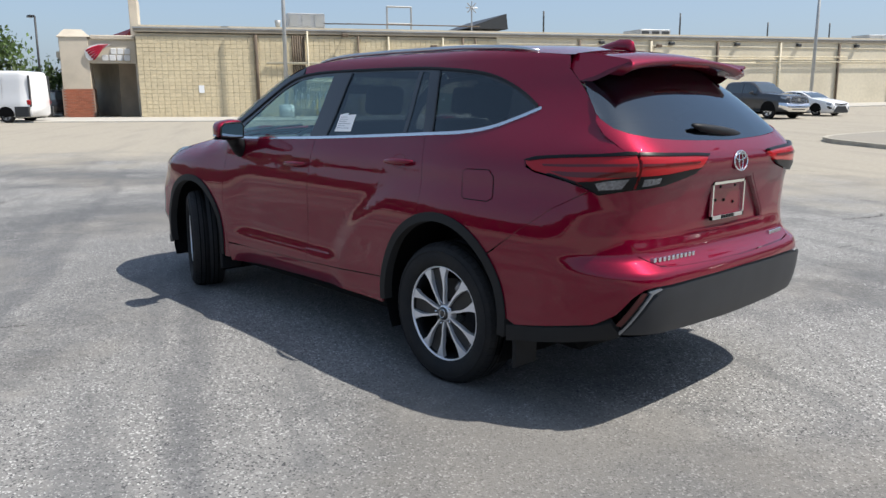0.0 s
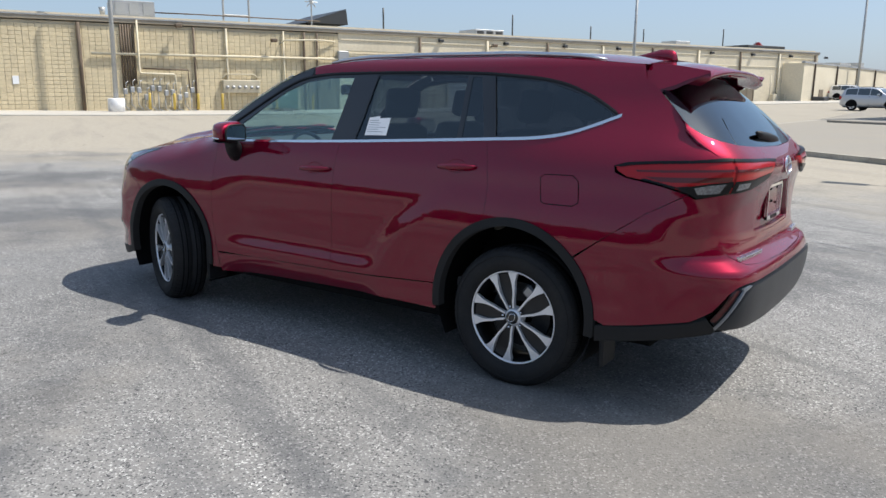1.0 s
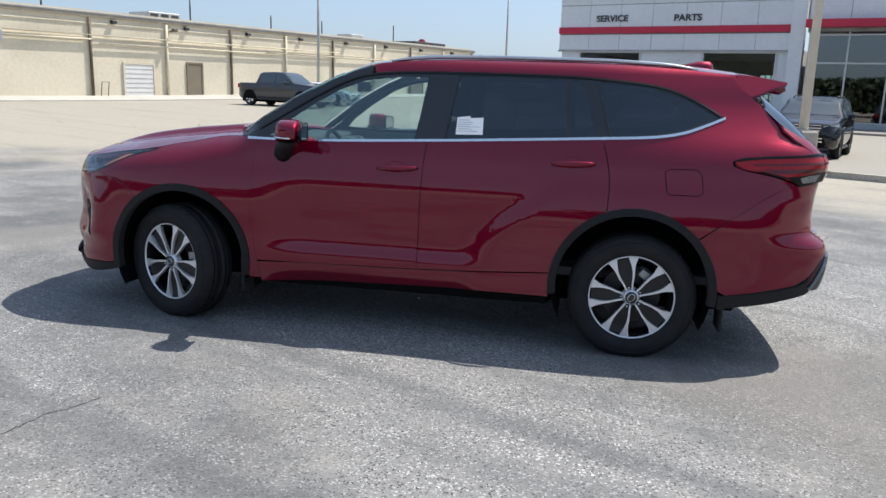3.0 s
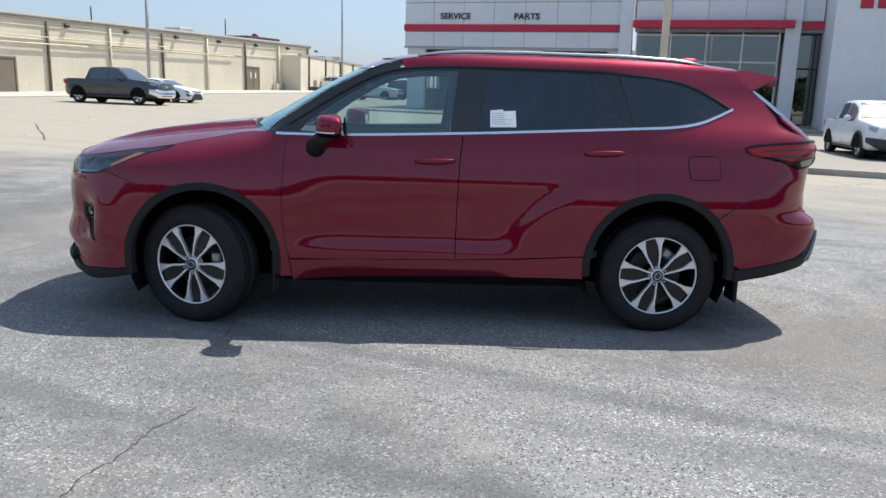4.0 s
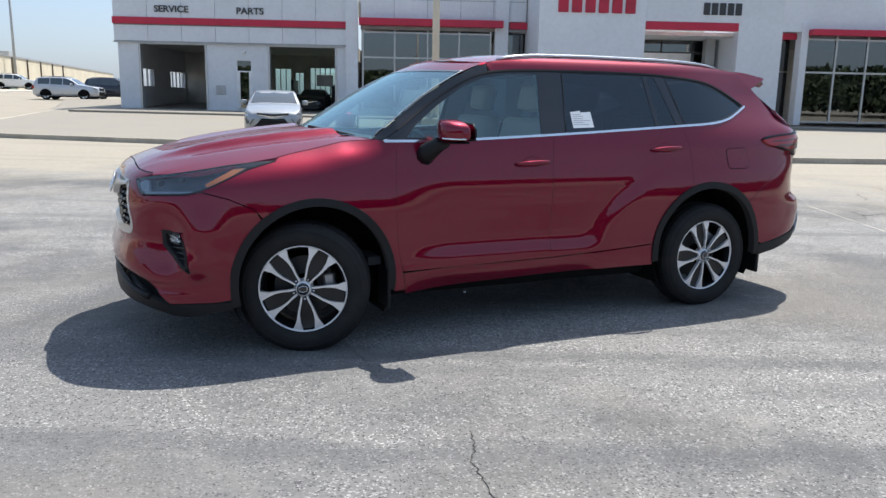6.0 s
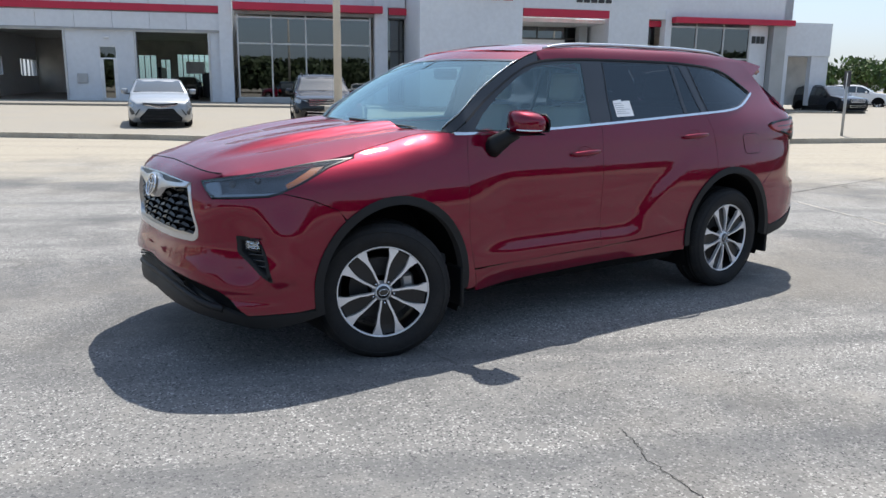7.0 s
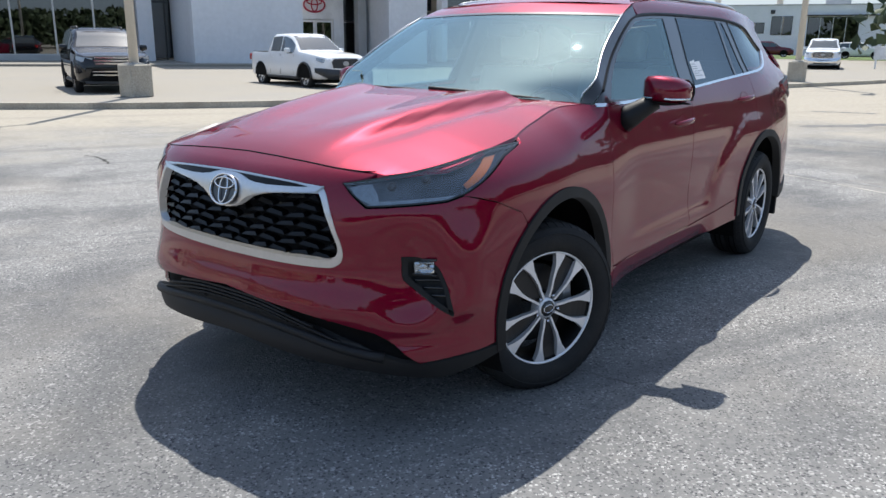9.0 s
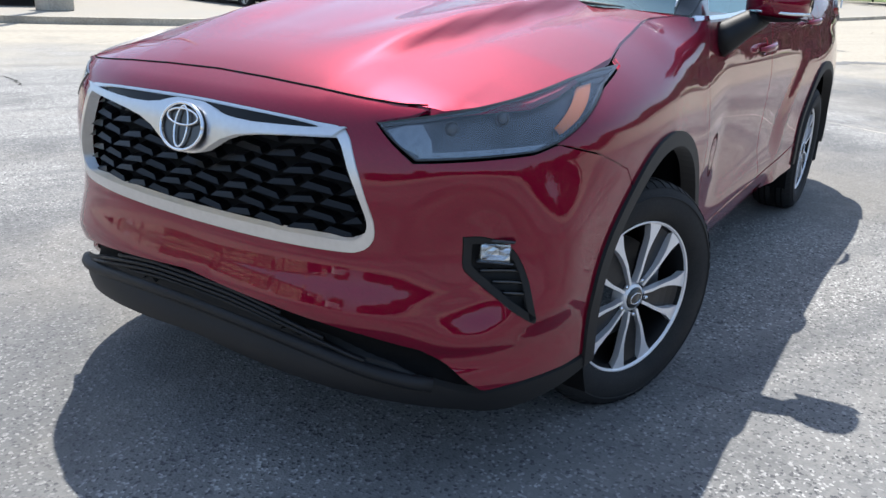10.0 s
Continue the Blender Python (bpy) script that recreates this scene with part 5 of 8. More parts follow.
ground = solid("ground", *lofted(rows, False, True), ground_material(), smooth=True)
tagged(ground, "grey worn asphalt with pale stones, paler and warmer farther out", "ground", kind="structure")

CRACK = material("crack_dirt", (.035, .033, .03), .95, vary=.2)
JOINT = material("pale_joint_filler", (.5, .47, .41), .9, vary=.15)
STAIN = material("damp_stain", (.12, .112, .1), .6, vary=.2, wide=3)


def strip(name, ends, width, mat, jag, seed, n=26, lab=""):
    """A thin ragged line lying on the ground."""
    rnd = random.Random(seed)
    a, b = Vector(ends[0]), Vector(ends[1])
    side, off, row = (b - a).normalized().orthogonal(), 0.0, []
    for k in range(n):
        off = off * .8 + rnd.uniform(-jag, jag)
        p = a.lerp(b, k / (n - 1)) + side * off
        w = width * (.35 + .65 * rnd.random()) * min(1, k / 2 + .1, (n - 1 - k) / 2 + .1)
        row.append([(p.x - side.x * w, p.y - side.y * w, .003), (p.x, p.y, .0045), (p.x + side.x * w, p.y + side.y * w, .003)])
    solid(name, *lofted(row, False), mat, ground, lab)


strip("crack", ((1.05, 2.22), (1.22, 2.62)), .0028, CRACK, .012, 1, lab="dark crack")
strip("crack", ((1.2, 2.6), (1.34, 3.1)), .0026, CRACK, .014, 2, lab="dark crack")
strip("crack", ((-.95, -7.3), (-.66, -6.35)), .018, CRACK, .05, 3, lab="dark crack")
strip("crack", ((-2.2, 2.6), (-1.7, 3.1)), .003, CRACK, .012, 4, lab="dark crack")
strip("joint_line", ((-6.9, -2.9), (-4.2, 2.2)), .016, JOINT, .004, 5, 40, "pale joint")
strip("joint_line", ((-6.6, -1.85), (-10.6, -2.2)), .012, CRACK, .006, 6, 40, "dark joint")
strip("joint_line", ((9.0, -13.6), (17.5, -30.5)), .03, CRACK, .02, 7, 40, "dark joint")
strip("stain", ((-11.4, -1.2), (-13.4, .5)), .26, STAIN, .05, 8, 30, "dark damp stain")
strip("stain", ((-15.3, -1.9), (-15.7, -.5)), .16, STAIN, .03, 9, 20, "dark damp stain")

CONCRETE = material("pale_concrete", (.265, .24, .198), .85, vary=.1, fine=40, wide=.5, bump=.3, second=(.25, .232, .2))
KERB = material("kerb_concrete", (.44, .40, .33), .85, vary=.14, fine=30, wide=1.2, bump=.4, second=(.30, .27, .22))
WHITE_WALL = material("white_cladding", (.68, .70, .73), .45, vary=.03, fine=4, wide=.4, bump=.04, island=.03)
DARK_JOINT = material("cladding_joint", (.28, .29, .30), .7)
RED_BAND = material("red_band", (.50, .014, .05), .4, vary=.05, bump=0)
CREAM = material("cream_block_paint", (.62, .53, .355), .8, vary=.06, fine=9, wide=.6, bump=.5, depth=.02, second=(.56, .475, .32), island=.05)
MORTAR = material("cream_mortar", (.49, .435, .325), .9, vary=.1)
CREAM_WALL = material("cream_wall", (.66, .595, .46), .8, vary=.05, fine=6, wide=.35, bump=.15, second=(.57, .51, .39))
STEEL = material("galvanised_steel", (.42, .43, .44), .5, .6, vary=.08)
PIPE_BROWN = material("brown_conduit", (.13, .095, .065), .7, vary=.2)
PIPE_CREAM = material("cream_pipe", (.62, .56, .42), .6, vary=.1)
YELLOW = material("yellow_paint", (.62, .44, .09), .6, vary=.12, second=(.5, .36, .1))
GREEN_BOX = material("green_transformer", (.13, .2, .15), .6, vary=.1)
DOOR_BROWN = material("brown_door", (.20, .165, .12), .7, vary=.08)
DOOR_WHITE = material("white_door", (.70, .69, .66), .6, vary=.05)
BRICK = material("red_brick", (.38, .13, .075), .85, vary=.18, fine=20, wide=3, bump=.5, depth=.01, island=.16)
STUCCO = material("beige_stucco", (.60, .53, .43), .9, vary=.08)
ROOF_RED = material("red_metal_roof", (.42, .05, .045), .5, vary=.08)
WINDOW_DARK = glass("window_glass", (.16, .18, .19), .005, 2.3)
FRAME_GREY = material("aluminium_frame", (.5, .5, .5), .4, .7, vary=.05)
ROOM_DARK = material("dim_room", (.64, .62, .58), .9, vary=.1)
ROOM_FLOOR = material("workshop_floor", (.38, .36, .34), .6, vary=.1)
SIGN_RED = material("sign_red", (.46, .014, .045), .4, bump=0)
SIGN_DARK = material("sign_charcoal", (.035, .038, .042), .5, bump=0)
SIGN_WHITE = material("sign_white", (.8, .8, .8), .5, bump=0)
GREEN_LEAF = material("green_leaves", (.085, .14, .035), .6, vary=.3, fine=5, wide=.6, bump=0, island=.35)
DARK_LEAF = material("purple_leaves", (.035, .022, .026), .6, vary=.3, fine=5, wide=.6, bump=0, island=.35)
BARK = material("bark", (.12, .09, .065), .9, vary=.25)
GRASS = material("mown_grass", (.12, .18, .045), .9, vary=.25, fine=8, wide=.4, bump=.6, depth=.05)
POLE_GREY = material("grey_lamp_post", (.40, .41, .41), .5, .3, vary=.06)
POLE_PALE = material("pale_lamp_post", (.56, .53, .47), .5, .1, vary=.06)

# the dealer's raised lot, with its kerb
KERB_LINE = line([(-70, 5.4), (-46, -.9), (-33.8, -3.2), (-26.7, -5.1), (-20.5, -6.8), (-12, -9.8), (-8, -11.7), (-5.4, -13.4), (-3.3, -15.4), (-1.7, -17.1), (0, -18.5), (2.6, -20.6), (4.6, -22.2), (6.0, -23.4), (6.5, -25.2), (5.8, -30), (4.0, -42)], 6)
rows = []
for x, y in KERB_LINE:
    d = math.hypot(x, y)
    rows.append((x, y, rise(x, y)))


def kerbed(name, pts, h, wide, mat, lab, cat):
    """A kerb along a line, with a rounded front edge, and its inner line."""
    out, inner = [], []
    for i, p in enumerate(pts):
        a, b = Vector(pts[max(i - 1, 0)]), Vector(pts[min(i + 1, len(pts) - 1)])
        t = (b - a).normalized()
        nrm = Vector((-t.y, t.x))                    # to the left of the line
        z = rise(*p)
        q = lambda o, zz: (p[0] + nrm.x * o, p[1] + nrm.y * o, z + zz)
        out.append([q(-.02, -.1), q(-.01, h - .03), q(.02, h - .005), q(.05, h), q(wide, h), q(wide, -.1)])
        inner.append(q(wide, h))
    return tagged(solid(name, *lofted(out), mat, smooth=False), lab, cat, kind="structure"), inner


_, lot_edge = kerbed("kerb", KERB_LINE, .14, .18, KERB, "weathered concrete kerb along the raised lot", "kerb")
nb = len(lot_edge)
lot_v = [(x, y, z - .004) for x, y, z in lot_edge]
back_v = []
for k in range(nb):
    u = k / (nb - 1)
    x, y = -75 + 79 * u, -28 - 34 * min(1, 1.4 * u)
    back_v.append((x, y, rise(x, y) + .136))
mids = [[tuple(Vector(a).lerp(Vector(b), t)) for a, b in zip(lot_v, back_v)] for t in (.15, .3, .45, .6, .8)]
mids = [[(x, y, rise(x, y) + .136) for x, y, z in r] for r in mids]
lot = solid("dealer_lot_pavement", *lofted([lot_v] + mids + [back_v]), CONCRETE, smooth=True)
tagged(lot, "pale concrete pavement of the raised dealer lot", "pavement", kind="structure")

# lot joints: fine sealed lines in the concrete
for k, (p, q) in enumerate((((-5.9, -1.4), (-5.0, 1.4)), ((-1.9, -4.7), (-3.4, -4.0)), ((17.5, -3.9), (15.3, -6.8)), ((-7, -8.4), (-24, -1.8)), ((-2.2, -13.9), (3.5, -17.0)))):
    a, b = Vector((*p, rise(*p) + .004)), Vector((*q, rise(*q) + .004))
    t = (b - a).normalized()
    w = Vector((-t.y, t.x, 0)) * .012
    pts = []
    for i in range(21):
        c = a.lerp(b, i / 20) + w * 3 * noise.noise(Vector((i * .9, k * 7.1, 0)))
        c.z = rise(c.x, c.y) + .004
        pts.append((c - w * (.6 + .5 * noise.noise(Vector((i * .7, k, 3)))), c + w))
    tagged(solid("pavement_joint", *lofted([[tuple(x), tuple(y)] for x, y in pts]), DARK_JOINT), "dark sealed joint in the pavement", "joint", kind="structure")

# ---- long block-walled building ----
NW = pose(45.94, -18.73, -.379, 0, 0, -113.65) @ pose(0, 0, 0, 0, -.733, 0) @ Matrix.Scale(1.408, 4)               # local x along the wall, local y away from it (behind), z up
tagged(new("long_building"), "long cream block building with a flat roof and many wall pipes", "building")
longb = bpy.data.objects["long_building"]
longb.matrix_basis = NW
H1, SPLIT, LEN = 4.15, 16.25, 58.0
part("rear_block", box(-1.6, LEN, .3, 24, -.3, 4.55), CREAM_WALL, longb)
part("smooth_wall", box(SPLIT, LEN, 0.0, .3, -.3, H1 + .05), CREAM_WALL, longb, "smooth cream painted wall")
part("block_backing", box(-1.6, SPLIT, .03, .3, -.3, H1), MORTAR, longb)
part("coping", box(-1.7, LEN + .05, -.12, .35, H1 + .05, H1 + .30, .02), material("brown_coping", (.30, .265, .21), .6, vary=.1), longb, "brown metal coping")
part("coping_lip", box(-1.73, LEN + .06, -.15, -.11, H1 + .22, H1 + .27), STEEL, longb)
for s, z in ((SPLIT, 3.86), (SPLIT, 3.15)):
    part("wall_ledge", box(s + .1, LEN, -.05, .0, z, z + .07, .01), CREAM_WALL, longb)
for k in range(9):
    s = SPLIT + 4.9 + 4.55 * k
    part("downpipe", tube([(s, -.09, -.2), (s, -.09, H1)], .075, 8), PIPE_BROWN if k % 2 == 0 else PIPE_CREAM, longb, smooth=60)
    part("wall_lamp", box(s + 1.2, s + 1.5, -.22, 0, 3.95, 4.12, .03), SIGN_DARK, longb, "small dark wall lamp")
for s0, s1, z, r in ((4.2, 16.3, 2.82, .06), (16.7, 21.2, 3.05, .045), (21.6, 33.0, 2.92, .04), (33, 47, 3.02, .04), (SPLIT + .4, 40, 3.3, .03)):
    part("long_pipe", tube([(s0, -.14, z), (s1, -.14, z + .05)], r, 8), PIPE_CREAM, longb, "cream pipe along the wall", 60)
for s, mt, r in ((3.75, PIPE_BROWN, .085), (8.75, PIPE_BROWN, .05), (10.3, PIPE_CREAM, .05), (13.2, PIPE_CREAM, .04), (14.3, PIPE_BROWN, .06), (15.0, PIPE_BROWN, .05)):
    part("downpipe", tube([(s, -.1, -.1), (s, -.1, H1)], r, 8), mt, longb, smooth=60)
for k in range(6):
    part("cable_riser", tube([(5.5 + k * .11, -.08, 1.3 + .1 * (k % 3)), (5.5 + k * .11, -.08, H1)], .04, 6), PIPE_BROWN, longb, "brown cable riser", 60)
part("gas_pipe", tube([(6.2, -.2, H1 + .2), (6.2, -.2, 2.05), (6.25, -.2, 1.98), (7.72, -.2, 1.95), (7.78, -.2, 1.9), (7.78, -.2, 1.2)], .045, 8), PIPE_CREAM, longb, "pale gas pipe", 60)
part("gas_pipe_second", tube([(6.35, -.14, 2.2), (8.4, -.14, 2.16), (8.42, -.14, 1.3)], .035, 8), PIPE_BROWN, longb, smooth=60)
rnd = random.Random(5)
for k in range(11):
    s = 5.5 + k * .3
    z = .75 + rnd.random() * .45
    mtr = part("gas_meter", box(s - .09, s + .09, -.38, -.16, z, z + .26, .03), STEEL, longb, "grey gas meter")
    part("meter_pipe", tube([(s - .05, -.25, z), (s - .05, -.25, .3 + rnd.random() * .3), (s + .2, -.25, .25)], .022, 6), STEEL, mtr, smooth=60)
    part("meter_pipe", tube([(s + .05, -.25, z + .26), (s + .05, -.25, z + .5), (s + .16, -.2, z + .6)], .022, 6), STEEL, mtr, smooth=60)
part("meter_cabinet", box(10.0, 11.85, -.28, 0, 1.1, 1.72, .03), material("tan_cabinet", (.5, .45, .34), .6), longb, "tan meter cabinet")
for k in range(6):
    part("meter", tube([(10.2 + k * .3, -.28, 1.38), (10.2 + k * .3, -.36, 1.38)], .085, 12), STEEL, longb, "round electric meter", 40)
part("cabinet_hood", tube([(10.0, -.1, 1.8), (10.2, -.14, 2.0), (11.6, -.14, 2.0), (11.85, -.1, 1.8)], .03, 6), PIPE_CREAM, longb, smooth=60)
part("junction_box", box(16.12, 16.72, -.3, 0, 2.78, 3.28, .03), STEEL, longb, "grey junction box")
part("wall_notice", box(1.02, 1.26, -.06, 0, 1.45, 1.8), PAPER, longb, "small white notice on the wall")
for s, z in ((8.0, 4.1), (12.6, 3.6), (26, 3.8)):
    part("lamp_arm", tube([(s, 0, z), (s, -.35, z + .08)], .03, 6), SIGN_DARK, longb, smooth=60)
    part("flood_lamp", box(s - .16, s + .16, -.55, -.3, z - .02, z + .16, .04), PIPE_BROWN, longb, "dark floodlight")
part("wall_vent", tube([(13.0, -.05, 3.5), (13.2, -.3, 3.7), (14.9, -.3, 3.78), (16, -.1, 3.75)], .04, 6), PIPE_CREAM, longb, smooth=60)
for s0, s1, z1, mt, nm in ((14.6, 16.15, 2.1, DOOR_BROWN, "double_door"), (23.05, 24.8, 1.95, DOOR_WHITE, "loading_door"), (27.1, 28.05, 2.1, DOOR_BROWN, "side_door"), (48.7, 50.2, 2.3, DOOR_BROWN, "double_door")):
    d = part(nm, box(s0, s1, -.05, .02, -.05, z1, .012), mt, longb, "brown steel door" if mt is DOOR_BROWN else "pale roller door")
    f = bmesh.new()
    for a in ((s0 - .1, s0, z1 * 0 - .05, z1 + .1), (s1, s1 + .1, -.05, z1 + .1), (s0, s1, z1, z1 + .1)):
        add_box(f, a[0], a[1], -.08, 0, a[2], a[3])
    part("door_frame", f, DOOR_BROWN if mt is DOOR_BROWN else CREAM_WALL, d)
    if "double" in nm:
        part("door_joint", box((s0 + s1) / 2 - .012, (s0 + s1) / 2 + .012, -.062, -.05, 0, z1), SIGN_DARK, d)
        for o in (-.3, .3):
            part("door_window", box((s0 + s1) / 2 + o - .06, (s0 + s1) / 2 + o + .06, -.06, -.05, z1 - .8, z1 - .35), PAPER if s0 > 40 else SIGN_DARK, d)
    if nm == "loading_door":
        for k in range(1, 8):
            part("door_rib", box(s0, s1, -.062, -.05, k * z1 / 8 - .012, k * z1 / 8 + .012), STEEL, d)
part("standpipe", tube([(51.6, -.5, -.1), (51.6, -.5, 2.6)], .05, 6), PIPE_CREAM, longb, smooth=60)
for s in (52.2, 53.6, 54.7, 55.6):
    part("wall_cabinet", box(s, s + .5, -.4, 0, .1, 1.1 + .2 * (s % 1), .02), CREAM_WALL, longb)
part("hose_rack", tube([(21.5, -.2, .3), (21.5, -.35, 1.0), (21.9, -.35, 1.0), (21.9, -.2, .3)], .025, 6), PIPE_BROWN, longb, smooth=60)
# roof plant
def roof_unit(s, y, w, d, h, lab="grey rooftop air unit", fan=True):
    u = part("roof_unit", box(s, s + w, y, y + d, H1 + .5, H1 + .5 + h, .02), STEEL, longb, lab)
    part("unit_base", box(s + .1, s + w - .1, y + .1, y + d - .1, H1 - .1, H1 + .5), SIGN_DARK, u)
    for k in range(3):
        part("unit_louvre", box(s + .1 + k * w / 3, s + w / 3 - .1 + k * w / 3, y - .02, y, H1 + .6, H1 + .4 + h), SIGN_DARK if w == 2.2 else POLE_GREY, u)


roof_unit(5.6, 2.0, 1.9, 1.6, .75)
roof_unit(27.6, 4.0, 2.2, 2.0, .5, "grey rooftop air unit with dark louvres")
roof_unit(46, 4.0, 1.6, 1.5, .45)
f = bmesh.new()
for a, b in (((10.6, 1.2, 4.6), (10.6, 1.2, 5.75)), ((11.9, 1.2, 4.6), (11.9, 1.2, 5.75)), ((10.6, 1.2, 5.75), (11.9, 1.2, 5.75)), ((10.6, 1.2, 4.9), (11.9, 1.2, 4.9))):
    tube([a, b], .05, 6, f)
part("roof_frame", f, POLE_GREY, longb, "steel frame on the roof")
f = bmesh.new()
tube([(15.6, 2, 4.6), (15.6, 2, 5.9)], .04, 6, f)
for k in range(8):
    a = k * math.pi / 4
    tube([(15.6, 2, 5.9), (15.6 + .35 * math.cos(a), 2, 5.9 + .35 * math.sin(a))], .03, 5, f)
part("roof_turbine", f, STEEL, longb, "grey wind turbine vent on the roof")
for s, h in ((20.2, .8), (29.4, .9), (36, .5), (41, .55), (49.5, .9)):
    part("roof_mast", tube([(s, 2.5, 4.6), (s, 2.5, 5.1 + h)], .05, 6), SIGN_DARK, longb, smooth=60)
v = [(15.6, 3.0, 4.9), (18.1, 3.0, 5.75), (18.2, 3.0, 4.9), (15.6, 9, 4.9), (18.1, 9, 5.75), (18.2, 9, 4.9)]
solid("roof_canopy", v, [(0, 2, 1), (3, 4, 5), (0, 1, 4, 3), (1, 2, 5, 4)], SIGN_DARK, longb, "dark sloping roof canopy")
part("roof_parapet", box(53.2, LEN - .1, 3, 9, H1, H1 + .85, .02), SIGN_DARK, longb, "dark parapet behind the roof edge")
part("roof_rail_pipe", tube([(7.2, .6, 4.78), (9, .6, 4.8), (15.5, .6, 4.8)], .03, 6), PIPE_BROWN, longb, smooth=60)
part("roof_stack", tube([(5.0, 1.2, 4.6), (5.0, 1.2, 4.95)], [.1, .16], 8), POLE_GREY, longb, smooth=60)
bm = bmesh.new()
for k in range(4):
    tube([(57, 5, 5.0 + .1 * k), (57, 5, 5.1 + .1 * k)], .5 - .1 * k, 12, bm)
part("roof_cap", bm, ROOF_RED, longb, "red round roof cap")
# walk in front of the wall
def local_kerb(name, m, x0, x1, y0, y1, h, mat, lab, cat):
    rows = []
    for x in np.linspace(x0, x1, 30):
        p = [m @ Vector((x, y, 0)) for y in (y0, y0, y0 + .06, y1)]
        zz = [rise(q.x, q.y) for q in p]
        rows.append([(p[0].x, p[0].y, zz[0] - .1), (p[1].x, p[1].y, zz[1] + h - .03), (p[2].x, p[2].y, zz[2] + h), (p[3].x, p[3].y, zz[2] + h + .01)])
    return tagged(solid(name, *lofted(rows), mat), lab, cat, kind="structure")


local_kerb("side_walk", NW, -9, 60, -5.2, .1, .1, material("white_concrete", (.46, .435, .385), .85, vary=.06, fine=30, wide=.7, bump=.3), "pale concrete walk along the block wall", "pavement")

# bollards and transformer stand on the walk
for s, y in ((6.45, -.7), (7.55, -.7), (8.65, -.7), (9.8, -.7), (12.3, -1.3), (14.25, -1.2)):
    b0 = NW @ Vector((s, y, 0))
    z0 = rise(b0.x, b0.y) + .15
    bo = tagged(part("bollard", tube([(0, 0, 0), (0, 0, .98), (0, 0, 1.03), (0, 0, 1.06)], [.085, .085, .07, .03], 12), YELLOW, smooth=50), "yellow painted steel bollard on the walk", "bollard", "bollards along the block wall")
    bo.location = (b0.x, b0.y, z0)
tb_ = NW @ Vector((12.9, -.85, 0))
trans = thing("transformer_box", "green steel transformer cabinet on a pad", "cabinet", at=pose(tb_.x, tb_.y, rise(tb_.x, tb_.y) + .12, 0, 0, -113))
part("cabinet_body", box(-.8, .8, -.45, .45, .08, 1.45, .03), GREEN_BOX, trans)
part("cabinet_lid", box(-.84, .84, -.5, .48, 1.40, 1.5, .02), GREEN_BOX, trans)
part("pad", box(-.95, .95, -.6, .55, 0, .1, .02), CONCRETE, trans, "concrete pad")
part("warning_label", box(-.2, .0, -.456, -.45, 1.0, 1.15), PAPER, trans)

# lower wing behind the end of the long building
wing_ = tagged(new("low_wing"), "low cream block building farther along", "building")
wing_.matrix_basis = pose(13.45, -87.4, .6, 0, 0, -100)
part("wing_wall", box(0, 95, 0, 20, -1, 4.9), CREAM_WALL, wing_)
part("wing_coping", box(-.1, 95, -.1, .3, 4.9, 5.1), STEEL, wing_)
for k in range(7):
    part("wing_pipe", tube([(3 + 7 * k, -.1, 0), (3 + 7 * k, -.1, 4.9)], .09, 6), PIPE_BROWN, wing_)
for s, w, h in ((5, 1.2, 2.2), (13, 1.0, 2.1), (22, 2.6, 2.6), (34, 1.2, 2.2)):
    part("wing_door", box(s, s + w, -.06, 0, 0, h), DOOR_BROWN, wing_)
for s, w, h in ((8, 3, .6), (20, 4, .7), (28, 1.2, 1.0)):
    part("wing_roof_unit", box(s, s + w, 3, 5, 5.1, 5.1 + h), STEEL, wing_)
for s in (2.2, 9, 10.2):
    part("waste_bin", box(s, s + 1.6, -1.6, -.3, 0, 1.4, .1), SIGN_DARK if s < 5 else GREEN_BOX, wing_)

# ---- shoe shop with its open corner ----
shop = tagged(new("corner_shop"), "beige shop porch on a brick-footed pillar with a sign", "building")
shop.matrix_basis = NW @ pose(-1.83, 2.0, .12)     # local x to the right along the wall, y behind
part("pillar", box(-3.2, -1.95, -.2, 1.4, 1.55, 3.95, .02), STUCCO, shop, "beige stucco pillar")
part("pillar_foot", box(-3.25, -1.9, -.25, 1.45, -.2, 1.55), material("brick_joint", (.36, .25, .2), .9), shop)
v = [(-3.28, -.25, 3.95), (-1.85, -.25, 3.95), (-1.85, 1.45, 3.95), (-3.28, 1.45, 3.95), (-2.95, .0, 4.3), (-2.2, .0, 4.3), (-2.2, 1.1, 4.3), (-2.95, 1.1, 4.3)]
solid("pillar_cap", v, [(3, 2, 1, 0), (4, 5, 6, 7), (0, 1, 5, 4), (1, 2, 6, 5), (2, 3, 7, 6), (3, 0, 4, 7)], STUCCO, shop)
part("sign_wall", box(-1.95, 0.1, -.1, .25, 2.75, 3.85), STUCCO, shop)
part("sign_cornice", box(-1.85, 0.1, -.2, .35, 3.85, 4.05, .03), STUCCO, shop)
part("porch_floor", box(-3.4, 0.2, -.1, 16, -.3, .05), CONCRETE, shop)
part("porch_back", box(0.05, 0.25, 0, 16, -.2, 4.0), STUCCO, shop)
part("porch_roof", box(-3.4, 0.2, .3, 16, 3.0, 3.3), STUCCO, shop)
part("porch_foot", box(-3.4, -3.1, 2.2, 13, -.2, 1.35), BRICK, shop, "brick dwarf wall")
part("porch_beam", box(-3.4, -3.05, 2.2, 16, 2.6, 3.0), STUCCO, shop)
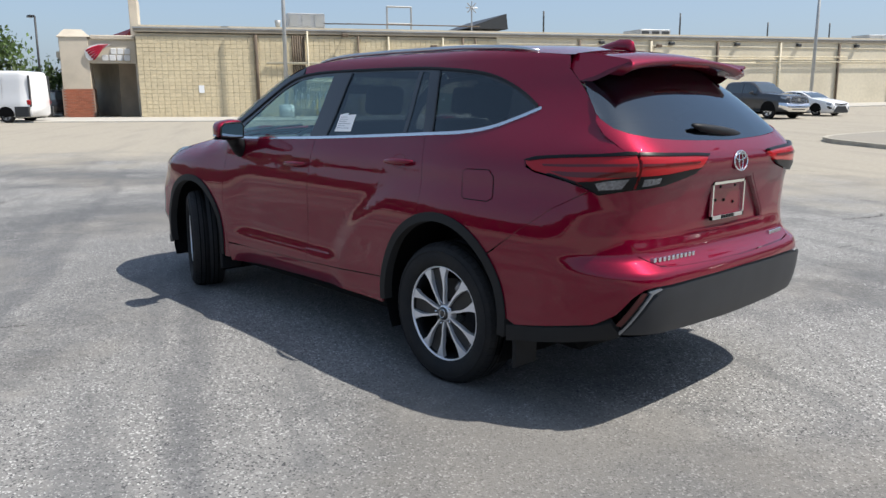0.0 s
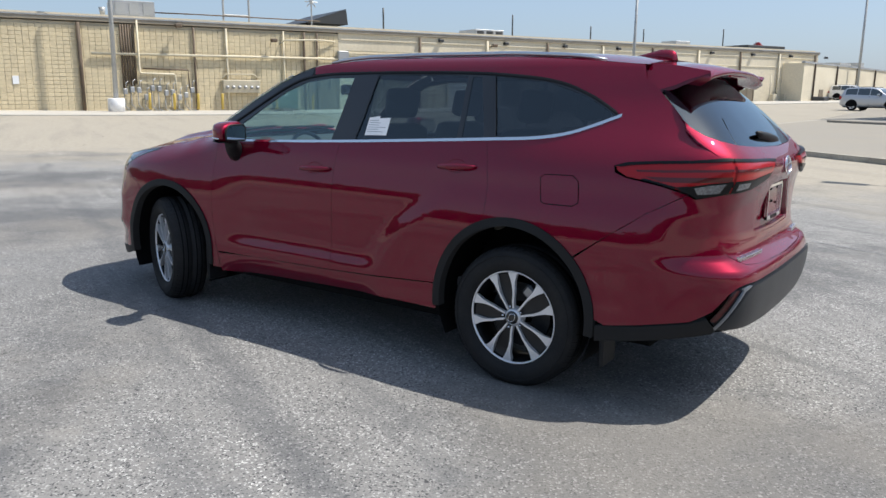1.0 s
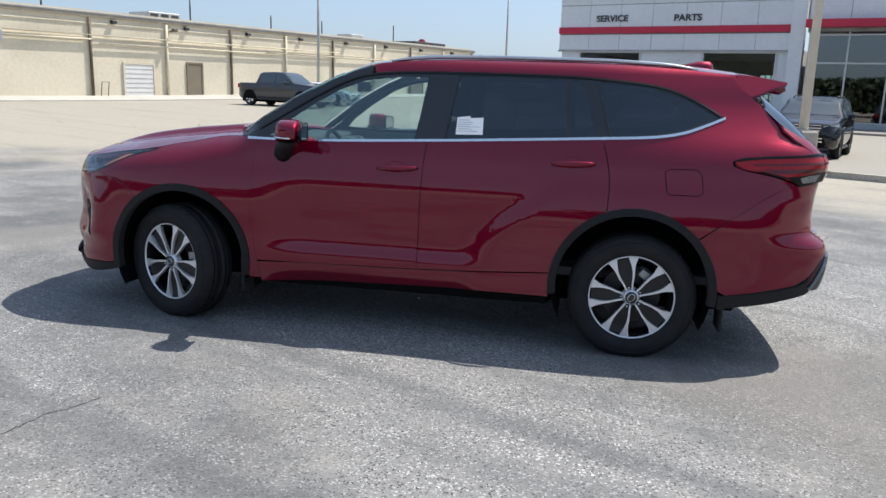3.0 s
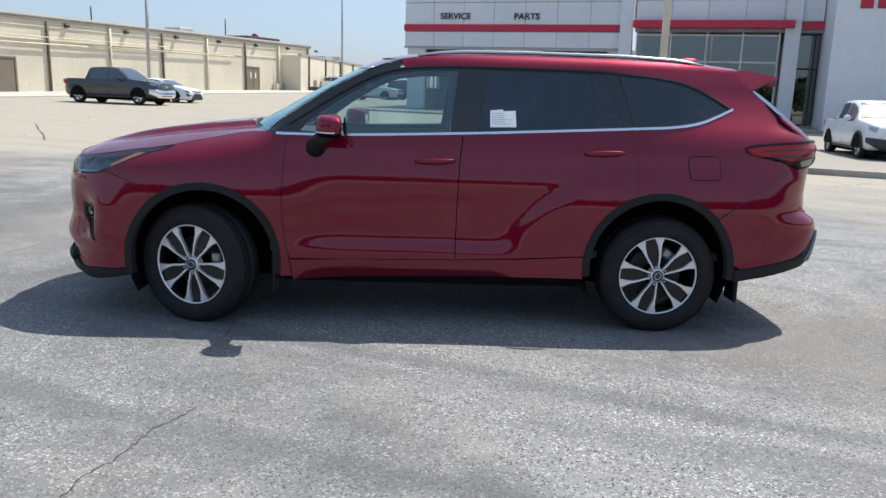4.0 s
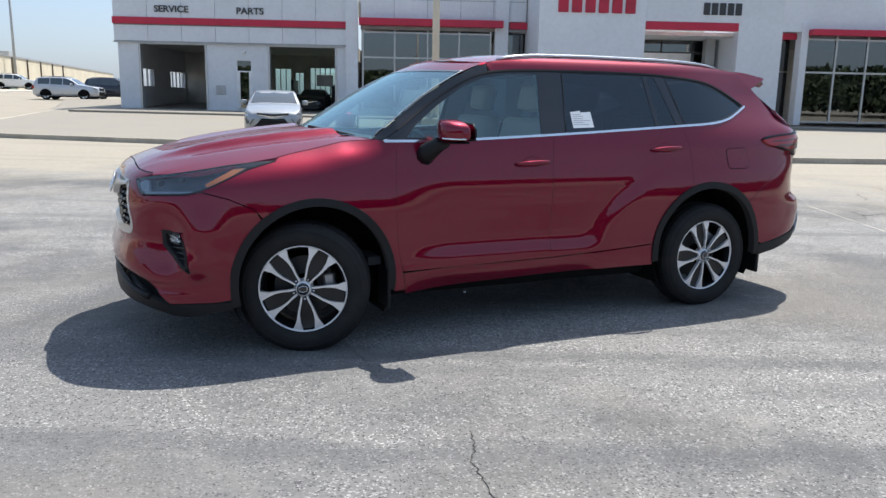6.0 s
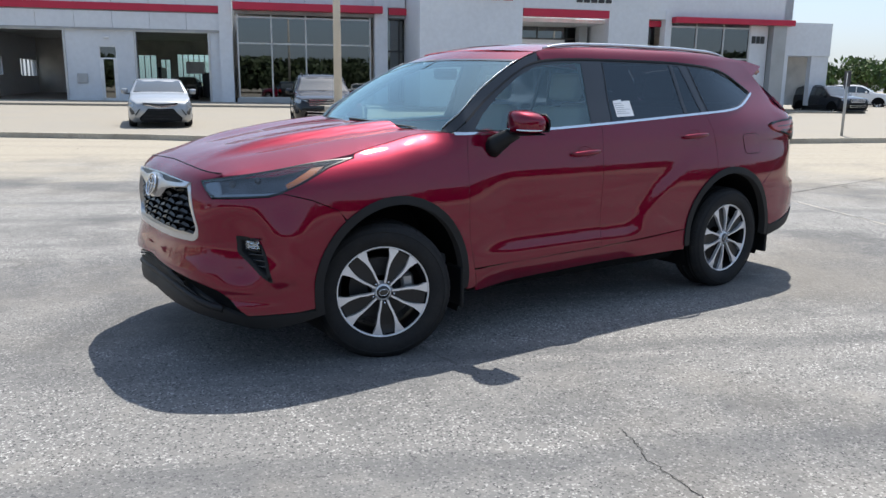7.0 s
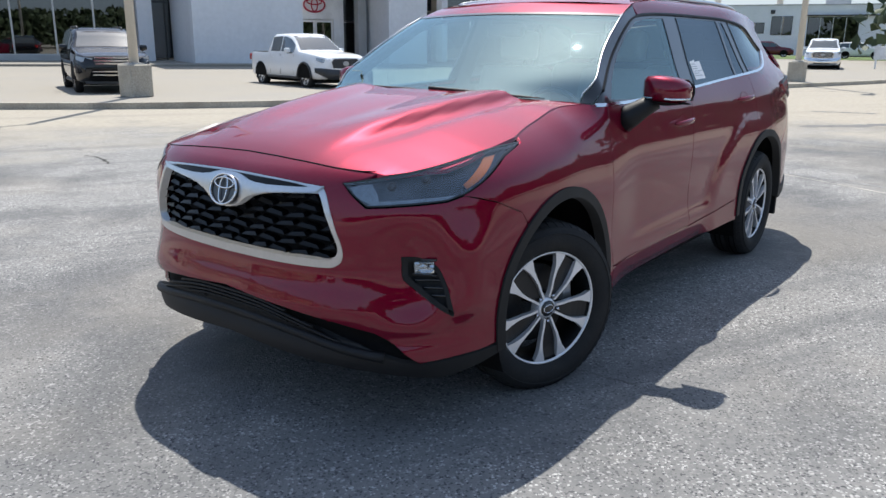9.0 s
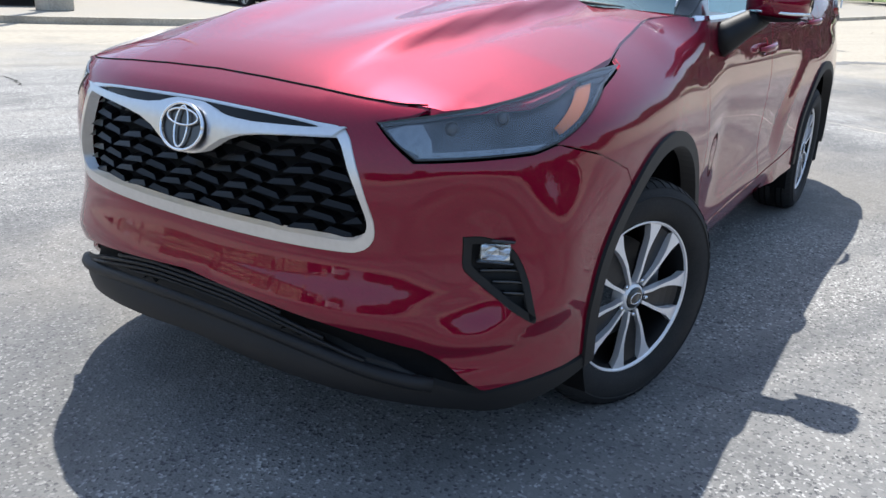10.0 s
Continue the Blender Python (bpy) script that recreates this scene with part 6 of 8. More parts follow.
for k in range(3):
    part("porch_post", box(-3.35, -2.9, 4 + 4 * k, 4.5 + 4 * k, -.1, 3.0), STUCCO, shop)
part("porch_end", box(-2.2, 0.1, 15.6, 15.9, 0, 2.9), material("shop_dark", (.05, .045, .04), .8), shop)
part("shop_tower", box(-0.1, 0.3, 1.2, 4.4, 3.2, 6.0, .02), STUCCO, shop)
for x0, n_, z_, w_, p_ in ((-1.0, 3, 3.17, .26, .305), (-1.40, 4, 2.87, .28, .325)):
    for i in range(n_):
        part("sign_mark", box(x0 + i * p_, x0 + i * p_ + w_, -.16, -.1, z_, z_ + .27, .02), SIGN_WHITE, shop)
plume = [(-2.12, 3.3), (-2.08, 3.0), (-1.95, 2.86), (-1.75, 2.9), (-1.55, 3.1), (-1.3, 3.4), (-.96, 3.62), (-1.5, 3.64), (-1.9, 3.52)]
v = [(x, y, z) for y in (-.3, -.26) for x, z in plume]
plate = solid("sign_plume", v, [tuple(range(9))[::-1], tuple(range(9, 18))] + [(i, (i + 1) % 9, 9 + (i + 1) % 9, 9 + i) for i in range(9)], SIGN_WHITE, shop, "white-edged red plume shape of the sign")
for i in range(5):
    part("plume_stripe", tube([(-2.05 + .07 * i, -.305, 3.3 - .1 * i), (-1.8 + .05 * i, -.31, 3.44 - .09 * i), (-1.45, -.31, 3.56 - .07 * i), (-1.06 - .07 * i, -.305, 3.605 - .055 * i)], [.05, .05, .04, .012], 6), SIGN_RED, plate, smooth=60)
roof_r = tagged(solid("far_shop_roof", [(52.2, -17.6, 5.35), (52.6, -20.4, 5.35), (56.5, -20, 5.35), (55.5, -17, 5.35), (53.2, -19.0, 6.3)], [(0, 1, 4), (1, 2, 4), (2, 3, 4), (3, 0, 4), (3, 2, 1, 0)], ROOF_RED), "red metal hip roof behind the shop", "roof")
part("roof_walls", box(52.8, 58, -21, -17.6, -.4, 5.3), STUCCO, roof_r)

# ---- the dealership ----
DM = pose(.585, -45.02, .09, 0, 0, 158.06) @ Matrix.Scale(.943, 4)                      # local x along the front, y into the building
dealer = tagged(new("dealership"), "white-clad car dealership with red bands and glazed showroom", "building")
dealer.matrix_basis = DM
BASE, TOP = .42, 8.6


def wall_pieces(name, u0, u1, z0, z1, holes, v, thick, mat, lab=""):
    """A wall with openings through it, as one mesh of blocks."""
    us = sorted({u0, u1, *[h[0] for h in holes], *[h[1] for h in holes]})
    bm = bmesh.new()
    for a, b in zip(us, us[1:]):
        cuts = sorted((h[2], h[3]) for h in holes if h[0] <= a and h[1] >= b)
        z = z0
        for c0, c1 in cuts:
            if c0 > z:
                add_box(bm, a, b, v, v + thick, z, c0)
            z = c1
        if z < z1:
            add_box(bm, a, b, v, v + thick, z, z1)
    bmesh.ops.remove_doubles(bm, verts=bm.verts, dist=.0005)
    bmesh.ops.recalc_face_normals(bm, faces=bm.faces)
    return part(name, bm, mat, dealer, lab)


BAYS = [(1.28, 5.22, BASE, 4.45), (9.22, 13.28, BASE, 4.45)]
SDOOR = (7.13, 8.1, BASE, 3.62)
wall_pieces("service_wall", 0, 14.5, 0, 4.62, BAYS + [SDOOR], .12, .3, WHITE_WALL, "white clad wall with two open bays")
part("service_upper", box(-.25, 14.5, .02, .42, 4.55, TOP), DARK_JOINT, dealer)
SIDE_OPEN = ((2.2, 6.2), (10.0, 13.8))
f = bmesh.new()
for a, b, c, d in ((.42, 16, 0, 1.95), (.42, 16, 3.1, TOP), (.42, 2.2, 1.95, 3.1), (6.2, 10, 1.95, 3.1), (13.8, 16, 1.95, 3.1)):
    add_box(f, -.2, .1, a, b, c, d)
part("service_side", f, WHITE_WALL, dealer)
for a, b in SIDE_OPEN:
    for k in range(5):
        v_ = a + (b - a) * k / 4
        part("side_mullion", box(-.1, 0, v_ - .04, v_ + .04, 1.95, 3.1), STEEL, dealer)
part("service_roof", box(-.2, 14.5, .42, 16, 7.9, 8.1), DARK_JOINT, dealer)
part("service_band", box(-.28, 14.02, -.12, .02, 5.64, 6.04, .01), RED_BAND, dealer, "red painted band")
part("service_drip", box(-.3, 14.5, -.06, .14, 4.52, 4.60), STEEL, dealer)
# cladding panels, each with its joint
panel_rows = ((4.62, 5.58), (6.02, 7.40), (7.42, 8.58))
for z0, z1 in panel_rows:
    for k in range(7):
        u0, u1 = -.24 + 2.06 * k, -.24 + 2.06 * (k + 1)
        part("cladding_panel", box(u0 + .012, min(u1, 14.48) - .012, -.03, .03, z0 + .012, z1 - .012, .006), WHITE_WALL, dealer)
for text_, u0, z0, wd in (("SERVICE", 2.28, 6.36, 2.08), ("PARTS", 7.28, 6.34, 1.66)):
    o = words(text_, .62, SIGN_DARK, dealer, Matrix())
    xs_ = [v.co.x for v in o.data.vertices]
    zs_ = [v.co.z for v in o.data.vertices]
    o.data.transform(pose(u0, -.07, z0) @ Matrix.Diagonal((wd / (max(xs_) - min(xs_)), 1, .40 / (max(zs_) - min(zs_)), 1)) @ Matrix.Translation((-min(xs_), 0, -min(zs_))))
# bays: rooms with windows to the rear yard
for u0, u1, z0, z1 in BAYS:
    f = bmesh.new()
    for a in ((u0 - .12, u0, z0, z1 + .12), (u1, u1 + .12, z0, z1 + .12), (u0, u1, z1, z1 + .12)):
        add_box(f, a[0], a[1], .06, .3, a[2], a[3])
    part("bay_frame", f, FRAME_GREY, dealer)
part("workshop_floor", box(.1, 14.4, .42, 14, .3, BASE), ROOM_FLOOR, dealer)
part("workshop_ceiling", box(.1, 14.4, .42, 14, 4.7, 4.8), ROOM_DARK, dealer)
part("workshop_partition", box(6.4, 6.6, .42, 14, BASE, 4.7), ROOM_DARK, dealer)
part("workshop_partition", box(14.2, 14.4, .42, 14, BASE, 4.7), ROOM_DARK, dealer)
REAR_OPEN = [(7.2, 8.5, .6, 3.6), (8.8, 9.5, .6, 3.3), (10.0, 12.4, .7, 3.7)]
wall_pieces("workshop_rear", .1, 14.4, BASE, 4.7, REAR_OPEN, 14, .25, ROOM_DARK)
for u0, u1, z0, z1 in REAR_OPEN:
    f = bmesh.new()
    n_ = max(2, int((u1 - u0) / .4))
    for k in range(n_ + 1):
        u = u0 + (u1 - u0) * k / n_
        add_box(f, u - .03, u + .03, 13.97, 14.05, z0, z1)
    part("rear_mullion", f, SIGN_DARK, dealer)
    part("rear_pane", box(u0, u1, 14.06, 14.07, z0, z1), CLEAR_GLASS, dealer)
part("tyre_stack", tube([(4.3, 9, .45), (4.3, 9, 1.2)], .33, 16), RUBBER, dealer, "stack of tyres", 40)
part("work_bench", box(10.8, 13.6, 10.5, 11.3, .42, 1.35), ROOM_DARK, dealer)
part("hanging_board", box(11.2, 12.4, 8.0, 8.05, 2.2, 3.0), SIGN_WHITE, dealer)
part("tool_rack", box(9.4, 9.6, 7.5, 10, .42, 2.6), SIGN_DARK, dealer)
part("tool_rack", box(12.2, 12.8, 8.5, 9, .42, 2.3), SIGN_DARK, dealer)
# glazed service door
f = bmesh.new()
for a in ((7.13, 7.19, BASE, 3.62), (8.04, 8.1, BASE, 3.62), (7.19, 8.04, 2.86, 2.94), (7.19, 8.04, 3.56, 3.62), (7.19, 8.04, BASE, BASE + .2), (7.19, 7.34, BASE, 2.86), (7.89, 8.04, BASE, 2.86)):
    add_box(f, a[0], a[1], .14, .2, a[2], a[3])
sd = part("service_door", f, SIGN_WHITE, dealer, "white-framed glazed door")
part("door_pane", box(7.27, 7.96, .16, .17, BASE + .2, 2.86), WINDOW_DARK, sd)
part("door_pane", box(7.19, 8.04, .16, .17, 2.94, 3.56), WINDOW_DARK, sd)
part("door_lamp", box(7.45, 7.75, -.05, .12, 4.02, 4.14, .02), SIGN_WHITE, dealer)
part("wall_box", box(5.87, 6.43, .02, .12, 1.48, 2.02, .01), STEEL, dealer, "grey box on the wall")
part("corner_column", box(14.0, 14.74, -.35, .3, .3, TOP), WHITE_WALL, dealer, "white column")
# showroom
part("showroom_upper", box(14.92, 25.2, -.42, .2, 5.6, TOP), DARK_JOINT, dealer)
for z0, z1 in ((6.22, 7.4), (7.42, 8.58)):
    for k in range(5):
        part("cladding_panel", box(14.94 + 2.05 * k + .012, 14.94 + 2.05 * (k + 1) - .012, -.48, -.4, z0, z1 - .012, .006), WHITE_WALL, dealer)
part("showroom_band", box(14.86, 23.7, -1.15, -.42, 5.80, 6.22, .01), RED_BAND, dealer, "red canopy band")
part("showroom_band", box(24.15, 25.6, -.6, -.3, 5.78, 6.18, .01), RED_BAND, dealer, "red canopy band")
MULL = [15.05, 17.03, 19.08, 21.05, 23.02]
f = bmesh.new()
for u in MULL:
    add_box(f, u - .045, u + .045, -.28, -.12, .7, 5.6)
for z in (.7, 3.92, 5.44):
    add_box(f, MULL[0], MULL[-1], -.27, -.13, z - .045, z + .045)
part("showroom_frame", f, FRAME_GREY, dealer, "aluminium window frame")
for a, b in zip(MULL, MULL[1:]):
    for z0, z1 in ((.74, 3.88), (3.96, 5.4)):
        part("showroom_pane", box(a + .045, b - .045, -.21, -.2, z0, z1), WINDOW_DARK, dealer)
part("showroom_plinth", box(14.9, 23.3, -.35, .1, .2, .68), POLE_GREY, dealer)
part("showroom_column", box(23.25, 24.05, -.75, .1, .2, TOP), WHITE_WALL, dealer, "white column")
for a, b in ((24.1, 24.95), (25.0, 25.85)):
    for z0, z1 in ((.5, 3.6), (3.7, 5.6)):
        part("recess_pane", box(a, b, .6, .61, z0, z1), WINDOW_DARK, dealer)
f = bmesh.new()
for u in (24.05, 24.97, 25.88):
    add_box(f, u - .04, u + .04, .55, .65, .4, 5.6)
add_box(f, 24.05, 25.9, .55, .65, 3.6, 3.7)
part("recess_frame", f, SIGN_DARK, dealer)
part("showroom_room", box(14.9, 26, 9, 9.2, .3, 5.6), ROOM_DARK, dealer)
part("showroom_floor", box(14.9, 52, -.1, 9, .2, .40), ROOM_FLOOR, dealer)
part("showroom_ceiling", box(14.9, 52, .2, 9, 5.6, 5.7), ROOM_DARK, dealer)
part("dealer_back", box(14.4, 52, 9, 16, 0, 7.5), ROOM_DARK, dealer)
# entrance portal
PV = -5.05
part("portal_panel", box(25.25, 31.35, PV, PV + .6, .15, TOP + .4, .01), WHITE_WALL, dealer, "tall white portal panel")
part("portal_side", box(25.25, 25.6, PV + .6, .3, .15, TOP + .2), WHITE_WALL, dealer)
part("portal_head", box(31.35, 36.75, PV, PV + .6, 6.0, TOP + .4, .01), WHITE_WALL, dealer)
part("portal_leg", box(36.75, 39.35, PV, PV + .6, .15, TOP + .4, .01), WHITE_WALL, dealer, "white portal leg")
part("portal_inner", box(36.75, 37.05, PV + .6, .3, .15, 6.0), WHITE_WALL, dealer)
part("portal_band", box(31.37, 36.73, PV - .06, PV + .4, 5.56, 5.99, .01), RED_BAND, dealer, "red band over the entrance")
part("portal_soffit", box(31.35, 36.75, PV + .6, .3, 5.3, 5.5), SIGN_WHITE, dealer)
wall_pieces("entrance_wall", 31.35, 35.43, .3, 4.5, [(32.3, 34.75, .3, 2.85)], -1.3, .1, SIGN_WHITE, "white wall round the entrance doors")
part("sign_ring", tube([(33.5 + .68 * math.cos(a), -1.36, 3.7 + .42 * math.sin(a)) for a in np.linspace(0, 2 * math.pi, 33)], .05, 6), SIGN_RED, dealer, "dark red oval sign", 60)
part("sign_oval", tube([(33.5 + .2 * math.cos(a), -1.36, 3.7 + .38 * math.sin(a)) for a in np.linspace(0, 2 * math.pi, 25)], .04, 6), SIGN_RED, dealer, smooth=60)
part("sign_bar", tube([(33.5 + .48 * math.cos(a), -1.36, 3.88 + .16 * math.sin(a)) for a in np.linspace(0, 2 * math.pi, 25)], .04, 6), SIGN_RED, dealer, smooth=60)
for k, u in enumerate((32.34, 33.53)):
    f = bmesh.new()
    for a in ((u, u + .1, .3, 2.8), (u + 1.06, u + 1.16, .3, 2.8), (u + .1, u + 1.06, 2.68, 2.8), (u + .1, u + 1.06, .3, .52), (u + .1, u + 1.06, 1.3, 1.36)):
        add_box(f, a[0], a[1], -1.32, -1.24, a[2], a[3])
    leaf = part("entrance_door", f, SIGN_WHITE, dealer, "white-framed glazed entrance door")
    part("door_pane", box(u + .1, u + 1.06, -1.285, -1.275, .52, 2.68), WINDOW_DARK, leaf)
    part("door_pull", box(u + (.98 if k == 0 else .12), u + (1.02 if k == 0 else .16), -1.38, -1.33, 1.2, 1.75), STEEL, leaf)
f = bmesh.new()
for u in (31.4, 33.6, 35.45, 36.7):
    add_box(f, u - .04, u + .04, -1.18, -1.08, 4.5 if u < 35 else .3, 5.4)
for z0, u0 in ((2.75, 35.45), (4.55, 31.4)):
    add_box(f, u0, 36.7, -1.18, -1.08, z0 - .04, z0 + .04)
part("entrance_frame", f, SIGN_DARK, dealer)
for a, b, z0, z1 in ((31.45, 33.55, 4.6, 5.35), (33.65, 35.4, 4.6, 5.35), (35.5, 36.65, .35, 2.7), (35.5, 36.65, 2.8, 4.5), (35.5, 36.65, 4.6, 5.35)):
    part("entrance_pane", box(a, b, -1.13, -1.12, z0, z1), WINDOW_DARK, dealer)
part("entrance_column", box(35.95, 36.5, -2.4, -1.8, .2, 5.4), POLE_GREY, dealer)
# dealer name: plain blocks in the sign's colours
for k in range(6):
    u0 = 26.3 + k * .765
    part("sign_block", box(u0, u0 + .58, PV - .1, PV - .003, 6.38, 7.16, .03), SIGN_RED, dealer, "red sign block")
for k in range(5):
    u0 = 34.62 + k * .46
    part("sign_block", box(u0, u0 + .37, PV - .08, PV - .003, 6.42, 7.08, .03), SIGN_DARK, dealer, "dark sign block")
# right wing
RV = -4.12
part("wing_recess_band", box(39.4, 41.0, RV + .6, RV + 1.0, 5.3, 5.65), RED_BAND, dealer)
for z0, z1 in ((.4, 3.4), (3.5, 5.4)):
    part("wing_pane", box(39.5, 40.9, RV + 1.3, RV + 1.31, z0, z1), WINDOW_DARK, dealer)
part("wing_upper", box(39.35, 49.9, RV + .1, 1, 5.7, TOP - .9), WHITE_WALL, dealer)
part("wing_pillar", box(40.95, 41.35, RV, RV + .7, .3, 6.2), WHITE_WALL, dealer)
part("wing_band", box(41.4, 49.75, RV - .5, RV + .1, 5.5, 5.84, .01), RED_BAND, dealer, "red canopy band")
f = bmesh.new()
for u in (41.4, 43.2, 45.1, 46.95):
    add_box(f, u - .05, u + .05, RV + .15, RV + .3, .4, 5.7)
for z in (.5, 3.4, 5.3):
    add_box(f, 41.4, 46.95, RV + .16, RV + .29, z - .05, z + .05)
part("wing_frame", f, FRAME_GREY, dealer)
for a, b in ((41.45, 43.15), (43.25, 45.05), (45.15, 46.9)):
    for z0, z1 in ((.55, 3.35), (3.45, 5.25)):
        part("wing_pane", box(a, b, RV + .22, RV + .23, z0, z1), WINDOW_DARK, dealer)
part("wing_wall", box(47.0, 48.3, RV + .2, RV + .5, .3, 5.7), WHITE_WALL, dealer)
for k in range(3):
    part("sign_block", box(47.15 + k * .32, 47.4 + k * .32, RV + .14, RV + .2, 4.4, 4.85), SIGN_DARK, dealer)
part("wing_column", box(48.35, 49.3, RV - .3, RV + .6, .3, 5.75), POLE_GREY, dealer, "grey column")
part("wing_end", box(49.3, 49.85, RV + .1, 5, .3, TOP - .9), WHITE_WALL, dealer)
part("annex_upper", box(49.85, 53.2, RV + .4, 8, 3.7, 5.8), WHITE_WALL, dealer, "low white annexe")
part("annex_leg", box(51.9, 53.2, RV + .5, RV + .9, .5, 3.7), WHITE_WALL, dealer)
part("annex_room", box(49.85, 53.1, RV + 2, RV + 2.2, .5, 3.7), ROOM_DARK, dealer)
# walk along the dealership
local_kerb("dealer_walk", DM, -.5, 54, -6.6, .3, .26, CONCRETE, "concrete walk in front of the dealership", "pavement")

# ---- white building of the used lot ----
used = tagged(new("low_white_building"), "low white building with dark windows beyond a lawn", "building")
used.matrix_basis = pose(-103.9, -38.5, 1.4, 0, 0, 105)
part("wall", box(0, 40, 0, 14, -1, 5.35), WHITE_WALL, used)
part("roof_edge", box(-.1, 40.1, -.1, .3, 5.35, 5.5), STEEL, used)
for u0, u1, z0, z1 in ((1.2, 3.4, 1.9, 3.2), (4.2, 6.8, .4, 3.3), (7.4, 9.8, 1.8, 3.2), (10.6, 13.2, 1.6, 4.0), (15, 21, .2, 3.9), (25, 33, .2, 3.9)):
    w = part("window", box(u0, u1, -.05, .0, z0, z1), SIGN_DARK, used, "dark window")
    part("window_pane", box(u0 + .08, u1 - .08, -.07, -.05, z0 + .08, z1 - .08), WINDOW_DARK, w)
    for k in range(1, max(2, int((u1 - u0) / 1.5))):
        u = u0 + k * (u1 - u0) / max(2, int((u1 - u0) / 1.5))
        part("mullion", box(u - .04, u + .04, -.1, -.07, z0, z1), FRAME_GREY, w)
for u0, u1 in ((14.5, 26), (25, 34)):
    part("canopy", box(u0, u1, -.5, 0, 4.0, 4.15), SIGN_DARK, used)
for u in (3, 11, 29):
    part("chimney", box(u, u + .8, 3, 3.8, 5.4, 6.8, .02), STUCCO, used)
part("roof_unit", box(17, 20, 3, 5, 5.4, 6.2), STEEL, used)
for u, z in ((2.7, 4.4), (5.2, 4.2), (10.4, 4.6)):
    part("wall_light", box(u, u + .55, -.1, 0, z - .3, z + .2), SIGN_DARK, used)
o = words("USED CARS", 1.0, SIGN_DARK, used, pose(27.5, -.12, 4.35), deep=.05)
# lawn strip in front of it
rows = []
for t in np.linspace(0, 1, 12):
    a, b = Vector((-60, -42 + 0, 0)).lerp(Vector((-95, 30, 0)), t), Vector((-85, -50, 0)).lerp(Vector((-104, 30, 0)), t)
    p0, p1 = Vector((-80 - 6 * t, -40 + 60 * t, 0)), Vector((-98 - 8 * t, -44 + 64 * t, 0))
    rows.append([(p.x, p.y, rise(p.x, p.y) + .05) for p in (p0, p0.lerp(p1, .5), p1)])
tagged(solid("lawn", *lofted(rows), GRASS), "strip of mown green grass", "lawn", kind="structure")


# ---- lamp posts ----
def lamp_post(x, y, h, r, base=None, mat=None, lab="grey steel lamp post", head=True, turn=0.0):
    z = rise(x, y) + (.12 if base == "lot" or base == "square" else 0)
    p = thing("lamp_post", lab, "lamp post", at=pose(x, y, z, 0, 0, turn))
    z0 = 0
    if base in ("square", "lot"):
        part("footing", box(-.29, .29, -.29, .29, 0, .78, .03), KERB, p, "square concrete footing")
        part("flange", box(-.17, .17, -.17, .17, .78, .81), STEEL, p)
        z0 = .82
    if base == "round":
        part("footing", tube([(0, 0, 0), (0, 0, .84), (0, 0, .9)], [.5, .5, .44], 20), SIGN_WHITE, p, "white painted round footing", 50)
        z0 = .85
    part("shaft", tube([(0, 0, z0), (0, 0, h)], [r, r * .7], 14), mat or POLE_GREY, p, smooth=60)
    if head:
        part("arm", tube([(0, 0, h), (.7, 0, h + .1)], r * .4, 8), mat or POLE_GREY, p, smooth=60)
        part("lamp_head", box(.5, 1.25, -.18, .18, h, h + .14, .03), SIGN_DARK, p, "flat lamp head")
    return p


lamp_post(41.3, -24.2, 12.2, .15, "round", lab="grey lamp post on a white round footing")
lamp_post(21.8, -59.8, 11, .14)
lamp_post(10.0, -101.9, 15, .17)
lamp_post(-6.4, -15.1, 9.2, .11, "square", POLE_PALE, "pale lamp post on a square concrete footing")
lamp_post(-28.7, -5.5, 9.0, .12, "square", POLE_PALE, "pale lamp post on a square concrete footing")
lamp_post(53.6, -12.6, 6.6, .09, mat=SIGN_DARK, lab="slim dark lamp post")
lamp_post(-64.3, -27.5, 7.4, .1)
lamp_post(-61.5, -21.3, 10.5, .11)
# small sign post on the kerb
sp_ = thing("sign_post", "dark square sign plate on a steel post", "sign", at=pose(-19.5, -8.1, rise(-19.5, -8.1) + .12, 0, 0, 60))
part("post", tube([(0, 0, 0), (0, 0, 1.85)], .04, 8), POLE_GREY, sp_, smooth=60)
part("plate", box(-.16, .16, -.03, .0, 1.45, 1.9, .01), SIGN_DARK, sp_)
sg_ = thing("lawn_sign", "white board on two posts on the lawn", "sign", at=pose(-51.4, -5.9, rise(-51.4, -5.9), 0, 0, 98))
part("board", box(-.7, .7, -.04, .04, .7, 1.5, .01), SIGN_WHITE, sg_)
for x in (-.55, .55):
    part("post", box(x - .05, x + .05, -.05, .05, 0, 1.6), SIGN_WHITE, sg_)


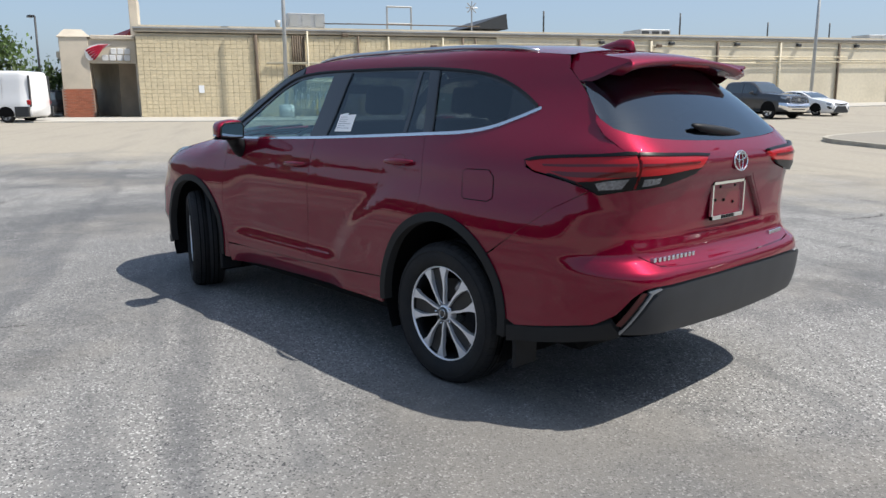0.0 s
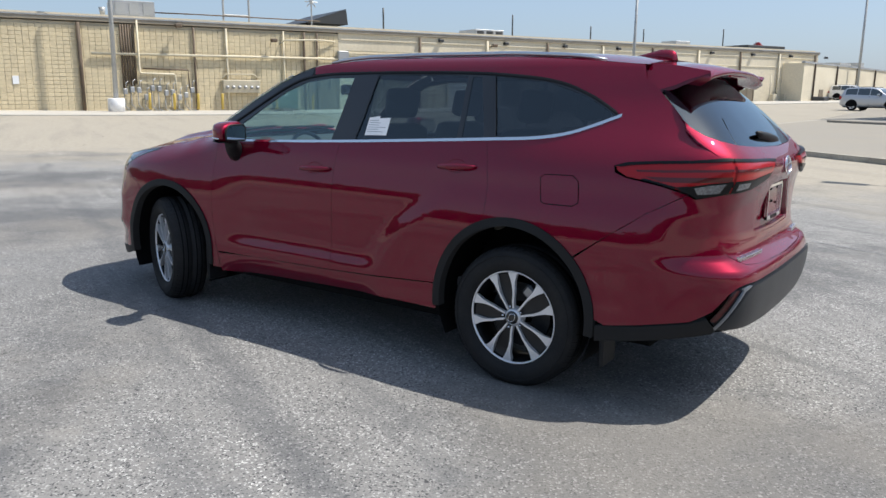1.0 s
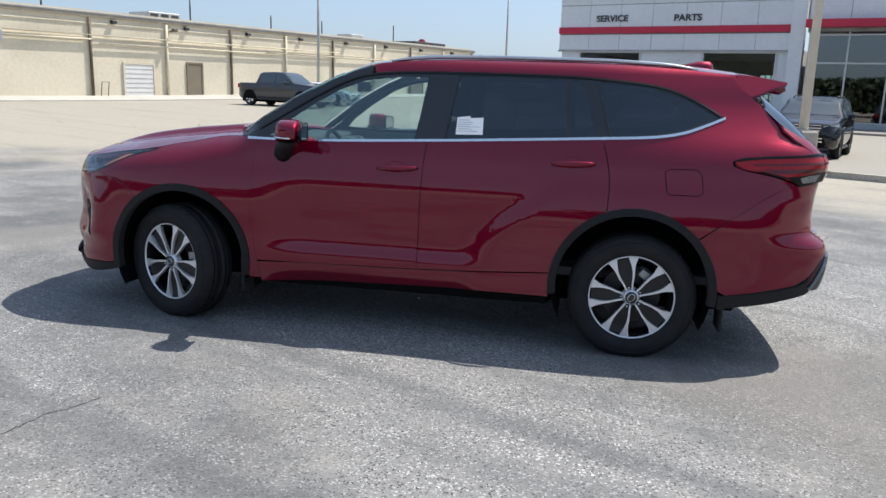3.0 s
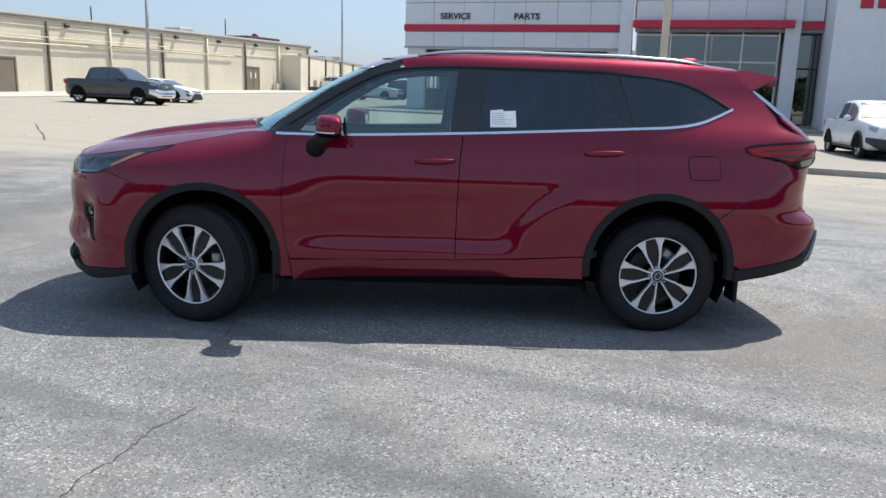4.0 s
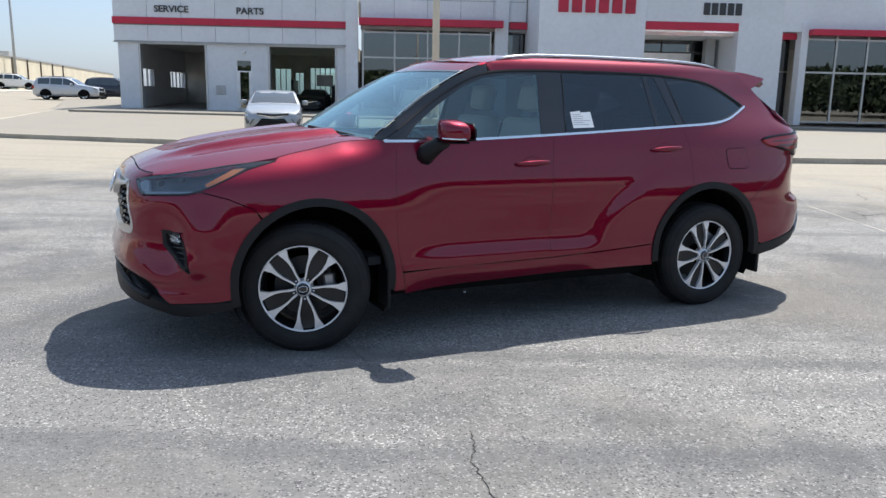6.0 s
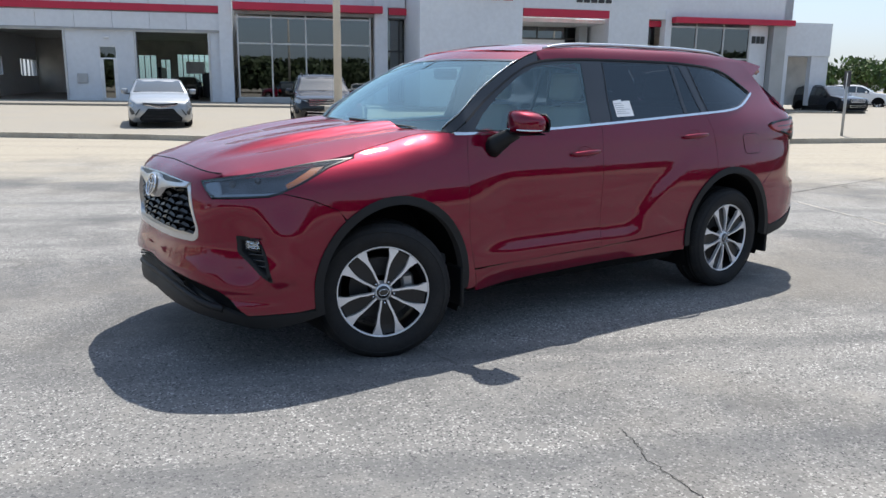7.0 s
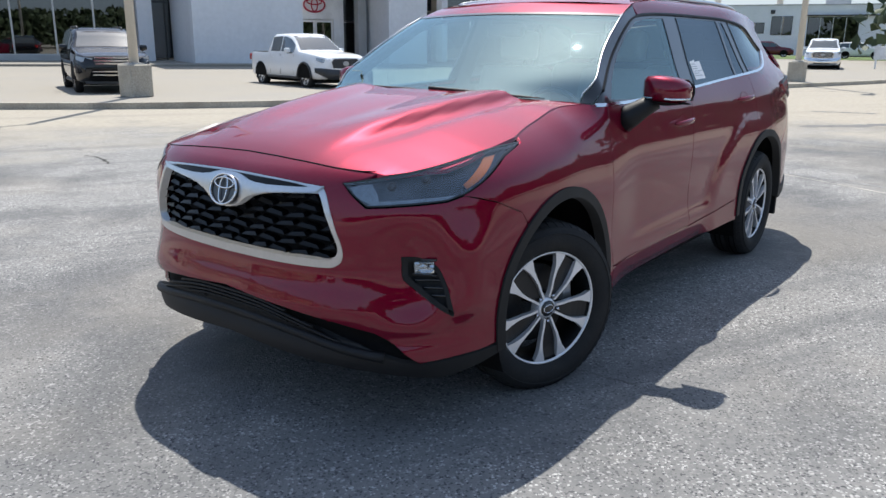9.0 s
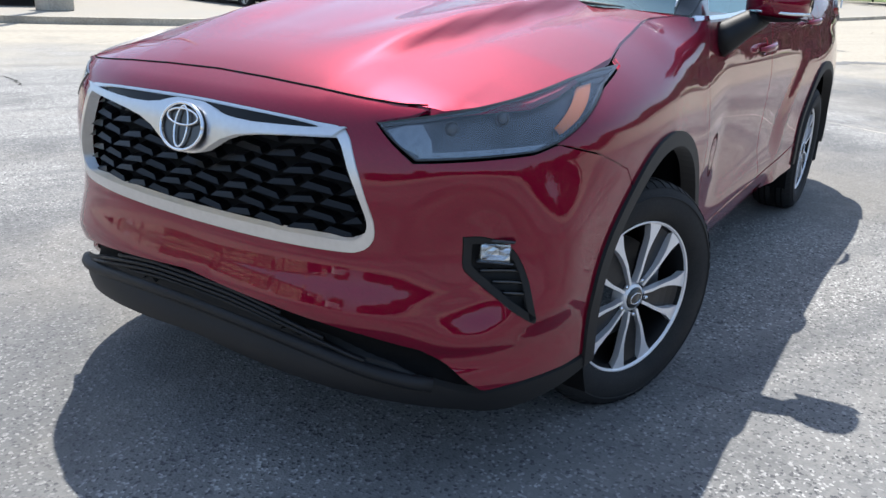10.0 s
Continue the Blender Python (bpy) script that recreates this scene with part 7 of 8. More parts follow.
# ---- parked vehicles ----
VEH_GLASS = paint("vehicle_glass", (.03, .045, .052), 0, .12, 0, 1.8)
VEH_LAMP = paint("vehicle_lamp", (.34, .36, .38), .5, .15)
KINDS = {
    # upper outline (x, z), shoulder (x, z), windscreen and rear window spans in x, side window spans in x
    "sedan": dict(l=4.9, w=1.84, wheel=.335, fa=1.42, ra=-1.40, low=.15, face=.72,
                  top=[(2.45, .56), (2.43, .68), (2.34, .76), (2.0, .86), (1.5, .95), (1.08, 1.005), (.98, 1.03), (.6, 1.22), (.2, 1.385), (-.2, 1.442), (-.6, 1.448), (-1.0, 1.41), (-1.4, 1.28), (-1.78, 1.125), (-1.9, 1.105), (-2.25, 1.09), (-2.38, 1.06), (-2.43, .95), (-2.45, .7)],
                  belt=[(2.45, .6), (2.2, .74), (1.0, .94), (-.5, .965), (-1.6, 1.0), (-2.45, .96)], screen=(.96, .16), rear=(-1.74, -1.02), side=((.72, -.14), (-.2, -1.12))),
    "suv": dict(l=4.9, w=1.93, wheel=.38, fa=1.42, ra=-1.42, low=.27, face=.95,
                top=[(2.45, .72), (2.43, .88), (2.36, .97), (2.0, 1.05), (1.5, 1.12), (1.12, 1.16), (1.0, 1.19), (.7, 1.38), (.38, 1.60), (.1, 1.70), (-.4, 1.735), (-1.2, 1.73), (-1.8, 1.70), (-2.06, 1.66), (-2.2, 1.5), (-2.33, 1.2), (-2.4, 1.08), (-2.44, .95), (-2.45, .7)],
                belt=[(2.45, .75), (2.2, .92), (1.0, 1.07), (-.5, 1.1), (-1.6, 1.14), (-2.45, 1.1)], screen=(.98, .28), rear=(-2.34, -2.1), side=((.74, -.12), (-.18, -1.05), (-1.12, -1.98))),
    "pickup": dict(l=5.4, w=1.89, wheel=.39, fa=1.65, ra=-1.60, low=.34, face=1.0,
                   top=[(2.7, .78), (2.68, .95), (2.6, 1.05), (2.2, 1.13), (1.7, 1.18), (1.22, 1.22), (1.12, 1.25), (.8, 1.48), (.5, 1.68), (.2, 1.78), (-.2, 1.795), (-.75, 1.78), (-.92, 1.72), (-1.02, 1.35), (-1.06, 1.17), (-1.2, 1.165), (-2.5, 1.165), (-2.66, 1.15), (-2.7, .8)],
                   belt=[(2.7, .8), (2.4, .98), (1.1, 1.13), (-.7, 1.15), (-2.7, 1.13)], screen=(1.1, .4), rear=(-1.02, -.92), side=((.84, -.05), (-.12, -.82))),
    "crew": dict(l=5.8, w=2.03, wheel=.42, fa=1.85, ra=-1.9, low=.36, face=1.12,
                 top=[(2.9, .85), (2.88, 1.05), (2.8, 1.17), (2.4, 1.24), (1.8, 1.29), (1.32, 1.33), (1.22, 1.36), (.9, 1.6), (.6, 1.82), (.3, 1.925), (-.2, 1.945), (-1.1, 1.92), (-1.3, 1.85), (-1.42, 1.45), (-1.46, 1.27), (-1.6, 1.265), (-2.7, 1.265), (-2.86, 1.25), (-2.9, .85)],
                 belt=[(2.9, .9), (2.6, 1.1), (1.2, 1.24), (-1.2, 1.25), (-2.9, 1.23)], screen=(1.2, .5), rear=(-1.42, -1.3), side=((.94, .0), (-.06, -1.16))),
    "van": dict(l=5.9, w=2.05, wheel=.36, fa=1.95, ra=-1.75, low=.26, face=1.0,
                top=[(2.95, .72), (2.93, .95), (2.85, 1.08), (2.5, 1.2), (2.3, 1.27), (2.1, 1.5), (1.8, 1.9), (1.5, 2.25), (1.3, 2.4), (1.0, 2.48), (0, 2.52), (-2.5, 2.5), (-2.85, 2.46), (-2.92, 2.3), (-2.95, 1.6), (-2.95, .7)],
                belt=[(2.95, .75), (2.6, 1.05), (2.2, 1.2), (1.2, 1.24), (-2.95, 1.24)], screen=(2.26, 1.56), rear=None, side=((1.98, 1.12),)),
}


def vehicle(name, lab, cat, kind, colour, x, y, heading, metal=.2, z=None, dark_low=False, size=1.0):
    """A parked vehicle of a kind; it stands at x, y (the middle) and faces heading in degrees."""
    K = KINDS[kind]
    z = rise(x, y) if z is None else z
    v = thing(name, lab, cat, at=pose(x, y, z, 0, 0, heading) @ Matrix.Scale(size, 4))
    pm = paint(name + "_paint", colour, metal, .4, .1)
    h, hw = K["l"] / 2, K["w"] / 2
    tx = np.array(K["top"][::-1], float)
    bx = np.array(K["belt"][::-1], float)

    def top(a):
        return float(np.interp(a, tx[:, 0], tx[:, 1]))

    def wide(a):
        e = min(1.0, (h - abs(a)) / .55)
        return hw * (.78 + .22 * math.sin(max(e, 0) * math.pi / 2) ** .8)

    def side(a, f):
        """A point of the left side: f is 0 at the shoulder and 1 at the roof."""
        t = top(a)
        sh = min(float(np.interp(a, bx[:, 0], bx[:, 1])), t - .03)
        w = wide(a)
        inn = (.20 if kind != "van" else .10) * min(1, (t - sh) / .45)
        return a, w * (.955 - inn * f), sh + (t - sh) * f

    def section(a):
        t, w = top(a), wide(a)
        end = max(0, 1 - (h - abs(a)) / .3)
        lo = K["low"] + .10 * end
        _, ys, zs = side(a, 0)
        mid = lo + (zs - lo) * .55
        half = [(w * .86, lo), (w * .965, lo + .07), (w * .995, lo + (mid - lo) * .6), (w, mid), (w * .99, mid + (zs - mid) * .6), side(a, 0)[1:], side(a, .3)[1:], side(a, .6)[1:], side(a, .84)[1:]]
        _, y8, _ = side(a, .9)
        _, y9, _ = side(a, 1.0)
        half += [(y8 * .965, t - (t - zs) * .06), (y9 * .90, t - .004), (y9 * .6, t + .012), (y9 * .25, t + .018)]
        return [(a, p, q) for p, q in half] + [(a, -p, q) for p, q in half[::-1]]

    xs = sorted(set([round(float(a), 3) for a in np.linspace(-h, h, 44)] + [round(float(a), 3) for a in tx[:, 0]]))
    m = solid("body", *lofted([section(a) for a in xs], True, True), pm, v, smooth=True)
    # side glass, windscreen and rear window lie just proud of the body
    for sd in (1, -1):
        for a, b in K["side"]:
            g = []
            for q in np.linspace(a, b, 7):
                g.append([(p[0], sd * (p[1] + .006), p[2]) for p in (side(q, f) for f in (.10, .45, .86))])
            solid("side_window", *lofted(g), VEH_GLASS, v, smooth=True)
    for nm, span in (("windscreen", K["screen"]), ("rear_window", K["rear"])):
        if span:
            g = []
            for q in np.linspace(*span, 6):
                yy = side(q, 1.0)[1] * .9
                up = .008 + .012
                g.append([(q + (.012 if nm == "windscreen" else -.012), s_ * yy, top(q) + up * (1 - .75 * abs(s_))) for s_ in (-1, -.6, 0, .6, 1)])
            solid(nm, *lofted(g), VEH_GLASS, v, smooth=True)
    # wheels
    r = K["wheel"]
    for wx in (K["fa"], K["ra"]):
        for sd in (1, -1):
            wo = solid("wheel", *lathe([(.0, .06), (r * .3, .075), (r * .6, .07), (r * .66, .1), (r * .9, .115), (r, .07), (r, -.09), (r * .9, -.11), (0, -.1)], 24), RUBBER, v, smooth=True)
            wo.matrix_basis = pose(wx, sd * (hw - .115), r, 0, 0, 0 if sd > 0 else 180)
            ri = solid("rim", *lathe([(0, .085), (r * .14, .088), (r * .2, .072), (r * .55, .078), (r * .66, .094), (r * .69, .09)], 24), MACHINED if kind != "van" else STEEL, wo, smooth=True)
            # dark faces on the rim paint in the shaded gaps between spokes
            for k in range(5):
                bm = bmesh.new()
                mt = Matrix.Rotation(k * 2 * math.pi / 5 + .63, 4, "Y")
                vs = [bm.verts.new(mt @ Vector(p)) for p in ((r * .25, .086, -r * .05), (r * .58, .094, -r * .19), (r * .61, .094, 0), (r * .58, .094, r * .19), (r * .25, .086, r * .05))]
                bm.faces.new(vs)
                part("rim_gap", bm, SIGN_DARK, ri)
            R = r + .075
            # flush black disc that paints in the shade of the open wheel well
            well = [(wx + R * math.cos(a), sd * (wide(wx) + .003), max(K["low"] + .02, r + R * math.sin(a))) for a in np.linspace(0, math.pi, 17)]
            solid("wheel_arch", [(wx, sd * (wide(wx) + .003), K["low"] + .02)] + well, [(0, i + 1, i + 2)[::-sd] for i in range(16)], DARK, v)
    # face and tail
    fz, lo = K["face"], K["low"]
    truck = kind in ("pickup", "crew")
    def nose_x(y):
        f = min(max((abs(y) / hw - .78) / .22, 0), 1)
        return h - .55 * math.asin(f ** 1.25) / (math.pi / 2)

    def face_piece(nm, poly, mat, proud=.012, lab_="", turn=1):
        """A plate on the nose by its outline in (y, z), with thickness."""
        mid = (sum(p[0] for p in poly) / len(poly), sum(p[1] for p in poly) / len(poly))
        f = [(nose_x(y) + proud, y, z_) for y, z_ in poly] + [(nose_x(y) - .05, y, z_) for y, z_ in poly] + [(nose_x(mid[0]) + proud, *mid)]
        k = len(poly)
        return solid(nm, f, [(i, (i + 1) % k, 2 * k) for i in range(k)] + [(i, k + i, k + (i + 1) % k, (i + 1) % k) for i in range(k)], mat, v, lab_)

    def sym(half):
        return half + [(-y, z_) for y, z_ in half[::-1] if abs(y) > 1e-6]

    W = hw
    if kind == "sedan":
        face_piece("grille", sym([(0, fz - .015), (W * .3, fz - .0), (W * .55, fz + .02), (W * .5, fz - .055), (W * .3, fz - .075), (W * .12, fz - .1), (0, fz - .11)]), SIGN_DARK, .014, "dark upper grille")
        face_piece("grille_wing", sym([(0, fz - .1), (W * .12, fz - .085), (W * .3, fz - .06), (W * .5, fz - .04), (W * .5, fz - .055), (W * .3, fz - .085), (W * .13, fz - .135), (0, fz - .15)]), CHROME, .02)
        face_piece("lower_intake", sym([(0, fz - .17), (W * .28, fz - .16), (W * .38, fz - .15), (W * .5, fz - .28), (W * .66, fz - .42), (W * .62, lo + .03), (0, lo + .02)]), DARK if dark_low else SIGN_DARK, .02, "black lower grille")
        for z_ in np.arange(lo + .08, fz - .2, .045):
            w_ = W * (.36 + .26 * min(1, (fz - .16 - z_) / .26))
            part("intake_bar", box(h - .02, h + .026, -w_, w_, z_, z_ + .012), SIGN_DARK, v)
        for sd in (1, -1):
            face_piece("side_intake", [(sd * y, z_) for y, z_ in ((W * .62, fz - .17), (W * .93, fz - .14), (W * .95, fz - .2), (W * .90, fz - .33), (W * .76, fz - .36))][::sd], SIGN_DARK, .016, "black side intake")
    elif kind == "suv":
        face_piece("grille", sym([(0, fz - .0), (W * .5, fz - .005), (W * .55, fz - .1), (W * .5, fz - .2), (0, fz - .21)]), SIGN_DARK, .012, "dark grille")
        for k, w_ in enumerate((.52, .54, .5)):
            face_piece("grille_bar", sym([(0, fz - .005 - .075 * k), (W * w_, fz - .0 - .075 * k), (W * w_, fz - .03 - .075 * k), (0, fz - .035 - .075 * k)]), CHROME, .022, "chrome grille bar")
        face_piece("lower_intake", sym([(0, fz - .32), (W * .6, fz - .31), (W * .7, lo + .16), (W * .6, lo + .06), (0, lo + .05)]), DARK, .012)
        for k in range(2):
            face_piece("intake_bar", sym([(0, fz - .36 - .09 * k), (W * .58, fz - .35 - .09 * k), (W * .6, fz - .38 - .09 * k), (0, fz - .39 - .09 * k)]), CHROME, .02)
    elif truck:
        face_piece("grille_surround", sym([(0, fz + .03), (W * .5, fz + .02), (W * .62, fz - .1), (W * .56, fz - .33), (0, fz - .35)]), pm if dark_low else CHROME, .012, "grille surround")
        face_piece("grille", sym([(0, fz - .0), (W * .46, fz - .01), (W * .55, fz - .1), (W * .5, fz - .29), (0, fz - .31)]), SIGN_DARK, .024, "dark grille")
        for k in range(4):
            part("grille_bar", box(h - .02, h + .034, -W * .48, W * .48, fz - .07 - k * .062, fz - .05 - k * .062, .004), GREY_TRIM if dark_low else CHROME, v)
        face_piece("badge", [(.11 * math.cos(q), fz - .15 + .075 * math.sin(q)) for q in np.linspace(0, 2 * math.pi, 17)[:-1]], STEEL, .042)
        rows_ = []
        for q in np.linspace(-.985, .985, 31):
            e_ = abs(q)
            za, zb = fz - .38 + .08 * e_, lo + .02 + .22 * max(0, (e_ - .6) / .4) ** 1.5
            xa = nose_x(q * W) + .035
            rows_.append([(xa - .06, q * W * .99, za + .02), (xa, q * W * 1.012, za), (xa + .02, q * W * 1.012, (za + zb) / 2), (xa, q * W * 1.01, zb), (xa - .08, q * W * .97, zb - .02)])
        solid("front_bumper", *lofted(rows_), SIGN_DARK if dark_low else CHROME, v, "dark plastic front bumper" if dark_low else "chrome front bumper", True)
        if dark_low:
            for sd in (1, -1):
                ring_ = [(K["fa"] + (r + .085) * math.cos(q), sd * (wide(K["fa"]) + .012), r + (r + .085) * math.sin(q)) for q in np.linspace(0, math.pi, 17)]
                part("wheel_arch_flare", tube(ring_, .035, 8), SIGN_DARK, v, "", 60)
        face_piece("lower_intake", sym([(0, fz - .46), (W * .5, fz - .46), (W * .44, lo + .1), (0, lo + .1)]), DARK, .048)
    else:
        face_piece("grille", sym([(0, fz - .02), (W * .55, fz - .02), (W * .5, fz - .2), (0, fz - .2)]), SIGN_DARK, .012, "dark grille")
        face_piece("front_bumper", sym([(0, fz - .26), (W * .9, fz - .26), (W * .9, lo + .04), (0, lo + .02)]), SIGN_DARK, .03, "dark bumper")
    if kind != "sedan" and not truck:
        face_piece("chin", sym([(0, lo + .045), (W * .8, lo + .06), (W * .78, lo + .0), (0, lo - .01)]), SIGN_DARK, .01)
    for sd in (1, -1):
        hy = sd * hw * .76
        lamp = [(h - .02, hy - sd * .17, fz - .13), (h - .02, hy - sd * .17, fz - .03), (h - .10, hy + sd * .06, fz + .0), (h - .32, sd * wide(h - .32) * .995, fz + .035), (h - .30, sd * (wide(h - .30) + .004), fz - .06), (h - .10, hy + sd * .10, fz - .12)]
        inn = [(a - .06, b - sd * .05, c) for a, b, c in lamp]
        solid("headlamp", lamp + inn, [tuple(range(6))[::-sd]] + [(i, (i + 1) % 6, 6 + (i + 1) % 6, 6 + i)[::-sd] for i in range(6)], VEH_LAMP, v, "clear headlamp")
        part("tail_lamp", box(-h - .012, -h + .2, sd * hw * .80 - .09, sd * hw * .80 + .09, fz - .12, fz + .12, .03), LAMP_RED, v, "red tail lamp")
        mx = K["screen"][0] - .42
        mb = side(mx, 0)
        mir = part("mirror", box(mx - .07, mx + .07, sd * (hw + .10) - .10, sd * (hw + .10) + .10, mb[2] + .03, mb[2] + .19, .05, None, 2), pm if kind != "van" else SIGN_DARK, v, "", 60)
        part("mirror_arm", box(mx - .03, mx + .03, min(sd * mb[1] * .95, sd * (hw + .1)), max(sd * mb[1] * .95, sd * (hw + .1)), mb[2] + .01, mb[2] + .06), SIGN_DARK, mir)
        for a, b in K["side"][:2]:
            if kind == "van":
                continue
            hx = b + .16
            part("door_handle", box(hx - .1, hx + .1, sd * hw * .965, sd * (hw * .985 + .02), mb[2] - .12, mb[2] - .085, .01), pm, v)
            for jx in (a + .04, b):
                w = wide(jx)
                solid("door_joint", [(jx, sd * (w * 1.0 + .003), lo + .12), (jx - .012, sd * (w * 1.0 + .003), lo + .12), (jx - .012, sd * (w * .97 + .003), mb[2]), (jx, sd * (w * .97 + .003), mb[2])], [(0, 1, 2, 3)[::-sd]], DARK, v)
        part("sill", box(K["ra"] + r + .1, K["fa"] - r - .1, sd * hw * .93 - .05, sd * hw * .93 + .045, lo - .02, lo + .06, .02), SIGN_DARK, v)
    if truck:
        part("bed_cover", box(-h + .1, K["rear"][0] - .06, -hw * .8, hw * .8, top(-2.0) + .014, top(-2.0) + .03, .01), SIGN_DARK, v, "dark bed")
    if kind == "suv":
        for sd in (1, -1):
            part("roof_rail", tube([(.1, sd * hw * .62, 1.70), (-.05, sd * hw * .62, 1.765), (-1.6, sd * hw * .62, 1.77), (-1.8, sd * hw * .62, 1.7)], .018, 6), SIGN_DARK, v, smooth=60)
    if kind == "van":
        for sd in (1, -1):
            part("cladding", box(-1.3, 1.5, sd * hw - .03, sd * hw + .015, .45, .66, .01), SIGN_DARK, v)
            part("rear_cladding", box(-h + .02, -2.2, sd * hw - .12, sd * hw + .012, .3, .8, .02), SIGN_DARK, v)
            part("rear_post", box(-h - .02, -h + .06, sd * hw * .8 - .05, sd * hw * .8 + .05, .8, 2.3, .02), SIGN_DARK, v)
            for jx in (1.0, -.3, -1.6):
                solid("panel_joint", [(jx, sd * (hw + .003), .7), (jx - .012, sd * (hw + .003), .7), (jx - .012, sd * (hw * .9), 2.2), (jx, sd * (hw * .9), 2.2)], [(0, 1, 2, 3)[::-sd]], DARK, v)
    part("underside", box(-h + .3, h - .3, -hw * .8, hw * .8, .22, lo + .2), DARK, v)
    return v


N = 76
lotz = lambda x, y: rise(x, y) + .136
dx_, dy_ = math.cos(radians(N)), math.sin(radians(N))
vehicle("sedan", "silver saloon with a black lower grille facing the kerb", "car", "sedan", (.34, .36, .38), -2.85 - 2.45 * dx_, -19.7 - 2.45 * dy_, N, .6, lotz(-4, -23), True)
vehicle("suv", "black SUV with chrome grille bars facing the kerb", "car", "suv", (.012, .013, .016), -6.95 - 2.45 * dx_, -16.2 - 2.45 * dy_, N - 8, .2, lotz(-8, -20.5), False, .95)
vehicle("pickup_truck", "white extended-cab pickup truck with a dark lower bumper", "pickup truck", "pickup", (.78, .79, .8), -12.6 - 2.7 * dx_, -13.8 - 2.87 * dy_, N, 0, lotz(-14, -16) - .06, True, .91)
_bay = DM @ Vector((11.2, 6.5, BASE))
vehicle("sedan", "dark saloon standing in the open workshop bay", "car", "sedan", (.02, .022, .026), _bay.x, _bay.y, 68, .2, _bay.z)
vehicle("pickup_truck", "dark grey crew-cab pickup truck with a chrome bumper", "pickup truck", "crew", (.06, .064, .072), 17.3, -41.1, 163, .4, None, False, 1.06)
vehicle("sedan", "white saloon with a black grille", "car", "sedan", (.78, .79, .8), 16.3, -45.9, 163, 0)
vehicle("suv", "silver SUV parked beyond the service wing", "car", "suv", (.5, .52, .55), 3.65, -62.9, 160, .5)
vehicle("suv", "dark SUV parked beyond the service wing", "car", "suv", (.03, .035, .05), .16, -65.5, 160, .3)
vehicle("suv", "white SUV far along the low wing", "car", "suv", (.75, .75, .74), 9.5, -95.4, 170, 0)
vehicle("suv", "black SUV with chrome bars beside the annexe", "car", "suv", (.015, .016, .02), -44.3, -22.6, 70, .2)
vehicle("suv", "white SUV in the far lot", "car", "suv", (.76, .76, .76), -57.8, -27.8, 112, 0)
vehicle("pickup_truck", "dark green pickup truck in the far lot", "pickup truck", "crew", (.03, .045, .045), -63.4, -24.7, 112, .3)
vehicle("pickup_truck", "white pickup truck with a broad chrome grille", "pickup truck", "crew", (.74, .76, .79), -50.3, -9.3, 12, 0)
vehicle("minivan", "maroon minivan in front of the low white building", "car", "suv", (.10, .012, .02), -91.8, -23.9, 106, .2)
vehicle("sedan", "blue car beyond the lawn", "car", "sedan", (.04, .07, .18), -91, -9.2, 100, .2)
vehicle("suv", "white car beyond the lawn", "car", "suv", (.75, .75, .75), -90, -14.2, 100, 0)
vehicle("sedan", "dark red car beyond the lawn", "car", "sedan", (.14, .02, .03), -84.5, -30.5, 100, .2)
vehicle("van", "white high-roof delivery van", "van", "van", (.8, .8, .8), 44.85, -7.2, 43, 0, None, False, 1.1)
vehicle("suv", "dark car behind the delivery van", "car", "suv", (.02, .022, .026), 52.5, -12.7, 95, .2)


# ---- trees ----
def tree(x, y, height, spread, leaf, lab, seed, crown_from=.35, leaves=2600, size=.16, z=None):
    rnd = random.Random(seed)
    t = thing("tree", lab, "tree", at=pose(x, y, rise(x, y) if z is None else z))
    bm = tube([(0, 0, -.1), (.05, .02, height * .3), (.02, .05, height * .6), (0, 0, height * .85)], [height * .03, height * .024, height * .014, .02], 8)
    tips = []
    for k in range(16):
        a, u = rnd.random() * 6.28, .28 + .5 * rnd.random()
        r = spread * (.5 + .45 * rnd.random())
        tip = Vector((r * math.cos(a), r * math.sin(a), height * (u + .12 + .2 * rnd.random())))
        tube([(0, 0, height * u * .8), tip * .5 + Vector((0, 0, height * u * .45)), tip], [height * .01, height * .006, .01], 5, bm)
        tips.append(tip)
    part("trunk", bm, BARK, t, "brown trunk and limbs", 60)
    verts, faces = [], []
    clumps = []
    for k in range(46):
        while True:
            p = Vector((rnd.uniform(-1, 1), rnd.uniform(-1, 1), rnd.uniform(-1, 1)))
            if p.length < 1:
                break
        w = 1 - .35 * max(0, p.z)
        clumps.append(Vector((p.x * spread * w, p.y * spread * w, height * (crown_from + (1 - crown_from) * (.5 + .48 * p.z)))))
    for i in range(leaves):
        c = clumps[rnd.randrange(len(clumps))] if i % 9 else tips[rnd.randrange(len(tips))]
        p = c + Vector((rnd.gauss(0, .19 * spread), rnd.gauss(0, .19 * spread), rnd.gauss(0, .14 * spread)))
        q = Euler((rnd.random() * 6.28, rnd.random() * 6.28, rnd.random() * 6.28)).to_matrix()
        s = size * (.6 + .8 * rnd.random())
        n0 = len(verts)
        verts += [tuple(p + q @ Vector(o) * s) for o in ((-1, 0, 0), (0, -.55, .1), (1, 0, 0), (0, .55, .1))]
        faces.append((n0, n0 + 1, n0 + 2, n0 + 3))
    solid("crown", verts, faces, leaf, t, "uneven leafy crown")
    return t


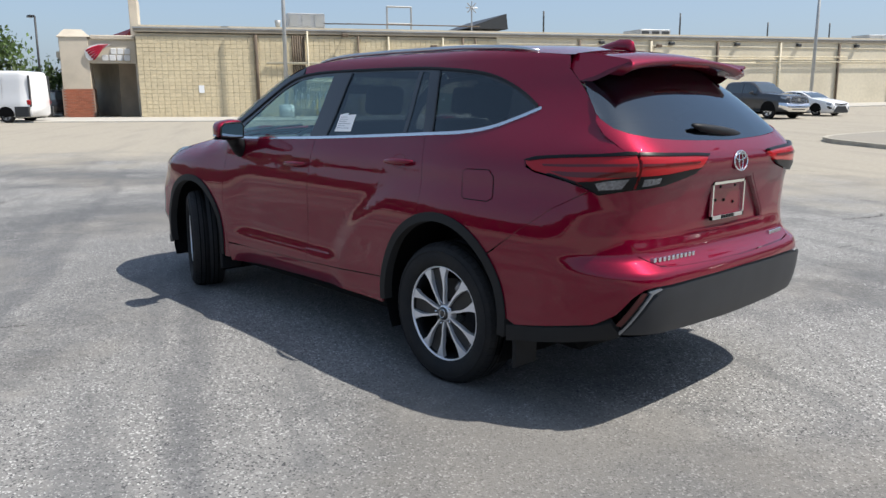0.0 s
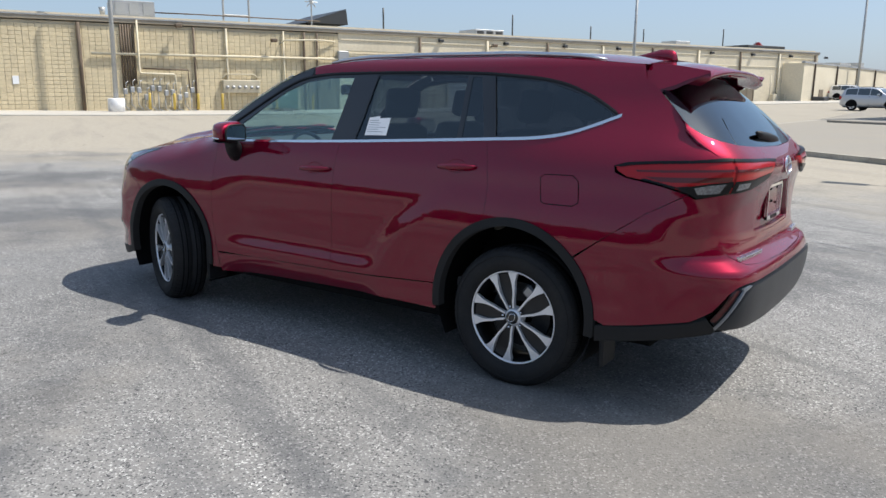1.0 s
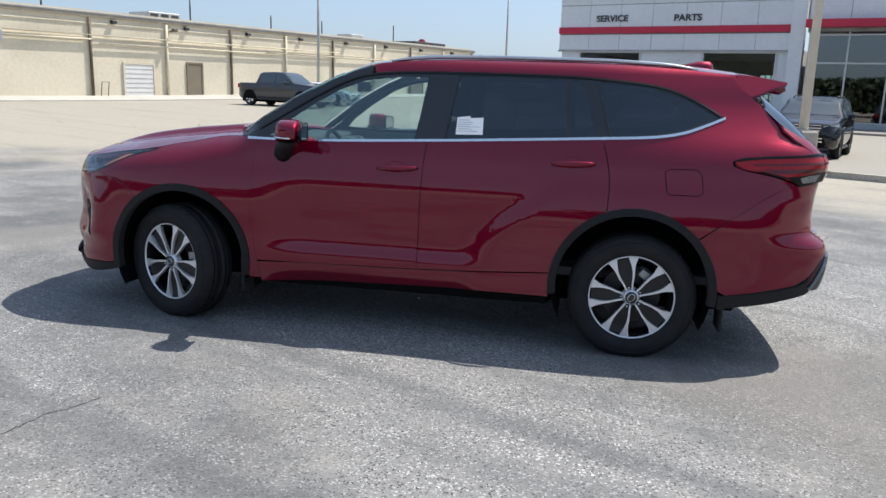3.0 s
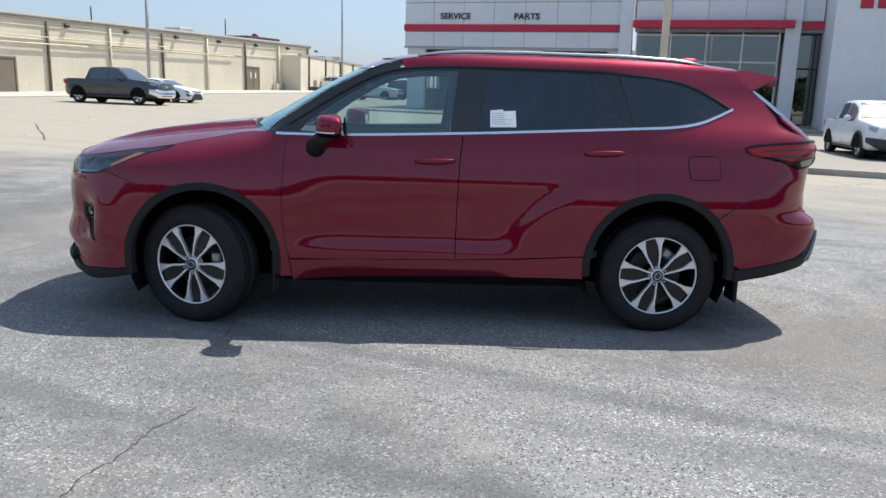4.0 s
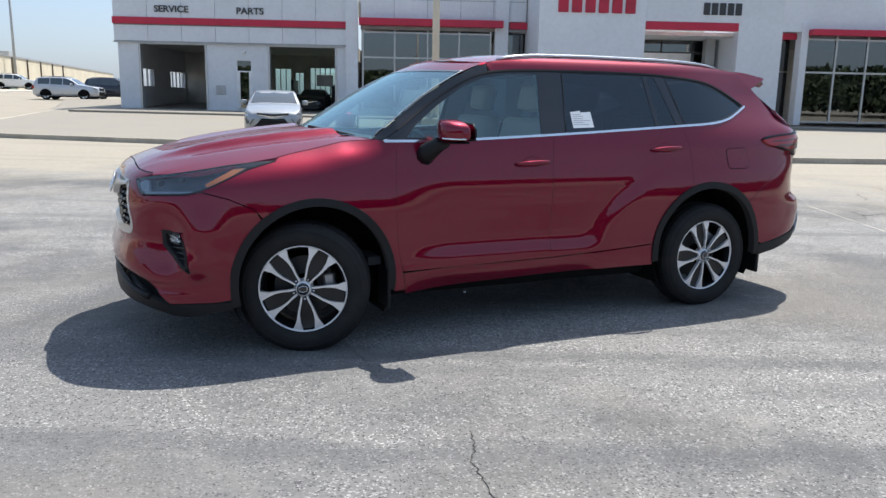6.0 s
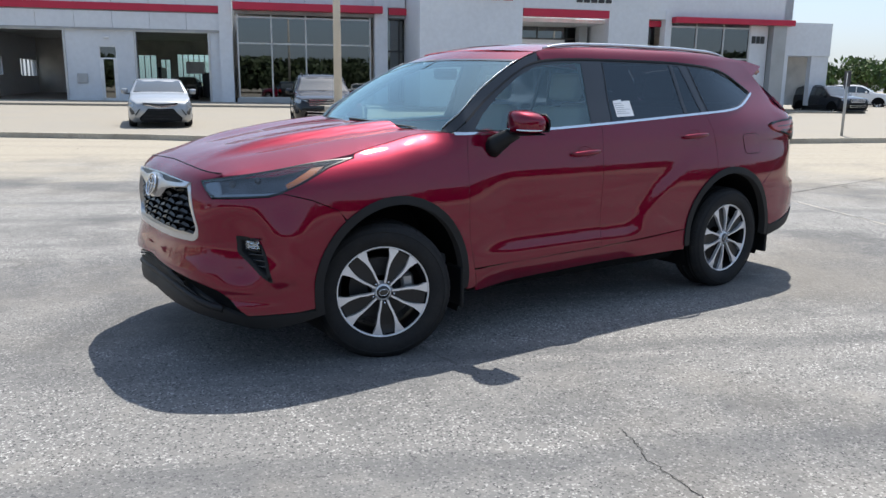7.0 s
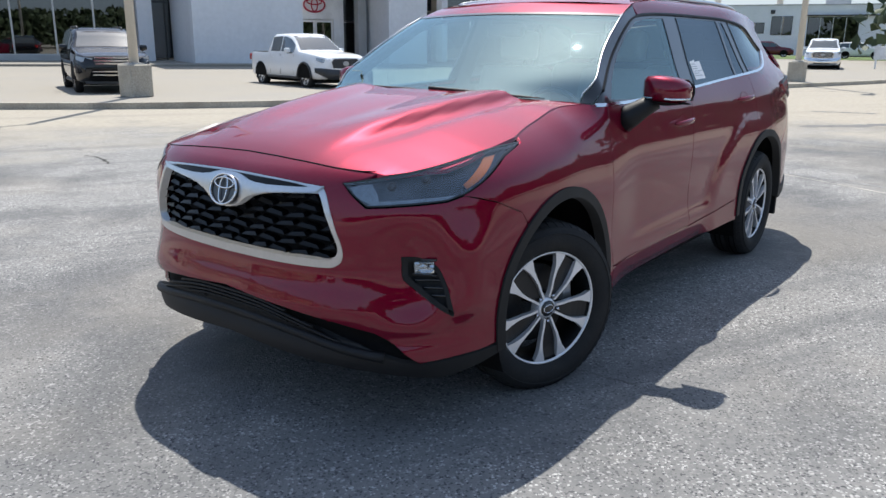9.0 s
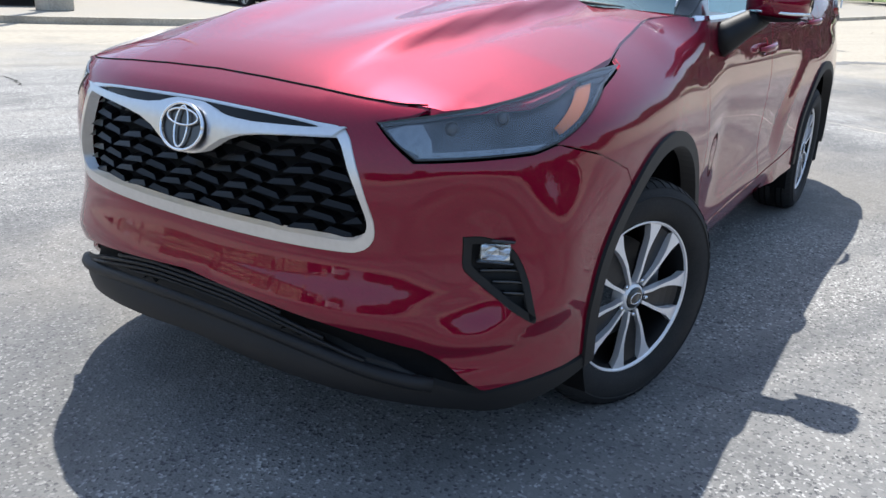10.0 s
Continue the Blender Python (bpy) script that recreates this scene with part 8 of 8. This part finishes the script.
tree(50.2, -7.6, 5.6, 2.9, GREEN_LEAF, "green broadleaf tree behind the van", 1, .22, 3600, .17)
tree(56, -13.5, 3.4, 2.4, GREEN_LEAF, "low green tree behind the shop porch", 2, .1, 1800, .17)
tree(-72.3, -26.6, 5.2, 2.0, DARK_LEAF, "dark purple-leaved tree beside the far lot", 3, .12, 2600, .15)
tree(-90, -44, 4.4, 2.0, GREEN_LEAF, "green tree beside the white building", 4, .15, 1800, .22)
for k, (x, y, h_) in enumerate(((-118, -66, 7), (-121, -62, 8), (-124, -57, 8.5), (-128, -52, 7.5), (-122, -70, 6.5), (-132, -46, 8))):
    tree(x, y, h_ * .62, 3.0, GREEN_LEAF, "distant green tree at the edge of the lot", 10 + k, .08, 900, .45)


# woods far off to the north, as one mass
def woods():
    rnd = random.Random(77)
    verts, faces = [], []
    for a in np.linspace(radians(6), radians(185), 150):
        r = 72 + rnd.uniform(-10, 14)
        x, y = r * math.cos(a), r * math.sin(a)
        if rnd.random() < .12:
            continue
        h_ = rnd.uniform(3, 6.2)
        for i in range(420):
            p = Vector((x + rnd.gauss(0, 2.2), y + rnd.gauss(0, 2.2), 1 + h_ * (rnd.random() ** .8)))
            q = Euler((rnd.random() * 6.28, rnd.random() * 6.28, rnd.random() * 6.28)).to_matrix()
            n0 = len(verts)
            verts.extend(tuple(p + q @ Vector(o) * rnd.uniform(.35, .75)) for o in ((-1, 0, 0), (0, -.7, .1), (1, 0, 0), (0, .7, .1)))
            faces.append((n0, n0 + 1, n0 + 2, n0 + 3))
    return tagged(solid("far_woods", verts, faces, material("far_leaves", (.05, .075, .03), .7, vary=.2, fine=2, wide=.3, bump=0, island=.3)), "ragged line of far green trees", "woods", kind="stuff")


woods()

# ---- wall blocks, last ----
BW, BH = .262, .172
proto = box(0, BW - .010, 0, .06, 0, BH - .010, .008)
bme = bpy.data.meshes.new("block")
proto.to_mesh(bme)
proto.free()
bme.materials.append(CREAM)
rest_v, rest_f = [], []
rnd = random.Random(9)
base_v = [tuple(v.co) for v in bme.vertices]
base_f = [tuple(p.vertices) for p in bme.polygons]
count = 0
for j in range(int((H1 + .1) / BH)):
    for i in range(int((SPLIT + 1.6) / BW)):
        s, zz = -1.6 + i * BW, -.1 + j * BH
        d = rnd.uniform(-.005, .003)
        if count < 300 and 2.0 < s < 8.0:
            b = new("block", bme)
            b.parent = longb
            b.location = (s, -.03 + d, zz)
            count += 1
        else:
            n0 = len(rest_v)
            rest_v += [(x + s, y - .03 + d, z + zz) for x, y, z in base_v]
            rest_f += [tuple(k + n0 for k in f) for f in base_f]
o = solid("blockwork", rest_v, rest_f, CREAM, longb, "split-face cream blocks")
o["kind"] = "stuff"
# bricks of the shop's pillar foot
bp = box(0, .19, 0, .03, 0, .058, .004)
bme2 = bpy.data.meshes.new("brick")
bp.to_mesh(bme2)
bp.free()
bme2.materials.append(BRICK)
for j in range(23):
    for i in range(10):
        x = 1.70 + i * .2 - (.1 if j % 2 else 0)
        if 1.88 < x < 3.07:
            b = new("brick", bme2)
            b.parent = shop
            b.location = (-x - .19, -.265, .0 + j * .0675)
